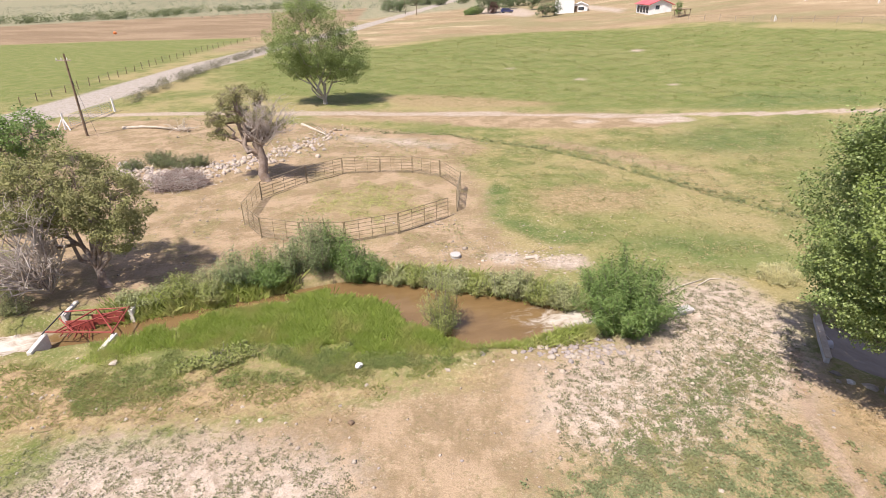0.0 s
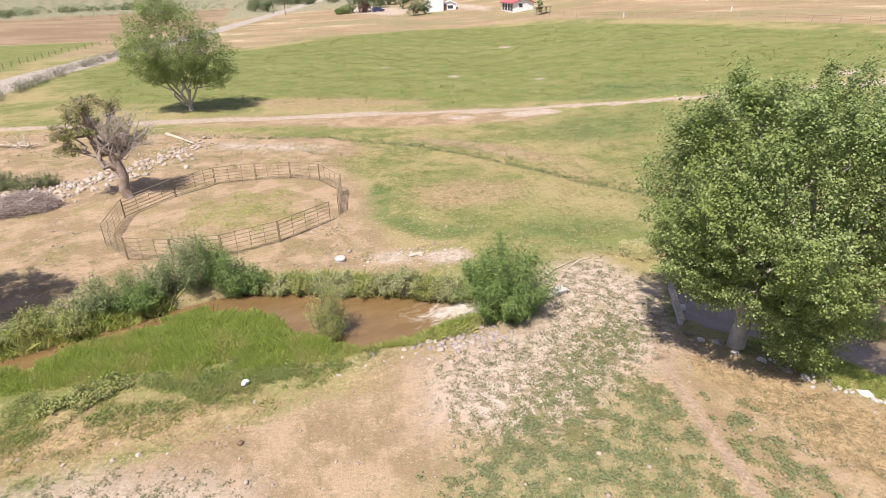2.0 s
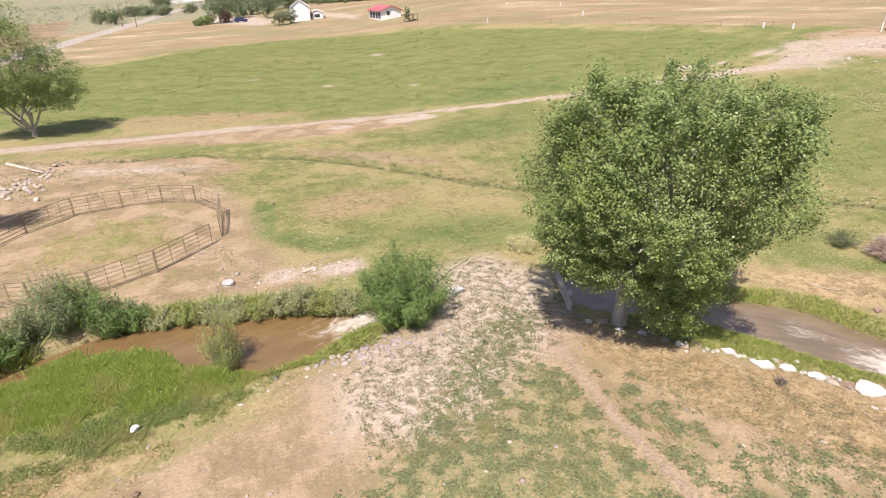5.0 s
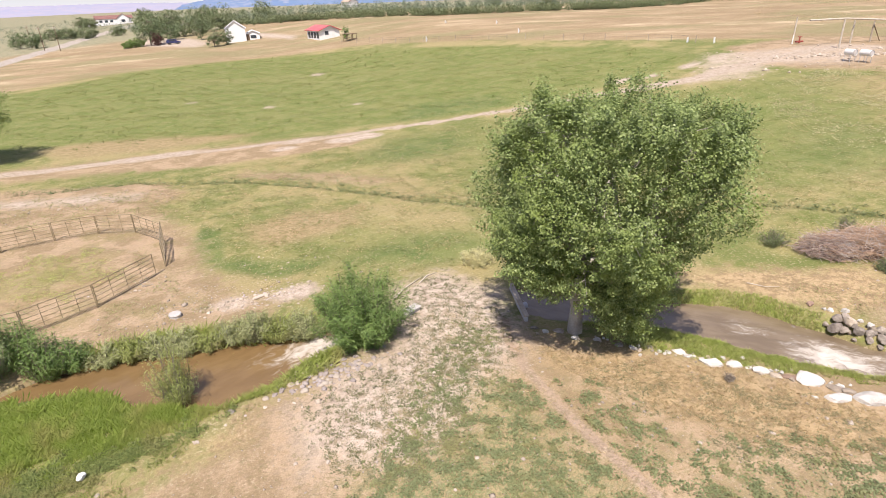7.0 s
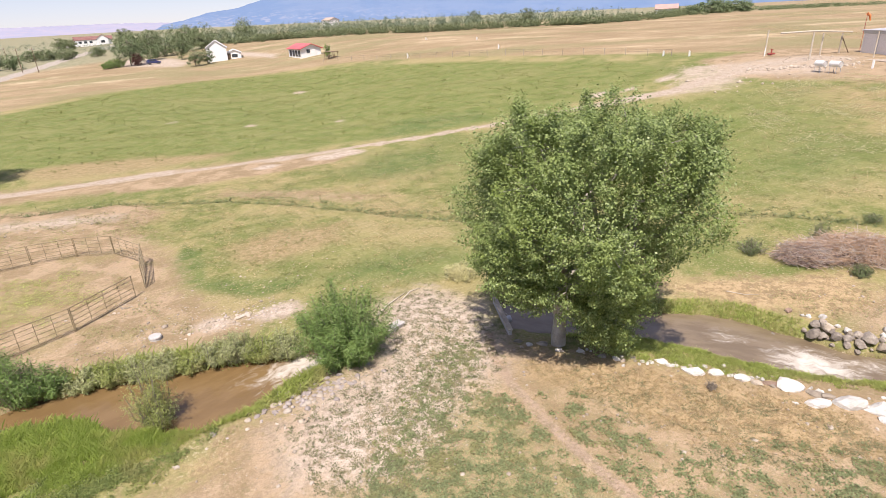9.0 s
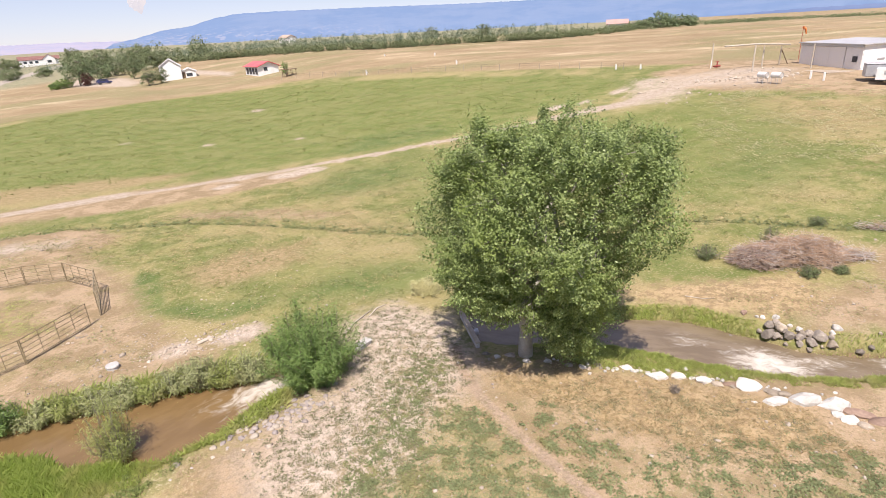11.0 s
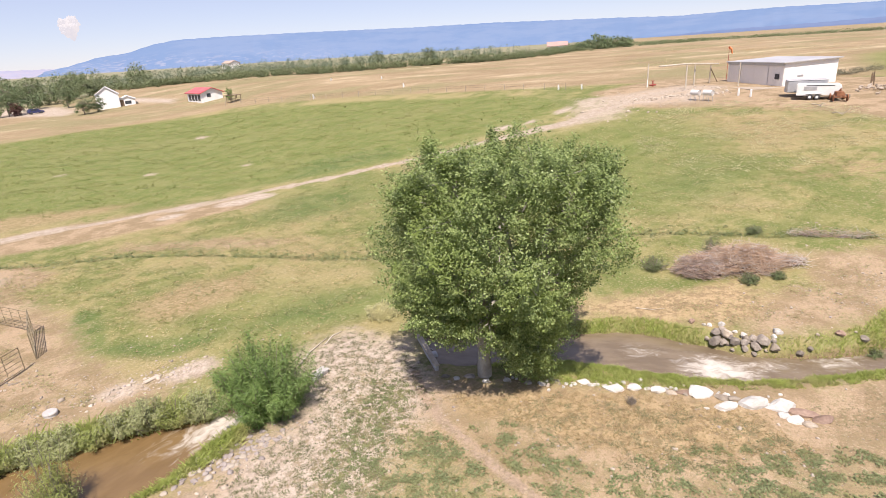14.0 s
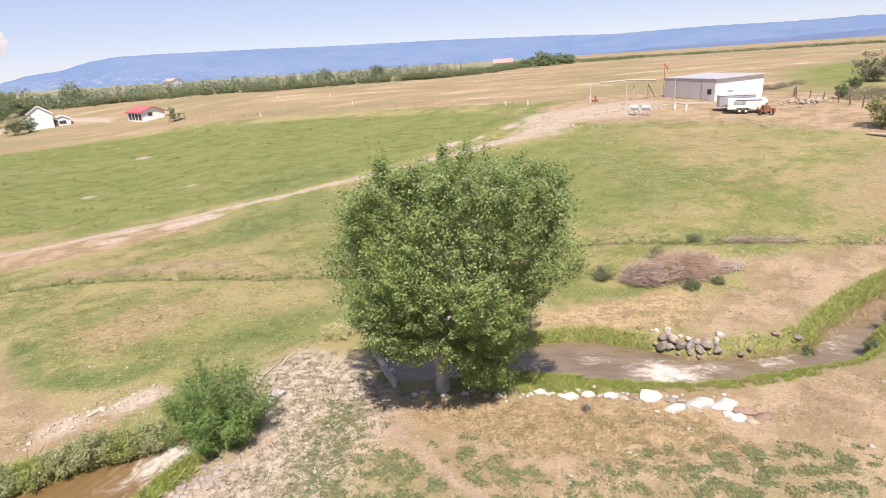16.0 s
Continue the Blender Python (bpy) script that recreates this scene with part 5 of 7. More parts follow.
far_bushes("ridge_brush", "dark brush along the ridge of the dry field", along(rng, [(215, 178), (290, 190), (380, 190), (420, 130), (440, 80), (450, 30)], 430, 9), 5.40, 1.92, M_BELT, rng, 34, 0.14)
far_bushes("slope_sage", "grey sagebrush on the slope behind the hangar", np.concatenate([scatter(rng, [(112, 21.4), (109, 15), (95, 12.8), (96.8, 18.6)], 70), scatter(rng, [(109, 33.6), (114, 35), (125, 31.4), (123, 29.6)], 34), scatter(rng, [(104, 3), (150, 4), (150, 14), (112, 14)], 90)]), 1.5, 0.95, M_SAGE, rng, 110, 0.085)
far_bushes("hill_sage", "grey sagebrush beside the trees on the slope", np.stack([rng.uniform(80, 96, 60), rng.uniform(3, 10, 60)], 1), 0.9, 0.6, M_SAGE, rng, 70, 0.09)

# ---- stones ----
def stone_mesh(name, seed, mat, sub=2, flat=0.7, rough=0.28):
    bm = bmesh.new()
    bmesh.ops.create_icosphere(bm, subdivisions=sub, radius=0.5)
    o = Vector((seed * 3.7, seed * 1.3, seed * 2.1))
    for v in bm.verts:
        k = 1 + rough * noise.noise(v.co * 2.2 + o) * 2 + 0.10 * noise.noise(v.co * 6 + o)
        v.co = Vector((v.co.x * k * 1.15, v.co.y * k * 0.9, v.co.z * k * flat))
    # a few flat faces, as broken stone has
    r_ = random.Random(seed)
    for i in range(13 if rough < 0.4 else 26):
        n = Vector((r_.uniform(-1, 1), r_.uniform(-1, 1), r_.uniform(-0.4, 1))).normalized()
        for v in bm.verts:
            d = v.co.dot(n) - (0.32 if rough < 0.4 else 0.26) * (0.8 if abs(n.z) > 0.6 else 1)
            if d > 0:
                v.co -= n * d * 0.95
    me = bpy.data.meshes.new(name)
    bm.to_mesh(me)
    bm.free()
    me.materials.append(mat)
    return me


STONES = {k: [stone_mesh("stone", s + 10 * i, m_) for s in range(5)] for i, (k, m_) in enumerate((("pale", M_PEBBLE), ("white", M_ROCK_WHITE), ("grey", M_ROCK_GREY), ("tan", M_ROCK_TAN), ("red", M_ROCK_RED)))}
STONES["shard"] = [stone_mesh("stone", s + 60, M_ROCK_LILAC, flat=0.6, rough=0.5) for s in range(5)]
stone_rng = random.Random(5)


def stone(kind, x, y, size, label, group, z=None, sink=0.25, tall=1.0, turn=None, long=1.0):
    me = stone_rng.choice(STONES[kind])
    ob = new("stone", me)
    z = zs(x, y) if z is None else z
    s = size * stone_rng.uniform(0.7, 0.95)
    ob.matrix_basis = Matrix.LocRotScale((x, y, z + s * (0.33 - sink) * tall), Euler((stone_rng.uniform(-.3, .3), stone_rng.uniform(-.3, .3), stone_rng.uniform(0, 6.3) if turn is None else turn + stone_rng.uniform(-.3, .3))), (s * long, s, s * tall))
    return tagged(ob, label, "stone", group)


def stone_rest(name, label, rows, flat=1.0):
    """Stones too many to keep apart, joined in one mesh: rows of kind, x, y, size, lift."""
    V, F, k = [], [], 0
    mats = ("pale", "white", "grey", "tan", "red", "shard")
    idx = []
    for kind, x, y, size, lift in rows:
        me = stone_rng.choice(STONES[kind])
        v = np.empty(len(me.vertices) * 3)
        me.vertices.foreach_get("co", v)
        f = np.empty(len(me.polygons) * 3, np.int32)
        me.polygons.foreach_get("vertices", f)
        a = stone_rng.uniform(0, 6.3)
        v = v.reshape(-1, 3) * size * np.array([1, 1, flat])
        v = np.stack([v[:, 0] * math.cos(a) - v[:, 1] * math.sin(a), v[:, 0] * math.sin(a) + v[:, 1] * math.cos(a), v[:, 2]], 1) + np.array([x, y, zs(x, y) + size * 0.1 + lift])
        V.append(v)
        F.append(f.reshape(-1, 3) + k)
        k += len(v)
        idx += [mats.index(kind)] * (len(f) // 3)
    me = mesh_np(name, np.concatenate(V), np.concatenate(F))
    for m_ in (M_PEBBLE, M_ROCK_WHITE, M_ROCK_GREY, M_ROCK_TAN, M_ROCK_RED, M_ROCK_LILAC):
        me.materials.append(m_)
    me.polygons.foreach_set("material_index", np.array(idx, np.int32))
    return tagged(new(name, me), label, "stones", kind="stuff")


# the white line along the stream's near bank
for x, y, s, k in [(14.7, 18.9, .55, "grey"), (14.9, 18.3, .5, "white"), (15.4, 18.0, .6, "grey"), (15.7, 17.1, .5, "white"), (16.4, 16.4, .5, "white"), (16.9, 15.6, .45, "grey"), (17.4, 15.1, .5, "white"), (18.0, 14.8, .4, "grey"),
                   (18.5, 14.1, .4, "white"), (18.9, 13.8, .62, "white"), (19.2, 13.4, .42, "white"), (19.4, 13.05, .36, "white"), (19.4, 12.5, .86, "white"), (20.1, 12.0, .88, "white"), (20.6, 11.6, .36, "white"), (20.7, 11.1, .9, "white"),
                   (20.9, 10.6, .56, "tan"), (21.3, 10.3, .5, "red"), (21.5, 9.6, 1.35, "white"), (22.0, 8.8, .72, "tan"), (21.4, 8.5, .85, "white"), (22.35, 8.5, .56, "tan"), (22.2, 7.8, 1.3, "white"), (23.0, 6.9, 1.2, "white"),
                   (22.7, 6.6, .52, "white"), (23.2, 6.2, 1.05, "red"), (22.6, 6.15, .7, "white"), (22.7, 5.7, .7, "tan"), (23.3, 5.5, .72, "red"), (23.0, 7.35, .42, "white"), (24.1, 7.3, .25, "white"), (21.0, 9.0, .25, "white")]:
    f_ = 1 + 0.32 * s / math.hypot(x, y)
    stone(k, x * f_, y * f_, s * 1.12, {"white": "pale whitewashed boulder in a line along the stream", "red": "reddish brown boulder at the end of the line", "grey": "grey boulder in a line along the stream", "tan": "tan boulder in a line along the stream"}[k], "boulder line by the stream", tall=0.66, sink=0.28, turn=-1.04, long=1.3)
for i in range(48):
    t = stone_rng.random()
    x, y = float(np.interp(t, [0, .2, .5, .8, 1], [15.0, 17.4, 20.3, 22.4, 23.6])), float(np.interp(t, [0, .2, .5, .8, 1], [18.4, 15.2, 12.5, 9.3, 6.2]))
    k = stone_rng.choice(("white", "white", "tan"))
    stone(k, x + stone_rng.gauss(0, .22), y + stone_rng.gauss(0, .2), stone_rng.uniform(.15, .38), "small pale stone between the boulders by the stream", "boulder line by the stream")
# the heap on the stream's far bank
for x, y, s, k, lift in [(27.7, 11.9, .78, "grey", .15), (27.8, 11.4, .82, "tan", .2), (27.35, 11.7, .82, "grey", .05), (27.4, 11.35, .66, "grey", 0), (27.65, 11.1, .5, "grey", .1), (27.6, 10.85, .66, "grey", 0), (27.7, 10.45, .6, "grey", 0),
                         (28.1, 10.65, .5, "white", .2), (27.95, 10.45, .5, "tan", .15), (27.9, 10.0, .66, "grey", 0), (28.35, 9.8, .98, "grey", .05), (28.65, 9.4, .42, "grey", .05), (28.45, 9.25, .58, "tan", 0), (28.15, 12.5, .4, "white", .05),
                         (28.0, 12.7, .34, "white", .05), (28.7, 12.1, .58, "white", .05), (28.35, 11.2, .42, "white", .05), (28.0, 13.4, .5, "red", .05), (29.6, 9.6, .78, "white", .05), (28.95, 9.5, .5, "white", .05), (29.5, 8.0, .42, "grey", .05),
                         (31.2, 7.3, .78, "red", .05), (32.0, 6.4, .6, "grey", .05), (29.1, 8.25, .46, "grey", 0), (30.3, 8.0, .3, "tan", .05), (26.4, 13.1, .5, "grey", -.1), (28.1, 11.75, .6, "grey", .1), (28.2, 10.2, .6, "grey", .1), (27.2, 12.1, .5, "grey", 0)]:
    f_ = 1 - 0.22 * s / math.hypot(x, y)
    stone(k, x * f_, y * f_, s * 1.0, {"white": "pale stone in a heap on the stream bank", "red": "purplish stone on the stream bank", "grey": "dark grey boulder heaped at the water's edge", "tan": "tan boulder heaped at the water's edge"}[k], "boulder heap by the stream", z=max(zs(x, y), -0.6) + 0.6 * lift)
for i in range(16):
    a, q = stone_rng.uniform(0, 6.3), math.sqrt(stone_rng.random())
    x, y = 27.8 + 0.6 * q * math.cos(a), 10.7 + 1.3 * q * math.sin(a)
    stone(stone_rng.choice(("grey", "grey", "tan")), x, y, stone_rng.uniform(.25, .5), "grey boulder piled in a heap at the water's edge", "boulder heap by the stream", z=max(zs(x, y), -0.5))
# broken stones on the causeway's edge and along the pond
for x, y, s, k in [(1.8, 19.7, .45, "pale"), (2.4, 19.9, .55, "shard"), (1.0, 19.6, .5, "shard"), (0.2, 19.4, .4, "pale"), (-1.0, 19.1, .38, "pale"), (-1.7, 18.7, .4, "shard"), (3.2, 20.2, .5, "shard"), (3.7, 20.5, .6, "shard"), (4.1, 20.1, .45, "shard"),
                   (4.6, 20.7, .55, "pale"), (5.0, 20.3, .6, "shard"), (5.3, 20.9, .4, "pale"), (5.7, 20.2, .35, "shard"), (4.3, 19.6, .4, "shard"), (3.6, 19.7, .35, "shard"), (6.3, 20.9, .5, "shard"), (6.9, 20.6, .45, "pale"), (4.9, 21.6, .7, "shard"), (5.5, 22.2, .6, "shard"), (2.9, 19.4, .35, "pale")]:
    stone(k, x, y, s * 0.72, {"pale": "pale broken stone on the pond's edge", "shard": "lilac-grey broken stone on the pond's edge"}[k], "broken stones at the pond", sink=0.42)
# single pale stones on the near bank
for x, y, s in [(-15.3, 19.4, .55), (-18.7, 17.1, .4), (-17.5, 17.4, .25), (-17.0, 17.2, .28), (-16.7, 17.4, .2), (-17.1, 19.7, .2), (-10.2, 16.0, .26), (-8.6, 15.9, .3), (-7.8, 16.0, .32), (-5.0, 16.9, .22), (-0.9, 19.0, .35), (20.2, 8.1, .28), (20.7, 7.5, .3), (14.7, 9.4, .26), (22.1, 6.6, .25), (6.9, 20.0, .4), (-12.6, 17.6, .25), (-14.4, 16.6, .22), (6.4, 12.2, .2), (8.6, 10.4, .2), (7.7, 14.0, .18), (17.8, 8.6, .2), (19.9, 4.6, .22)]:
    stone("pale", x, y, s, "single pale stone lying on the ground", "single pale stones")
lit = random.Random(21)
for i in range(26):
    x, y = lit.uniform(-19.5, -4), lit.uniform(15.6, 18.2)
    stone(lit.choice(("pale", "tan")), x, y, lit.uniform(0.12, 0.3), "small stone lying in the rough grass", "stones in the rough grass", sink=0.3)
# the bank of stones behind the pen
rr = random.Random(9)
rest = []
for i in range(1150):
    t = rr.random()
    x = -31.5 + 17.5 * t + rr.gauss(0, 0.5)
    y = float(np.interp(t, [0, .25, .55, .75, 1], [47.5, 44.6, 46.2, 50.5, 58.5])) + rr.gauss(0, 0.8 + 1.3 * t + 1.6 * max(0, t - 0.5)) + 1.0
    k, q = rr.choice(("tan", "shard", "grey", "shard", "pale", "shard", "tan")), 0.14 + 0.6 * rr.random() ** 2.4
    if i < 90:
        stone(k, x, y, q, "weathered field stone in a long bank behind the pen", "stone bank behind the pen")
    else:
        rest.append((k, x, y, q * 1.0, 0.0))
stone_rest("stone_bank", "bank of weathered field stones behind the pen", rest)
stone_rest("stone_row", "row of pale field stones beside the hangar yard", [(rr.choice(("tan", "pale")), 80 + 8.2 * t + rr.gauss(0, .5), 50 - 10 * t + rr.gauss(0, 0.8), 0.2 + 0.55 * rr.random() ** 1.6, 0.0) for t in [rr.random() for _ in range(150)]])
stone_rest("stone_heap", "heap of pale stones on the slope", [(rr.choice(("tan", "pale")), 94 + rr.gauss(0, 1.6), 22.4 + rr.gauss(0, 1.5), 0.2 + 0.5 * rr.random() ** 1.5, rr.uniform(0, .4)) for _ in range(90)])
stone_rest("rubble", "grey rubble on the causeway's edge above the pond", [(rr.choice(("shard", "shard", "shard", "pale")), 4.5 + rr.gauss(0, 1.3) + 0.5, 20.5 + rr.gauss(0, .4), 0.10 + 0.42 * rr.random() ** 2.4, -0.02) for _ in range(300)], 0.6)
stone_rest("bank_rubble", "pale broken stones strewn on the bare bank by the willows", [(rr.choice(("pale", "shard", "tan")), 3.6 + rr.gauss(0, 1.5), 29.4 + rr.gauss(0, .55), 0.06 + 0.3 * rr.random() ** 3, -0.01) for _ in range(220)], 0.6)
stone_rest("strewn_stones", "small pale stones strewn over the bare dirt and grazed pasture", [(rr.choice(("pale", "pale", "tan", "shard")), x, y, 0.05 + 0.2 * rr.random() ** 3, -0.01) for x, y in [(rr.uniform(-8, 14), rr.uniform(28.5, 36)) for _ in range(130)] + [(rr.gauss(-7, 4), rr.gauss(54.5, 1.8)) for _ in range(160)] + [(rr.uniform(28, 46), rr.uniform(2, 14)) for _ in range(150)] + [(rr.uniform(-12, 24), rr.uniform(4, 17)) for _ in range(240)]], 0.7)
for i in range(22):
    stone("tan", -1.6 + rr.uniform(-1.2, 0.8), 34.8 + rr.uniform(-0.8, 1.0), rr.uniform(0.12, 0.3), "small pale stone at the pen's gate", "stones at the pen's gate")


def pebbles(name, label, xy, size, mat, rng):
    v = np.array([noise.noise((x * 0.5, y * 0.5, 5.3)) + 0.7 * noise.noise((x * 1.7, y * 1.7, 9.1)) for x, y in xy])
    xy = xy[v + rng.normal(size=len(xy)) * 0.15 > -0.05]
    n = len(xy)
    base = np.array([(1, 0, 0), (0, 1, 0), (-1, 0, 0), (0, -1, 0), (0, 0, .8), (0, 0, -.5)], float)
    v = base[None] * (rng.uniform(0.4, 1.2, (n, 6, 1))) * (size * 0.72 * np.exp(rng.normal(size=n) * 0.55))[:, None, None]
    a = rng.uniform(0, 6.3, n)
    c, s = np.cos(a)[:, None], np.sin(a)[:, None]
    v = np.stack([v[..., 0] * c - v[..., 1] * s, v[..., 0] * s + v[..., 1] * c, v[..., 2]], -1)
    v += np.stack([xy[:, 0], xy[:, 1], ground_z(xy[:, 0], xy[:, 1])], 1)[:, None]
    f = np.array([(0, 1, 4), (1, 2, 4), (2, 3, 4), (3, 0, 4), (1, 0, 5), (2, 1, 5), (3, 2, 5), (0, 3, 5)])
    faces = (f[None] + 6 * np.arange(n)[:, None, None]).reshape(-1, 3)
    tagged(new(name, mesh_np(name, v.reshape(-1, 3), faces, mat)), label, "pebbles", kind="stuff")


xy = np.concatenate([scatter(rng, [(-20, 8), (-19, 18), (-6, 17), (3, 18.5), (9, 23), (14, 26), (15, 20), (12, 12), (10, 6)], 2600), scatter(rng, [(13, 17), (20, 12), (24, 7), (34, 3), (38, -2), (20, -2), (13, 6)], 1700),
                     scatter(rng, [(-2, 30), (3, 28.6), (9, 26.5), (6, 31), (0, 33)], 700), scatter(rng, [(28, 9), (30, 13.5), (40, 9), (44, 4), (36, 6)], 900), scatter(rng, [(-32, 50), (-14, 48), (-8, 60), (-30, 66)], 700), scatter(rng, [(-16, 64), (0, 57), (1, 51), (-8, 52), (-15, 50)], 900), scatter(rng, [(30.4, 11.6), (36, 10.6), (44.6, 5.2), (40.8, 4.4), (33.2, 7.9)], 700)])
pebbles("pebbles", "small pale pebbles strewn over bare ground", xy, 0.042, M_PEBBLE, rng)
xy = np.concatenate([scatter(rng, [(2.6, 19), (4, 16), (9, 17), (12.5, 19.5), (13.5, 25), (9.8, 23), (7.5, 20.5)], 1600), scatter(rng, [(-19, 7), (-13, 14), (-6, 13.6), (-5, 8)], 800)])
pebbles("gravel_stones", "grey gravel stones on the causeway", xy, 0.06, M_ROCK_TAN, rng)
xy = np.concatenate([scatter(rng, [(-22, 26), (-9, 29), (2, 28.6), (1.5, 33), (-0.5, 36), (-3, 33), (-9, 31), (-15, 36), (-17, 42), (-26, 40)], 1900), scatter(rng, [(-33, 60), (-20, 62), (-10, 56), (-12, 48), (-20, 50), (-32, 52)], 900)])
pebbles("yard_pebbles", "tan pebbles strewn over the bare yard", xy, 0.045, M_ROCK_TAN, rng)
pebbles("yard_rubble", "pale rubble scattered over the hangar yard", scatter(rng, [(62, 50), (68, 44), (80, 38), (98, 43), (96, 52), (78, 62)], 420), 0.16, M_ROCK_TAN, rng)

# ---- the round pen ----
PEN = [(-1.3, 36.0), (-4.4, 33.0), (-7.6, 31.7), (-10.4, 31.7), (-13.2, 32.6), (-15.2, 35.0), (-15.5, 39.6), (-13.0, 43.3), (-10.5, 45.6), (-7.4, 46.3), (-4.6, 46.0), (-2.2, 44.6), (-0.5, 41.5)]


def rail_panel(parent, a, b, h=1.42, rails=6, uprights=2, seed=0):
    """One steel panel between two posts: a frame of two end posts, its rails and its uprights."""
    a, b = Vector((*a, zs(*a))), Vector((*b, zs(*b)))
    up = Vector((0, 0, 1))
    d = (b - a).normalized()
    a2, b2 = a + d * 0.04, b - d * 0.04
    frame_segs = [(a2, a2 + up * h, 0.028, 0.028), (b2, b2 + up * h, 0.028, 0.028), (a2 + up * h, b2 + up * h, 0.026, 0.026), (a2 + up * 0.14, b2 + up * 0.14, 0.026, 0.026)]
    fr = part("panel", tube_mesh("panel", frame_segs, M_RAIL, 6), None, parent)
    for i in range(1, rails - 1):
        z = 0.14 + (h - 0.14) * i / (rails - 1)
        part("rail", tube_mesh("rail", [(a2 + up * z, b2 + up * z, 0.02, 0.02)], M_RAIL, 5), None, fr)
    for i in range(1, uprights + 1):
        p = a2.lerp(b2, i / (uprights + 1))
        part("upright", tube_mesh("upright", [(p + up * 0.14, p + up * h, 0.018, 0.018)], M_RAIL, 5), None, fr)
    return fr


round_pen = thing("round_pen", "round horse pen of brown steel rail panels on bare ground", "pen", 0, 0, 0)
for i, (a, b) in enumerate(zip(PEN, PEN[1:])):
    rail_panel(round_pen, a, b, uprights=3 if math.dist(a, b) > 3.3 else 2)
pen_gate = thing("pen_gate", "open brown steel gate standing ajar at the round pen", "gate", 0, 0, 0)
rail_panel(pen_gate, (-0.5, 41.5), (-0.75, 37.0), 1.6, 7, 2)


# ---- the headgate on the pond's outlet ----
headgate = thing("headgate", "red steel headgate between white concrete walls across the outlet channel", "headgate", 0, 0, 0)
for (ax, ay), (bx, by) in (((-17.1, 25.1), (-16.9, 23.6)), ((-16.5, 21.6), (-16.4, 20.2)), ((-20.2, 24.5), (-20.0, 23.1)), ((-19.8, 21.5), (-19.5, 20.0))):
    ln = math.dist((ax, ay), (bx, by))
    part("wing_wall", box_bm(0.22, ln, 1.62, ((ax + bx) / 2, (ay + by) / 2, -1.5), 0.02, turn=math.atan2(by - ay, bx - ax) - math.pi / 2), M_CONCRETE, headgate, "white concrete wing wall")
bars = [((-17.0, 23.8, .22), (-16.5, 21.4, .22)), ((-20.05, 23.3, .22), (-19.75, 21.3, .22)), ((-16.5, 21.5, .2), (-19.8, 21.5, .2)), ((-17.0, 23.7, .2), (-20.0, 23.3, .2)), ((-17.0, 23.7, .24), (-19.0, 21.5, .24)), ((-16.5, 21.5, .24), (-18.5, 23.5, .24)),
        ((-18.5, 23.5, .24), (-19.2, 21.5, .24)), ((-19.8, 22.6, .24), (-18.4, 21.5, .24))]
for i, (a, b) in enumerate(bars):
    part("brace", tube_mesh("brace", [(a, b, 0.034, 0.034)], M_DARK if i == 1 else M_RED_STEEL, 6), None, headgate, "dark pipe" if i == 1 else "red steel bar")
bm = box_bm(1.3, 0.06, 0.8, (-19.1, 22.9, -0.85), 0.01, turn=0.1)
part("sluice_board", bm, M_RED_STEEL, headgate, "red sheet-steel sluice gate")
bm = bmesh.new()
for i in range(5):
    box_bm(0.035, 1.1, 0.06, (-19.5 + i * 0.28, 22.4, -0.3 - 0.04 * i), 0.008, bm, 0.15 + 0.1 * i)
part("trash_rack", bm, M_RED_STEEL, headgate, "red slatted trash rack")
bm = bmesh.new()
for i in range(2):
    box_bm(1.5, 0.05, 0.34, (-17.9, 23.25 + i * 0.12, -0.45 + i * 0.2), 0.008, bm, 0.25)
part("apron_plate", bm, M_RED_STEEL, headgate, "red sloping steel plate")

# ---- culvert, headwall, trunk-side timber ----
culvert = thing("culvert_headwall", "pale concrete culvert head at the causeway's edge", "culvert", 10.0, 23.3, 0, 20)
part("headwall", box_bm(1.0, 0.35, 1.25, (0.2, 0.1, -1.05), 0.04), M_CONCRETE, culvert)
part("cap_slab", box_bm(0.9, 0.5, 0.1, (0.3, 0.12, 0.202), 0.03), M_WALL_CONC, culvert)
part("pipe", tube_mesh("pipe", [((-0.5, -0.3, -0.75), (-2.6, -0.3, -0.85), 0.42, 0.42)], M_GALV, 14), None, culvert, "corrugated steel culvert pipe")
inlet = thing("inlet_wall", "weathered grey timber and concrete wall at the culvert's inlet", "wall", 15.5, 21.4, 0, -22)
part("wall_body", box_bm(0.2, 3.5, 1.3, (0, 0, -1.1), 0.04), M_WALL_CONC, inlet)
part("cap_board", box_bm(0.26, 3.6, 0.08, (0, 0, 0.203), 0.02), M_WOOD, inlet, "grey weathered cap board")
part("inlet_pipe", tube_mesh("inlet_pipe", [((0.1, 0.6, -0.75), (0.5, 0.6, -0.75), 0.4, 0.4)], M_GALV, 14), None, inlet, "dark culvert mouth")


def fallen_branch(label, pts, r, mat, twigs=0, seed=1, name="fallen_branch"):
    rg = np.random.default_rng(seed)
    segs = []
    P = [np.array((x, y, zs(x, y) + h)) for x, y, h in pts]
    for i in range(len(P) - 1):
        k0, k1 = 1 - 0.7 * i / (len(P) - 1), 1 - 0.7 * (i + 1) / (len(P) - 1)
        segs.append((P[i], P[i + 1], r * k0, r * k1))
    for i in range(twigs):
        p = P[-1] + (P[-2] - P[-1]) * rg.random()
        q = p + rg.normal(size=3) * np.array([0.9, 0.9, 0.3]) + np.array([0, 0, 0.35])
        limb(segs, rg, p, q, r * 0.3, r * 0.08, 3, 0.12)
    return tagged(new(name, tube_mesh(name, segs, mat, 7)), label, "branch")


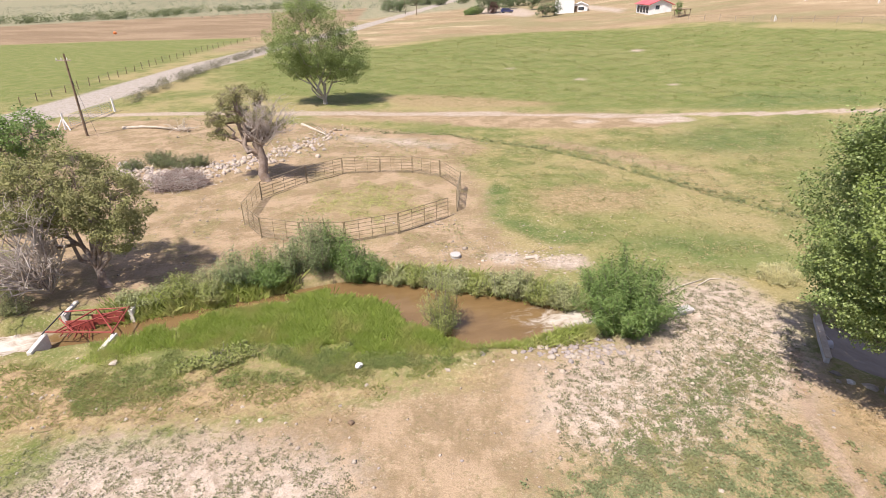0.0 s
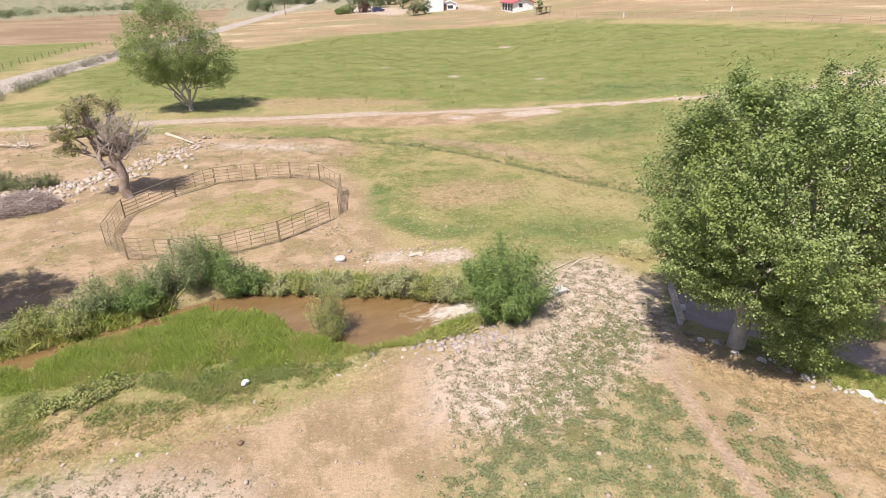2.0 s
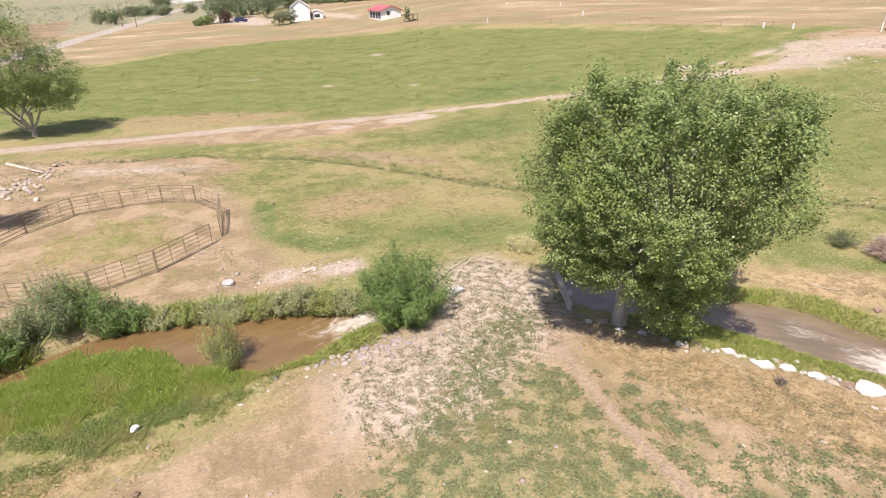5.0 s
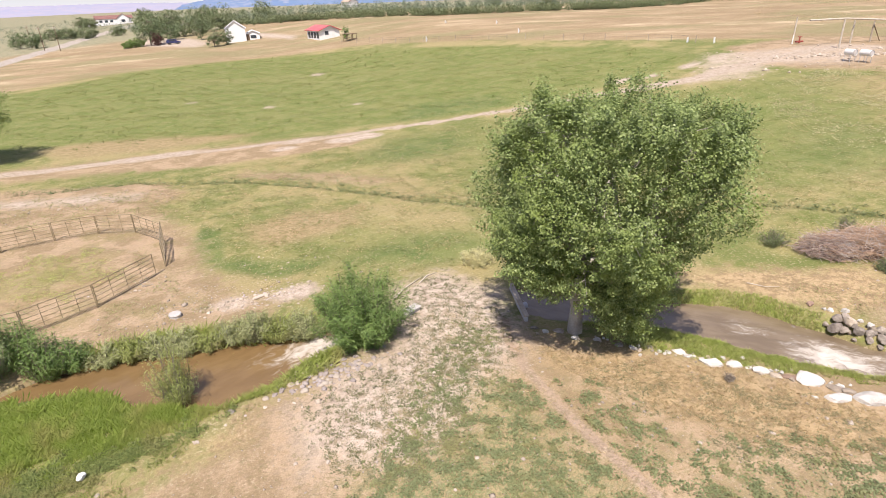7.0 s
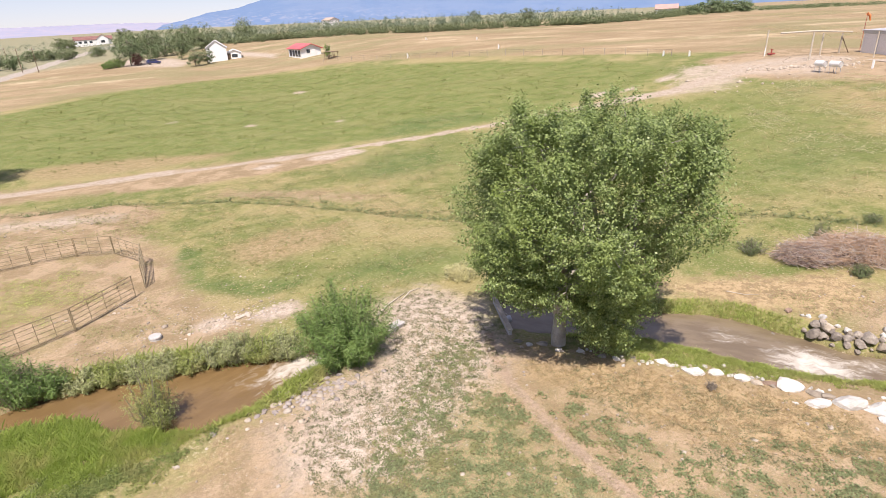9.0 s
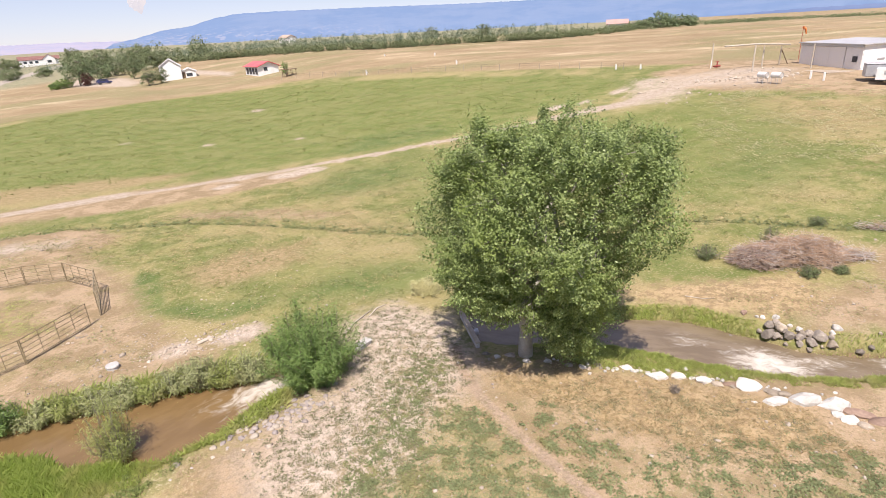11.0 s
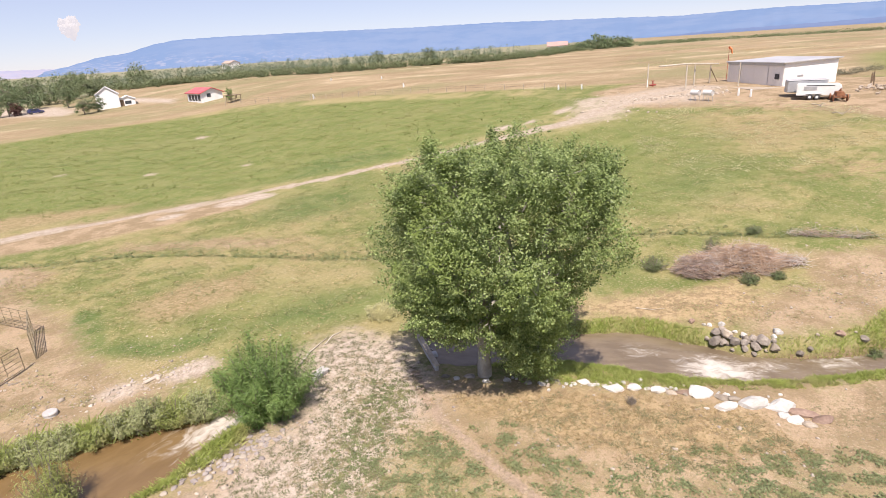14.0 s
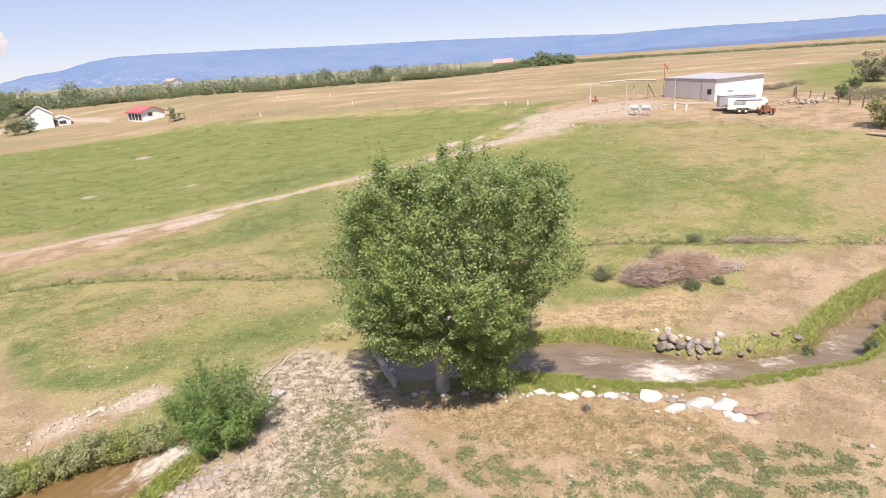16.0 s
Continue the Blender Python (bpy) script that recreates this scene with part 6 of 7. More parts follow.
fallen_branch("bleached fallen log with broken twigs on bare ground", [(-39.6, 63.5, .12), (-37.4, 63.6, .15), (-35.4, 63.3, .18), (-33.0, 62.4, .25), (-31.0, 61.6, .3)], 0.19, M_WOOD_PALE, 26, 2, "fallen_log")
fallen_branch("bleached log lying at the end of the stone bank", [(-18.9, 64.4, .12), (-16.8, 61.6, .12), (-14.6, 58.9, .12)], 0.2, M_WOOD_PALE, 4, 3, "fallen_log")
fallen_branch("bleached stick lying beside the causeway", [(9.9, 25.2, .05), (11.0, 26.2, .08), (12.4, 26.9, .05)], 0.06, M_WOOD_PALE, 0, 4)
fallen_branch("bleached stick lying beside the causeway", [(12.0, 26.3, .04), (12.8, 26.9, .05), (13.5, 27.0, .04)], 0.05, M_WOOD_PALE, 0, 5)
fallen_branch("curved dead branch leaning out of the shaded bank", [(15.9, 22.5, .1), (16.4, 21.9, .25), (17.1, 21.3, .15), (17.9, 21.0, -.2)], 0.05, M_WOOD_PALE, 0, 6)
fallen_branch("thin dry stick on tan ground", [(27.2, 16.4, .03), (27.6, 15.6, .04), (28.2, 15.2, .05)], 0.03, M_WOOD_PALE, 0, 7)

# lid, slab and dark lump near the pen
lid = thing("well_lid", "round pale concrete well lid on the ground", "lid", -0.75, 29.75, zs(-0.75, 29.75))
bm = bmesh.new()
bmesh.ops.create_cone(bm, cap_ends=True, segments=22, radius1=0.30, radius2=0.30, depth=0.2, matrix=Matrix.Translation((0, 0, 0.04)))
part("rim", bm, M_WALL_CONC, lid, "grey concrete ring")
bm = bmesh.new()
bmesh.ops.create_cone(bm, cap_ends=True, segments=22, radius1=0.33, radius2=0.30, depth=0.06, matrix=Matrix.Translation((0, 0, 0.172)))
part("cover", bm, M_WALL_CONC, lid, "pale round cover")
slab = tagged(new("slab", bpy.data.meshes.new("slab")), "flat pale stone slab lying in the grass", "slab")
bm = box_bm(0.85, 0.26, 0.10, (0, 0, 0), 0.03)
bm.to_mesh(slab.data)
bm.free()
slab.data.materials.append(M_PEBBLE)
slab.matrix_basis = pose(3.7, 29.6, zs(3.7, 29.6) - 0.02, 3, 4, 20)
dung = tagged(new("dark_clod", stone_mesh("dark_clod", 77, M_WOOD_DARK)), "dark brown clod on bare dirt", "clod")
dung.matrix_basis = Matrix.LocRotScale((-4.4, 15.9, zs(-4.4, 15.9) + 0.07), None, (0.34, 0.3, 0.3))


# ---- brush heaps ----
def brush_heap(label, x, y, w, d, h, n, mat, seed, turn=0, thick=0.02, length=1.4, third=None):
    rg = np.random.default_rng(seed)
    top = thing("brush_heap", label, "brush heap", x, y, zs(x, y), turn)
    # solid dark dome in place of the shade deep between the twigs
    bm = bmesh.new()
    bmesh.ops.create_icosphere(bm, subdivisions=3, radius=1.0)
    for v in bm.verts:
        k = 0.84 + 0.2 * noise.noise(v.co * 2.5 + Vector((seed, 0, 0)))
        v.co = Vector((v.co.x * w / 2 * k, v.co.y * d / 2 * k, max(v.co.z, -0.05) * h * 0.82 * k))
    part("heap_core", bm, M_TWIG_SHADE, top, "solid dark core standing for the shade between twigs")
    groups = [[], [], []]
    for i in range(n):
        a, r = rg.uniform(0, 6.3), math.sqrt(rg.random())
        px_, py_ = math.cos(a) * r * w / 2, math.sin(a) * r * d / 2
        z_ = h * math.sqrt(max(0.02, 1 - r * r)) * rg.uniform(0.55, 1.0)
        b_ = rg.uniform(0, 6.3)
        L = length * rg.uniform(0.2, 1.1)
        z_ *= 1 + 0.3 * noise.noise((px_ * 0.9 + seed, py_ * 0.9, 0))
        q0 = np.array((px_ - math.cos(b_) * L / 2, py_ - math.sin(b_) * L / 2, max(0.03, z_ + rg.normal() * 0.22)))
        q1 = np.array((px_ + math.cos(b_) * L / 2, py_ + math.sin(b_) * L / 2, max(0.03, z_ + rg.normal() * 0.30)))
        m_ = (q0 + q1) / 2 + rg.normal(size=3) * 0.09
        groups[i % 3] += [(q0, m_, thick, thick * 0.8), (m_, q1, thick * 0.8, thick * 0.4)]
    for g, mm in zip(groups, (mat, M_TWIG, third or M_TWIG_TAN)):
        tagged(part("twig", tube_mesh("twig", g, mm, 4), None, top), kind="stuff")
    return top


# dark brown of the heap core: shade inside the heap as a colour
M_TWIG_SHADE = surface("twig_shade", (0.17, 0.12, 0.095), (0.28, 0.21, 0.17), 6.0, 30, 0.95, 1.0, 0.08)
M_TWIG_TAN = surface("tan_twig", (0.42, 0.285, 0.19), (0.55, 0.39, 0.275), 1.0, 12, 0.9, 0.4)
M_TWIG_MAUVE = surface("mauve_twig", (0.30, 0.215, 0.19), (0.42, 0.32, 0.28), 1.0, 12, 0.9, 0.4)
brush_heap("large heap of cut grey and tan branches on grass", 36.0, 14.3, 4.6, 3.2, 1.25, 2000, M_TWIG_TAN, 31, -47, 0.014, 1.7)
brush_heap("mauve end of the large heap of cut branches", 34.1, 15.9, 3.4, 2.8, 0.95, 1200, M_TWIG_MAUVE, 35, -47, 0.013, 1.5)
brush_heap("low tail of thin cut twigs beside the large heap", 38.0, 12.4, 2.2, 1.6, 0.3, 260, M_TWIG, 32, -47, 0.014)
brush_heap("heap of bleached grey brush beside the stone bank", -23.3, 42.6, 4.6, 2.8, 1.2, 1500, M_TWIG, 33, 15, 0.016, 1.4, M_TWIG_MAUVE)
brush_heap("row of dry flattened stalks along the ditch", 44.0, 11.8, 5.4, 1.0, 0.12, 260, M_TWIG, 34, -60, 0.012)

# ---- the road gate and its pole ----
gate = thing("farm_gate", "long grey tubular farm gate closed across the yard entrance", "gate", 0, 0, 0)
ga, gb = Vector((-46.2, 64.2, 0)), Vector((-46.2, 72.6, 0))
part("gate_frame", tube_mesh("gate_frame", [(ga + Vector((0, 0, .25)), ga + Vector((0, 0, 1.35)), .03, .03), (gb + Vector((0, 0, .25)), gb + Vector((0, 0, 1.35)), .03, .03), (ga + Vector((0, 0, 1.35)), gb + Vector((0, 0, 1.35)), .03, .03), (ga + Vector((0, 0, .25)), gb + Vector((0, 0, .25)), .03, .03)], M_GALV, 6), None, gate)
for i in range(4):
    z = .25 + 1.1 * (i + 1) / 5
    part("rail", tube_mesh("rail", [(ga + Vector((0, 0, z)), gb + Vector((0, 0, z)), .022, .022)], M_GALV, 5), None, gate)
for i in range(3):
    p = ga.lerp(gb, (i + 1) / 4)
    part("upright", tube_mesh("upright", [(p + Vector((0, 0, .25)), p + Vector((0, 0, 1.35)), .022, .022)], M_GALV, 5), None, gate)
post = thing("gate_post", "white-painted timber gate post with a leaning brace", "post", -46.3, 63.3, 0, 0, "gate posts")
part("upright", tube_mesh("upright", [((0, 0, -.2), (0, 0, 1.9), .12, .11)], M_WHITE_PAINT, 8), None, post)
part("brace", tube_mesh("brace", [((0.9, -0.5, 0), (0.05, 0, 1.2), .08, .08)], M_WHITE_PAINT, 7), None, post)
part("brace", tube_mesh("brace", [((-0.7, -0.4, 0), (-0.03, 0, 1.3), .08, .08)], M_WHITE_PAINT, 7), None, post)
post = thing("gate_post", "plain white-painted timber gate post", "post", -46.2, 73.3, 0, 0, "gate posts")
part("upright", tube_mesh("upright", [((0, 0, -.2), (-0.06, 0, 1.75), .14, .13)], M_WHITE_PAINT, 8), None, post)


def power_pole(x, y, h, label, cross=True, lean=0.0, wires=()):
    p = thing("power_pole", label, "pole", x, y, zs(x, y), 0, "power poles")
    part("pole_shaft", tube_mesh("pole_shaft", [((0, 0, -.3), (lean, 0, h), .14, .09)], M_WOOD_DARK, 8), None, p)
    if cross:
        part("crossarm", box_bm(1.5, 0.1, 0.12, (lean - .2, 0, h - .7), 0.01), M_WOOD, p)
        for k in (-.75, -.2, .4):
            part("insulator", tube_mesh("insulator", [((lean - .2 + k, 0, h - .6), (lean - .2 + k, 0, h - .38), .05, .035)], M_WHITE_PAINT, 6), None, p)
    for gx_, gy_, gz_ in wires:
        part("guy_wire", tube_mesh("guy_wire", [((gx_, gy_, 0), (lean * gz_ / h, 0, gz_), .018, .018)], M_DARK, 4), None, p)
    return p


power_pole(-41.8, 60.2, 8.6, "brown timber power pole with guy wires by the gate", True, 0.0, ((1.6, -0.6, 6.4), (1.0, -1.2, 4.2)))
for x, y in ((-26, 268), (-20, 255), (-33, 300)):
    power_pole(x, y, 8.5, "dark timber power pole beside the far road", True)


def post_fence(label, line, gap, h, r, mat, name="post_fence", wires=2):
    f = thing(name, label, "fence", 0, 0, 0)
    rg = random.Random(len(line) * 7 + int(gap * 10))
    q = np.array(line, float)
    seg = np.linalg.norm(np.diff(q, axis=0), axis=1)
    t = np.concatenate([[0], np.cumsum(seg)])
    tops = []
    for u in np.arange(0, t[-1], gap):
        x, y = float(np.interp(u, t, q[:, 0])), float(np.interp(u, t, q[:, 1]))
        z = zs(x, y)
        hh = h * rg.uniform(0.85, 1.12)
        part("post", tube_mesh("post", [((x, y, z - .1), (x + rg.gauss(0, .06), y + rg.gauss(0, .06), z + hh), r, r * .85)], mat, 5), None, f)
        tops.append(Vector((x, y, z)))
    for k in range(wires):
        zz = h * (0.9 - 0.35 * k)
        part("wire", tube_mesh("wire", [(a + Vector((0, 0, zz)), b + Vector((0, 0, zz)), .012, .012) for a, b in zip(tops, tops[1:])], M_DARK, 3), None, f)
    return f


post_fence("weathered timber post fence along the gravel road", [(-62.4, 78), (-62.7, 92), (-64, 107), (-65.5, 126), (-65.5, 158), (-61, 182), (-48, 232)], 3.4, 1.25, .07, M_WOOD_DARK)
post_fence("thin post fence along the far edge of the field", [(52, 154), (56, 149), (65, 128), (76, 106), (84, 84), (87, 66)], 4.6, 1.2, .06, M_WOOD)
post_fence("old timber fence on the slope beside the stone heap", [(106, 27), (99, 25.5), (94, 18.5), (90, 15), (84, 9)], 2.6, 1.3, .09, M_WOOD_DARK)

# ---- the hangar and its yard ----
PAD = 6.95
M_SHED_WHITE = surface("white_sheet_metal", (0.86, 0.85, 0.83), (0.82, 0.81, 0.79), 0.3, 6, 0.5, 0.1, 0.01)
# door grey raised towards white to make up for sunlight its front lacks
M_SHED_GREY = surface("brightened_door_sheet", (0.84, 0.79, 0.74), (0.87, 0.82, 0.77), 0.4, 6, 0.55, 0.15, 0.01)
M_ROOF_GREY = surface("grey_roof_sheet", (0.50, 0.49, 0.49), (0.58, 0.57, 0.56), 0.4, 6, 0.45, 0.15, 0.01, metal=0.3)
M_APRON = surface("dusty_apron", (0.36, 0.295, 0.225), (0.43, 0.36, 0.285), 0.5, 6, 0.95, 0.3, 0.02)
hang_a, hang_l = Vector((95.05, 35.4)), Vector((102.3, 47.0))
hl, hr = (hang_l - hang_a).length, 8.6
turn = math.degrees(math.atan2(hang_l.y - hang_a.y, hang_l.x - hang_a.x))
hangar = thing("hangar", "low white sheet-metal hangar with grey sliding doors", "hangar", hang_a.x, hang_a.y, PAD - 0.4, turn)
bm = bmesh.new()
# local x runs along the door front, local -y along the white side
prof = [(0, 0), (hl, 0), (hl, -hr), (0, -hr)]
lo = [bm.verts.new((x, y, -0.6)) for x, y in prof]
hi = [bm.verts.new((x, y, 3.75 if y == 0 else 4.05)) for x, y in prof]
for i in range(4):
    bm.faces.new((lo[i], lo[(i + 1) % 4], hi[(i + 1) % 4], hi[i]))
bm.faces.new(hi)
bm.normal_update()
bmesh.ops.recalc_face_normals(bm, faces=bm.faces)
part("wall", bm, M_SHED_WHITE, hangar)
bm = box_bm(hl + 0.8, hr + 0.8, 0.16, (0, 0, 0), 0.02)
roof = part("roof", bm, M_ROOF_GREY, hangar, "grey sheet-metal roof")
roof.matrix_basis = pose(hl / 2, -hr / 2, 3.86, -1.8, 0, 0)
for i in range(4):
    w_ = hl / 4
    part("sliding_door", box_bm(w_ - 0.08, 0.1, 3.3, (w_ * (i + 0.5), 0.06 + 0.06 * (i % 2), 0.05), 0.015), M_SHED_GREY, hangar, "tall grey sliding door leaf")
part("door_track", box_bm(hl, 0.3, 0.28, (hl / 2, 0.16, 3.42), 0.02), M_ROOF_GREY, hangar)
part("side_window", box_bm(0.9, 0.06, 0.8, (1.3, 0.2, 1.4), 0.01), M_DARK, hangar, "small dark window")
part("side_vent", box_bm(0.06, 1.0, 0.25, (-0.03, -2.6, 1.7), 0.01), M_GALV, hangar, "small grey vent")
bm = bmesh.new()
for i in range(12):
    box_bm(0.03, 0.05, 4.1, (-0.005, -0.4 - i * 0.72, -0.3), 0, bm)
part("sheet_rib", bm, M_SHED_WHITE, hangar)


apron = tagged(new("concrete_apron", bpy.data.meshes.new("concrete_apron")), "dusty tan concrete apron before the hangar doors", "apron")
bm = box_bm(hl + 1.5, 5.0, 0.5, (hl / 2, 2.75, -0.1), 0.03)
bm.to_mesh(apron.data)
bm.free()
apron.data.materials.append(M_APRON)
apron.matrix_basis = pose(hang_a.x, hang_a.y, PAD - 0.42, 0, 0, turn)
standpipe = thing("standpipe", "red steel standpipe with a valve beside a white post", "standpipe", 92.6, 55.4, zs(92.6, 55.4))
part("pipe", tube_mesh("pipe", [((0, 0, -.1), (0, 0, .9), .12, .1), ((-.7, .1, .25), (.7, -.1, .25), .13, .13)], M_RED_STEEL, 8), None, standpipe)
part("valve_wheel", tube_mesh("valve_wheel", [((-.3, 0, .95), (.3, 0, .95), .05, .05), ((0, -.3, .95), (0, .3, .95), .05, .05)], M_RED_STEEL, 6), None, standpipe)
part("post", tube_mesh("post", [((-1.1, .4, -.1), (-1.1, .4, 1.2), .09, .08)], M_WHITE_PAINT, 7), None, standpipe, "white-painted post")


def plain_pole(name, label, x, y, h, r, mat, cat="post", group=""):
    p = tagged(new(name, tube_mesh(name, [((x, y, zs(x, y) - .2), (x, y, zs(x, y) + h), r, r * .9)], mat, 8)), label, cat, group)
    return p


plain_pole("yard_pole", "tall pale timber pole at the yard's edge", 94.2, 57.4, 3.6, .13, M_WOOD_PALE, group="yard poles")
plain_pole("yard_pole", "pale timber pole in front of the hangar", 95.6, 42.2, 3.5, .11, M_WOOD_PALE, group="yard poles")
arch = thing("yard_arch", "open timber frame with a long beam on posts", "frame", 0, 0, 0)
for x, y, h in ((89.8, 47.9, 3.8), (96.4, 50.0, 3.1), (99.6, 48.9, 2.9)):
    part("post", tube_mesh("post", [((x, y, zs(x, y) - .2), (x, y, zs(x, y) + h), .13, .12)], M_WOOD if x > 98 else M_WOOD_PALE, 7), None, arch)
part("beam", tube_mesh("beam", [((88.6, 52.0, 10.55), (94.0, 50.0, 10.6), .13, .13), ((94.0, 50.0, 10.6), (100.4, 48.0, 10.2), .13, .12)], M_WOOD_PALE, 7), None, arch)
part("brace", tube_mesh("brace", [((99.6, 48.9, 9.6), (101.0, 48.2, 7.1), .07, .07)], M_WOOD_DARK, 6), None, arch)
sock = thing("windsock", "faded orange windsock on a thin pole behind the hangar", "windsock", 106.4, 49.2, zs(106.4, 49.2) - .9)
part("pole", tube_mesh("pole", [((0, 0, -.2), (0, 0, 6.3), .05, .04)], M_RED_STEEL, 6), None, sock)
M_ORANGE = surface("orange_cloth", (0.70, 0.20, 0.06), (0.78, 0.30, 0.12), 2, 20, 0.9, 0.2, 0.02)
part("sleeve", tube_mesh("sleeve", [((0.05, 0, 6.2), (0.4, -.2, 5.95), .2, .17), ((0.4, -.2, 5.95), (0.6, -.3, 5.2), .17, .1)], M_ORANGE, 10), None, sock)
for x, y, h in ((86.1, 70.9, .95), (87.3, 66.5, .95), (64.8, 129, 1.2), (81.2, 114, 1.0), (84.3, 155, .8), (90.3, 137, .8), (85.6, 37.6, 1.1), (84.9, 35.6, 1.1)):
    m_ = thing("marker_post", "short white-painted marker post with a sloping brace", "marker", x, y, zs(x, y), 0, "white marker posts")
    part("upright", box_bm(0.22, 0.22, h, (0, 0, -.05), 0.03), M_WHITE_PAINT, m_)
    part("brace", tube_mesh("brace", [((0.7, 0.3, 0), (0.1, 0, h * .8), .06, .06)], M_WHITE_PAINT, 6), None, m_)
for (x, y), a in (((81.0, 41.6), 70), ((80.9, 39.7), 75)):
    tk = thing("fuel_tank", "white fuel tank on a steel stand with a dark end", "tank", x, y, zs(x, y), a, "fuel tanks")
    tk.scale = (0.8, 0.8, 0.85)
    part("drum", tube_mesh("drum", [((-.75, 0, 1.3), (.75, 0, 1.3), .45, .45)], M_WHITE_PAINT, 16), None, tk)
    bm = bmesh.new()
    bmesh.ops.create_cone(bm, cap_ends=True, segments=16, radius1=.45, radius2=.34, depth=.12, matrix=Matrix.Translation((-.81, 0, 1.3)) @ Matrix.Rotation(-math.pi / 2, 4, 'Y'))
    part("end_cap", bm, M_WALL_CONC, tk, "dark grey end")
    bm = bmesh.new()
    bmesh.ops.create_cone(bm, cap_ends=True, segments=16, radius1=.45, radius2=.34, depth=.12, matrix=Matrix.Translation((.81, 0, 1.3)) @ Matrix.Rotation(math.pi / 2, 4, 'Y'))
    part("end_cap", bm, M_WHITE_PAINT, tk)
    for sx in (-.6, .6):
        for sy in (-.4, .4):
            part("leg", tube_mesh("leg", [((sx, sy * 1.2, -.05), (sx, sy, .95), .04, .04)], M_GALV, 6), None, tk)

fallen_branch("yellowed cut branch lying before the trailers", [(80.6, 26.4, .1), (79.9, 25.4, .25), (79.2, 24.9, .1)], 0.07, M_WOOD_PALE, 6, 8)
fallen_branch("yellowed cut branch lying on the grass", [(76.9, 22.9, .1), (76.3, 22.1, .3), (75.8, 21.5, .1)], 0.07, M_WOOD_PALE, 6, 9)
planks = thing("plank_stack", "stack of weathered brown planks lying on dirt", "planks", 74.6, 10.2, zs(74.6, 10.2), 70)
for k in range(4):
    part("plank", box_bm(3.2, 0.28, 0.08, (0.1 * (k % 2), -0.45 + 0.3 * k, 0.0), 0.01), M_WOOD_DARK, planks)
for k in range(3):
    part("plank", box_bm(3.0, 0.28, 0.08, (0.15 * (k % 2), -0.3 + 0.3 * k, 0.083), 0.01, turn=0.03), M_WOOD, planks)

# the stock trailer
trailer = thing("stock_trailer", "white enclosed stock trailer with a dark side opening", "trailer", 84.6, 27.3, zs(84.6, 27.3), -72)
trailer.scale = (0.88, 0.88, 0.9)
bm = bmesh.new()
side = [(-2.6, .55), (2.3, .55), (2.9, 1.0), (2.9, 1.75), (2.5, 2.1), (-2.6, 2.1)]
A = [bm.verts.new((x, -1.0, z)) for x, z in side]
B = [bm.verts.new((x, 1.0, z)) for x, z in side]
bm.faces.new(A)
bm.faces.new(B[::-1])
for i in range(len(side)):
    j = (i + 1) % len(side)
    bm.faces.new((A[i], B[i], B[j], A[j]))
bmesh.ops.recalc_face_normals(bm, faces=bm.faces)
bmesh.ops.bevel(bm, geom=list(bm.edges), offset=0.06, segments=2, affect='EDGES')
part("body", bm, M_WHITE_PAINT, trailer)
for sy in (-1.02, 1.02):
    part("side_opening", box_bm(1.6, 0.04, 0.5, (-.9, sy, 1.3), 0.01), M_GALV, trailer, "grey slatted side opening")
    part("fender", box_bm(1.9, 0.3, 0.1, (-.4, sy * 1.02, .78), 0.03), M_GALV, trailer)
    part("trim_strip", box_bm(3.4, 0.03, 0.1, (.3, sy, 1.88), 0), M_DARK, trailer, "dark row of vents")
    for sx in (-.85, .05):
        bm = bmesh.new()
        bmesh.ops.create_cone(bm, cap_ends=True, segments=18, radius1=.36, radius2=.36, depth=.22, matrix=Matrix.Translation((sx, sy * .96, .36)) @ Matrix.Rotation(math.pi / 2, 4, 'X'))
        bmesh.ops.bevel(bm, geom=list(bm.edges), offset=.03, segments=1, affect='EDGES')
        wheel = part("wheel", bm, M_DARK, trailer, "black rubber tyre")
        bm = bmesh.new()
        bmesh.ops.create_cone(bm, cap_ends=True, segments=14, radius1=.2, radius2=.18, depth=.24, matrix=Matrix.Translation((sx, sy * .97, .36)) @ Matrix.Rotation(math.pi / 2, 4, 'X'))
        part("rim", bm, M_WHITE_PAINT, wheel)
part("tongue", tube_mesh("tongue", [((2.6, .5, .55), (4.0, 0, .5), .06, .06), ((2.6, -.5, .55), (4.0, 0, .5), .06, .06), ((4.0, 0, .5), (4.0, 0, .05), .05, .05)], M_DARK, 6), None, trailer)
flat = thing("box_trailer", "grey boxy trailer parked behind the white one", "trailer", 86.6, 29.4, zs(86.6, 29.4), -60)
part("body", box_bm(4.6, 2.0, 1.5, (0, 0, .55), 0.06), M_GALV, flat)
part("roof", box_bm(4.7, 2.1, .08, (0, 0, 2.052), 0.02), M_ROOF_GREY, flat)
for sx in (-.5, .5):
    for sy in (-1.0, 1.0):
        bm = bmesh.new()
        bmesh.ops.create_cone(bm, cap_ends=True, segments=16, radius1=.36, radius2=.36, depth=.2, matrix=Matrix.Translation((sx, sy * .98, .36)) @ Matrix.Rotation(math.pi / 2, 4, 'X'))
        part("wheel", bm, M_DARK, flat, "black rubber tyre")
M_RUST = surface("rusty_iron", (0.22, 0.09, 0.05), (0.32, 0.15, 0.08), 3, 18, 0.9, 0.6, 0.02)
rust = thing("rusty_implement", "rusty brown farm implement standing on dirt", "implement", 83.8, 24.6, zs(83.8, 24.6), 30)
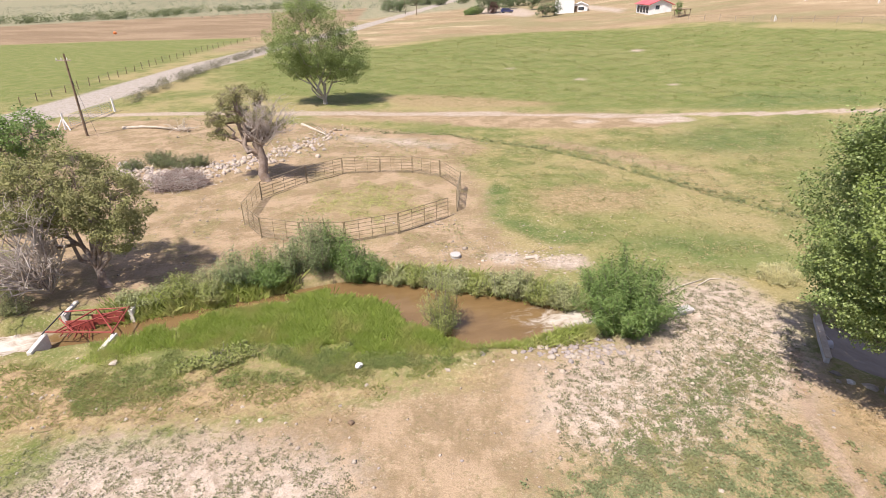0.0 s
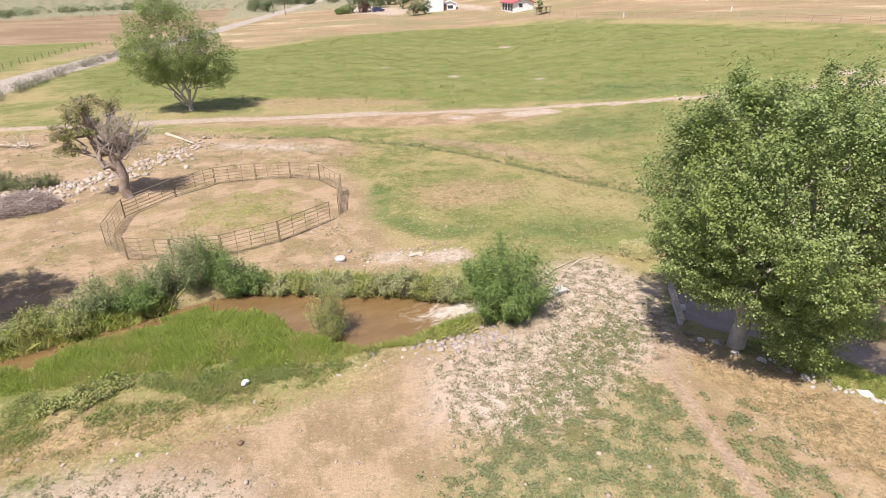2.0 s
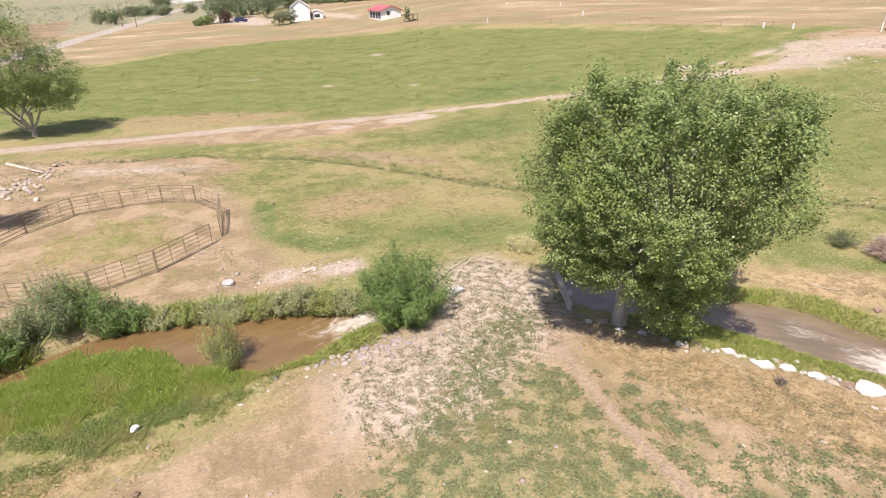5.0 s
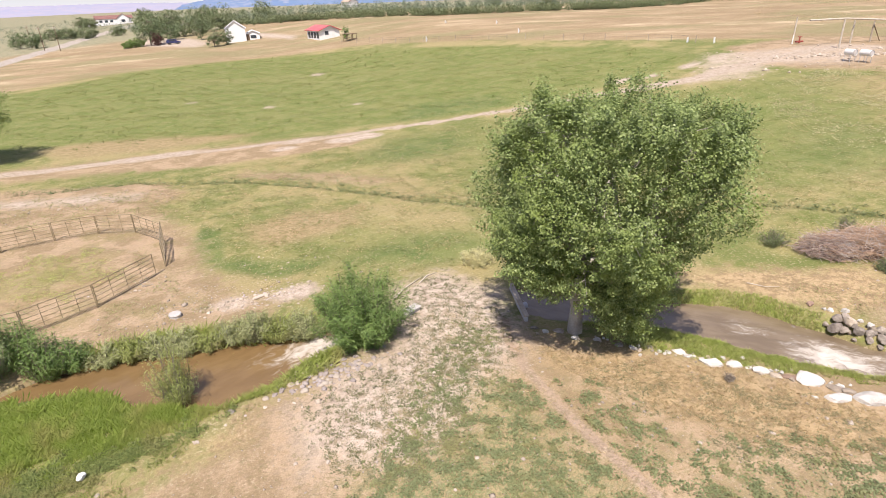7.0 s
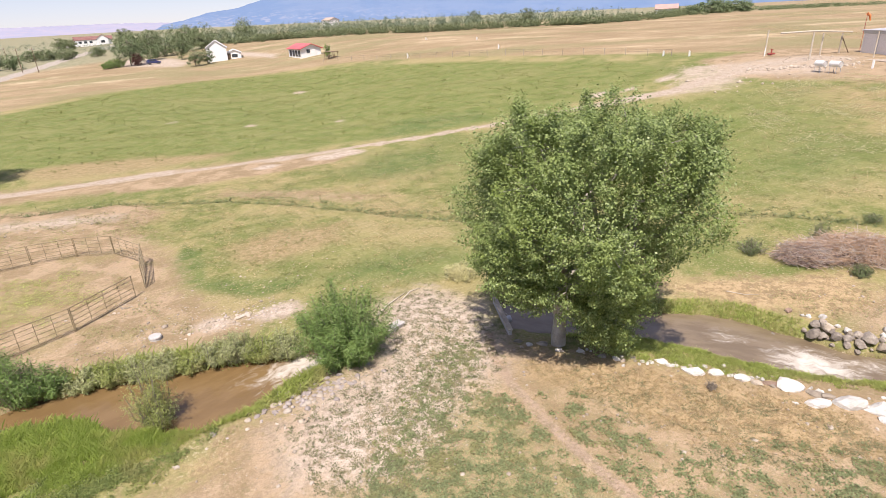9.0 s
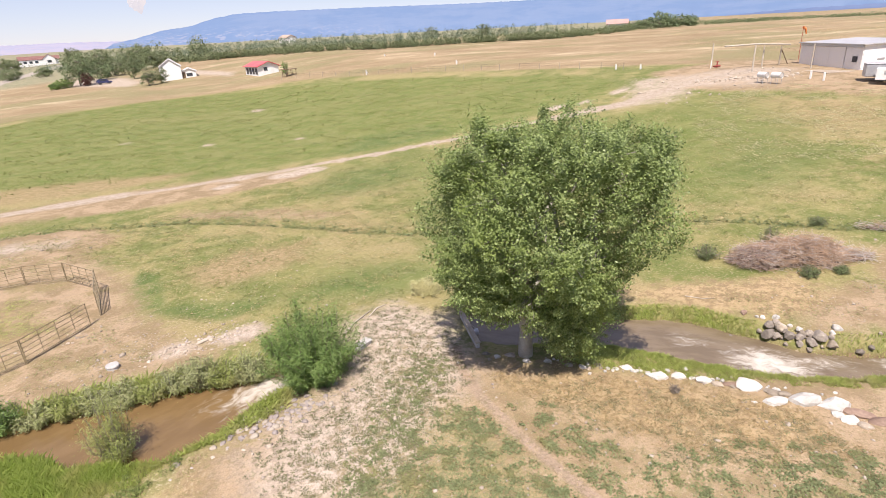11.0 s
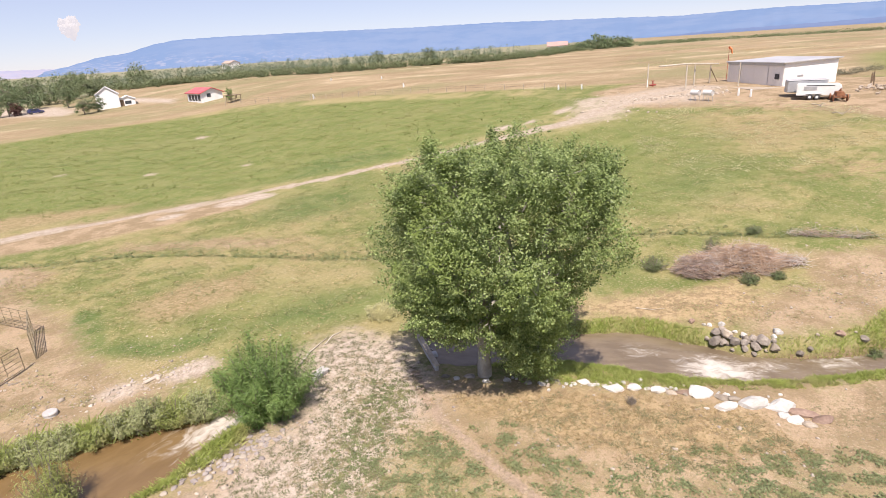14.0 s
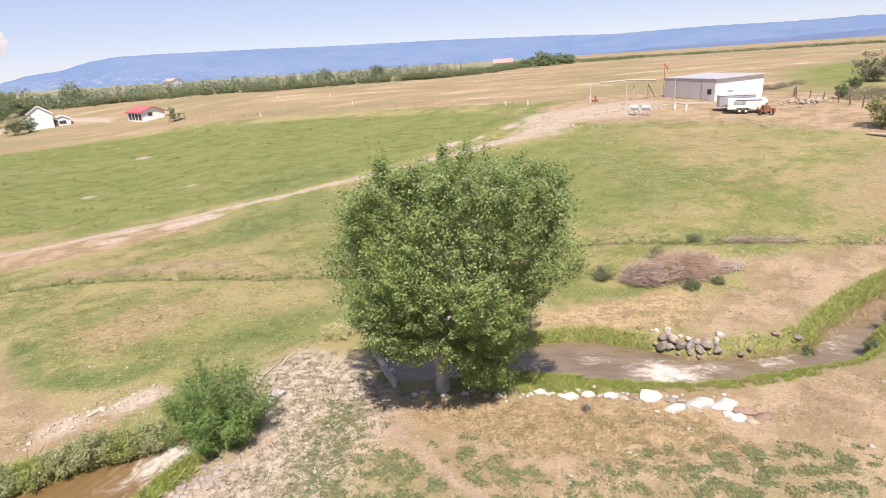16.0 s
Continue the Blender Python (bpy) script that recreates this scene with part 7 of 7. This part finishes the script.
part("frame", tube_mesh("frame", [((-1.1, -.6, .5), (1.1, -.6, .5), .08, .08), ((-1.1, .6, .5), (1.1, .6, .5), .08, .08), ((-1.1, -.6, .5), (-1.1, .6, .5), .08, .08), ((1.1, -.6, .5), (1.1, .6, .5), .08, .08), ((-.6, 0, .5), (-.5, 0, 1.5), .07, .07), ((-.5, 0, 1.5), (.9, .2, .6), .06, .06)], M_RUST, 6), None, rust)
part("hopper", box_bm(1.3, .8, .6, (0, 0, .55), .06), M_RUST, rust)
for sx in (-.8, .8):
    for sy in (-.75, .75):
        bm = bmesh.new()
        bmesh.ops.create_cone(bm, cap_ends=True, segments=16, radius1=.42, radius2=.42, depth=.1, matrix=Matrix.Translation((sx, sy, .42)) @ Matrix.Rotation(math.pi / 2, 4, 'X'))
        part("wheel", bm, M_RUST, rust)


# ---- houses ----
M_HOUSE = surface("white_siding", (0.82, 0.82, 0.81), (0.78, 0.78, 0.77), 0.3, 5, 0.6, 0.1, 0.01)
M_RED_ROOF = surface("red_metal_roof", (0.52, 0.10, 0.11), (0.60, 0.16, 0.16), 0.3, 5, 0.5, 0.15, 0.01)
M_PALE_ROOF = surface("pale_sheet_roof", (0.62, 0.62, 0.62), (0.70, 0.70, 0.70), 0.5, 8, 0.6, 0.2, 0.02)
M_GLASS = surface("window_glass", (0.04, 0.05, 0.06), (0.07, 0.08, 0.10), 1, 8, 0.12, 0.0, 0.01, spec=0.6)


def house_block(top, x0, x1, y0, y1, z1, zr, m_roof, ridge="y", over=0.35):
    """Walls with gables and a roof of two slopes; the ridge runs along the local axis given."""
    bm = bmesh.new()
    c = [(x0, y0), (x1, y0), (x1, y1), (x0, y1)]
    lo = [bm.verts.new((x, y, -.8)) for x, y in c]
    hi = [bm.verts.new((x, y, z1)) for x, y in c]
    if ridge == "y":
        g = [bm.verts.new(((x0 + x1) / 2, y0, zr)), bm.verts.new(((x0 + x1) / 2, y1, zr))]
        bm.faces.new((lo[0], lo[1], hi[1], g[0], hi[0]))
        bm.faces.new((lo[2], lo[3], hi[3], g[1], hi[2]))
        bm.faces.new((lo[1], lo[2], hi[2], hi[1]))
        bm.faces.new((lo[3], lo[0], hi[0], hi[3]))
        run = (x1 - x0) / 2
        for s, xa in ((1, x0), (-1, x1)):
            sl = math.hypot(run, zr - z1)
            b2 = box_bm(sl + over, (y1 - y0) + 2 * over, 0.16, (0, 0, 0), 0.02)
            r = part("roof_slope", b2, m_roof, top)
            mid = Vector(((xa + (x0 + x1) / 2) / 2 - s * over * .4, (y0 + y1) / 2, (z1 + zr) / 2 - .12))
            r.matrix_basis = Matrix.Translation(mid) @ Matrix.Rotation(-s * math.atan2(zr - z1, run), 4, 'Y')
    bmesh.ops.recalc_face_normals(bm, faces=bm.faces)
    return part("wall", bm, M_HOUSE, top, "white wall with gable")


def house_window(top, x, y, z, w, h, along="x"):
    fr = part("window", box_bm(w + .2 if along == "x" else .08, .08 if along == "x" else w + .2, h + .2, (x, y, z - .1), .01), M_WHITE_PAINT, top)
    part("pane", box_bm(w if along == "x" else .1, .1 if along == "x" else w, h, (x, y, z), 0), M_GLASS, fr, "dark window pane")


hx, hy = 33.4, 203.5
white_house = thing("white_house", "white two-storey house with a pale roof and low wing", "house", hx, hy, zs(hx, hy) + .2, -10)
house_block(white_house, -3.4, 2.9, 0, 9, 4.0, 6.2, M_PALE_ROOF)
house_block(white_house, 2.9, 7.2, 1.2, 8, 2.2, 3.1, M_PALE_ROOF)
house_window(white_house, 5.2, 1.2, .7, 1.8, 1.0)
house_window(white_house, -3.4, 3, 2.6, 1.2, 1.2, "y")
part("entry_door", box_bm(1.0, .1, 2.1, (3.5, 1.17, -.1), .01), M_WOOD_DARK, white_house, "brown entry door")
rx, ry = 54.2, 170.7
red_house = thing("red_roof_house", "low white house with a red metal roof and porch", "house", rx, ry, zs(rx, ry), 5)
house_block(red_house, -3.1, 3.1, 0, 10, 2.3, 3.5, M_RED_ROOF, over=.6)
house_window(red_house, -.9, 0, 1.0, 1.1, 1.0)
part("entry_door", box_bm(.9, .1, 2.0, (1.2, -.02, -.15), .01), M_WHITE_PAINT, red_house)
# no porch is hollowed out; dark sheets on the wall imitate its shade
for k in range(4):
    part("porch_opening", box_bm(.08, 1.6, 1.7, (-3.12, 1.6 + k * 2.2, .1), .01), M_DARK, red_house, "dark sheet standing for the shade inside the porch")
shelter = thing("open_shelter", "small open timber shelter with a flat roof", "shelter", 55.7, 157.8, zs(55.7, 157.8), 15)
for sx in (-1.6, 0, 1.6):
    for sy in (-.9, .9):
        part("post", tube_mesh("post", [((sx, sy, -.1), (sx, sy, 1.7), .07, .07)], M_WOOD_DARK, 6), None, shelter)
part("deck_roof", box_bm(3.8, 2.3, .14, (0, 0, 1.7), .02), M_WOOD_DARK, shelter)
part("crossbar", box_bm(3.4, .1, .1, (0, -.9, .45), .01), M_WOOD_DARK, shelter)
# parked car by the white house
car = thing("parked_car", "dark blue car parked on the gravel lot", "car", 15.5, 222, zs(15.5, 222), 10)
M_CAR = surface("dark_blue_paint", (0.035, 0.045, 0.12), (0.05, 0.06, 0.15), 1, 10, 0.25, 0.0, 0.01, spec=0.5)
bm = bmesh.new()
prof = [(-2.2, .35), (2.2, .35), (2.2, .85), (1.2, 1.0), (.6, 1.55), (-1.6, 1.6), (-2.15, 1.0)]
A = [bm.verts.new((x, -.9, z)) for x, z in prof]
B = [bm.verts.new((x, .9, z)) for x, z in prof]
bm.faces.new(A)
bm.faces.new(B[::-1])
for i in range(len(prof)):
    j = (i + 1) % len(prof)
    bm.faces.new((A[i], B[i], B[j], A[j]))
bmesh.ops.recalc_face_normals(bm, faces=bm.faces)
bmesh.ops.bevel(bm, geom=list(bm.edges), offset=.08, segments=2, affect='EDGES')
part("body", bm, M_CAR, car)
for sy in (-.91, .91):
    part("side_window", box_bm(1.8, .04, .4, (-.5, sy, 1.08), .01), M_GLASS, car)
    for sx in (-1.35, 1.35):
        bm = bmesh.new()
        bmesh.ops.create_cone(bm, cap_ends=True, segments=14, radius1=.34, radius2=.34, depth=.2, matrix=Matrix.Translation((sx, sy * .95, .34)) @ Matrix.Rotation(math.pi / 2, 4, 'X'))
        part("wheel", bm, M_DARK, car, "black tyre")
far_house = thing("far_house", "pale house far off beside dark trees", "house", 222, 178, zs(222, 178), 40)
house_block(far_house, -4, 4, 0, 9, 2.8, 4.6, surface("pink_roof", (0.42, 0.27, 0.24), (0.48, 0.32, 0.28), .4, 5))
house_window(far_house, 0, 0, 1, 1.6, 1.2)
long_house = thing("long_house", "long low house with a dark red-brown roof and gable", "house", -1.0, 470, zs(-1.0, 470) + .4, 2)
M_BROWN_ROOF = surface("red_brown_roof", (0.20, 0.10, 0.09), (0.26, 0.14, 0.12), .4, 5)
part("wall", box_bm(22, 9, 4.0, (0, 4.5, -.8), 0.05), M_HOUSE, long_house, "white wall")
for sy, tilt in ((2.2, 24), (6.8, -24)):
    slope = part("roof_slope", box_bm(23.5, 5.4, 0.2, (0, 0, 0), 0.03), M_BROWN_ROOF, long_house, "dark red-brown roof slope")
    slope.matrix_basis = pose(0, sy, 4.1, tilt, 0, 0)
house_block(long_house, 2, 9, -1.5, 4, 3.6, 6.2, M_BROWN_ROOF)
for k in range(3):
    house_window(long_house, -8 + 3.2 * k, -.02, 1.0, 1.8, 1.4)
house_window(long_house, 5.5, -1.52, 1.0, 2.4, 1.6)
part("garden_wall", box_bm(30, .4, 1.4, (-2, -6, -.9), 0.05), M_HOUSE, long_house, "long white garden wall")
far_barn = thing("far_barn", "pale tan house behind the tree belt", "house", 108, 296, zs(108, 296) + 2.5, 20)
house_block(far_barn, -3, 3, 0, 6, 1.8, 3.0, surface("brown_roof", (0.40, 0.30, 0.24), (0.46, 0.36, 0.3), .4, 5))
ball = tagged(new("orange_ball", bpy.data.meshes.new("orange_ball")), "faded orange marker ball on the brown field", "marker")
bm = bmesh.new()
bmesh.ops.create_uvsphere(bm, u_segments=14, v_segments=9, radius=.6, matrix=Matrix.Diagonal((1, 1, .9, 1)))
bm.to_mesh(ball.data)
bm.free()
ball.data.materials.append(M_ORANGE)
ball.location = (-125.4, 211.4, zs(-125.4, 211.4) + .45)

float_ball = tagged(new("white_ball", stone_mesh("white_ball", 3, M_WHITE_PAINT, 3, 0.95, 0.06)), "round white ball lying on the grass bank", "ball")
float_ball.matrix_basis = Matrix.LocRotScale((-4.65, 19.2, zs(-4.65, 19.2) + 0.2), None, (0.37, 0.37, 0.37))

# ---- the mesa and a cloud, far off ----
MESA = [(-40, -0.6), (-4, -0.4), (3.8, 0.1), (7.0, 0.62), (9.3, 1.2), (11.5, 1.42), (13.6, 2.0), (15.6, 2.3), (19.4, 2.38), (27.6, 2.37), (36.4, 2.25), (44.2, 2.2), (50.4, 2.02), (55.7, 1.85), (60.8, 1.62), (65.5, 1.69), (69.1, 1.68), (74.1, 1.55), (77.9, 1.52), (79.4, 1.56), (82, 1.4), (100, 1.3), (125, 0.2)]


# distance haze is put into these blue and lavender base colours
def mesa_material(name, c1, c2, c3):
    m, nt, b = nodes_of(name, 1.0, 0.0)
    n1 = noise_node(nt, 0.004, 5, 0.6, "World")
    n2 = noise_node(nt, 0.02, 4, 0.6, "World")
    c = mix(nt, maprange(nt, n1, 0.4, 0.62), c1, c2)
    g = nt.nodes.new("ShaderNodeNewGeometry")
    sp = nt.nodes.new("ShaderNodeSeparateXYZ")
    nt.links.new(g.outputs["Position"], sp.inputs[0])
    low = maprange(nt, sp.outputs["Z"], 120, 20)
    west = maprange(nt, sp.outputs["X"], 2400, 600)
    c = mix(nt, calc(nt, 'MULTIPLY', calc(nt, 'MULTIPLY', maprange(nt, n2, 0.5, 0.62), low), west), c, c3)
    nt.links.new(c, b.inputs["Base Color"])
    # a faint glow of the same colour adds to the painted haze
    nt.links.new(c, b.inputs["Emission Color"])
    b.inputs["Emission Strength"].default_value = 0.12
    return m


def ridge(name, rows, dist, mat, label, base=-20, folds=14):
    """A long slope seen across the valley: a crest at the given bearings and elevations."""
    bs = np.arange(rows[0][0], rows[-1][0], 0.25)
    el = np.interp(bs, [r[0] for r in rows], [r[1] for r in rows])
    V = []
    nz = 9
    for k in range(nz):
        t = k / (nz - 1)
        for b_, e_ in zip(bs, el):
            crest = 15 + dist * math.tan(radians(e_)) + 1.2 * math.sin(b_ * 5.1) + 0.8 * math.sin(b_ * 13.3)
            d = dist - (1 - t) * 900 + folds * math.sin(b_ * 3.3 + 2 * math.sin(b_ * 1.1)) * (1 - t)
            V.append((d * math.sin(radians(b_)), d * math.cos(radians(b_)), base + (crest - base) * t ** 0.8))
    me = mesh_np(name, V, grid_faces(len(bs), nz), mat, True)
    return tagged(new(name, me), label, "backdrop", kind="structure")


ridge("backdrop_mesa", MESA, 4300, mesa_material("hazy_mesa", (0.118, 0.176, 0.285), (0.138, 0.192, 0.295), (0.21, 0.235, 0.31)), "long mesa across the valley, haze blue in its colour")
ridge("backdrop_valley", [(-60, 0.45), (-20, 0.55), (2, 0.6), (6, 0.5), (10, 0.3), (16, 0.1), (26, -0.3)], 4500, mesa_material("hazy_valley", (0.26, 0.265, 0.345), (0.285, 0.28, 0.35), (0.30, 0.28, 0.335)), "pale valley backdrop beyond the flats, haze in its lavender colour", -20, 8)
ridge("backdrop_foothill", [(48, -0.9), (56, -0.25), (62, 0.15), (66, 0.25), (72, 0.3), (80, 0.5), (95, 0.6), (120, -0.4)], 3200, mesa_material("hazy_foothill", (0.11, 0.15, 0.25), (0.12, 0.16, 0.26), (0.2, 0.22, 0.36)), "darker foothill before the mesa, haze blue in its colour", -30, 10)


def cloud(name, label, bearing, elev, dist, w, h, n, seed):
    """A small ragged cloud of overlapping puffs, far off."""
    rg = random.Random(seed)
    m, nt, b = nodes_of("cloud_white", 1.0, 0.0)
    # the cloud's sunlit white is put in as a glow over a near-black base
    puff = mix(nt, maprange(nt, noise_node(nt, 0.012, 4, 0.6, "World"), 0.35, 0.65), (0.50, 0.50, 0.54), (0.56, 0.545, 0.56))
    b.inputs["Base Color"].default_value = (0.06, 0.06, 0.06, 1)
    nt.links.new(puff, b.inputs["Emission Color"])
    b.inputs["Emission Strength"].default_value = 0.9
    bm = bmesh.new()
    cx, cy, cz = dist * math.sin(radians(bearing)), dist * math.cos(radians(bearing)), 15 + dist * math.tan(radians(elev))
    for i in range(n):
        bmesh.ops.create_icosphere(bm, subdivisions=5, radius=h * rg.uniform(0.2, 0.3), matrix=Matrix.Translation((cx + rg.gauss(0, w / 6), cy + rg.gauss(0, 20), cz + rg.gauss(0, h / 5))))
    bm.normal_update()
    for v in bm.verts:
        q = v.co * 0.022
        v.co += v.normal * h * (0.16 * noise.noise(q) + 0.10 * noise.noise(q * 2.3) + 0.06 * noise.noise(q * 5.1) + 0.035 * noise.noise(q * 11))
    me = bpy.data.meshes.new(name)
    bm.to_mesh(me)
    bm.free()
    me.polygons.foreach_set("use_smooth", np.ones(len(me.polygons), bool))
    me.materials.append(m)
    return tagged(new(name, me), label, "cloud", kind="structure")


cloud("backdrop_cloud", "small white cloud low over the valley", 7.9, 3.9, 4600, 80, 150, 6, 3)
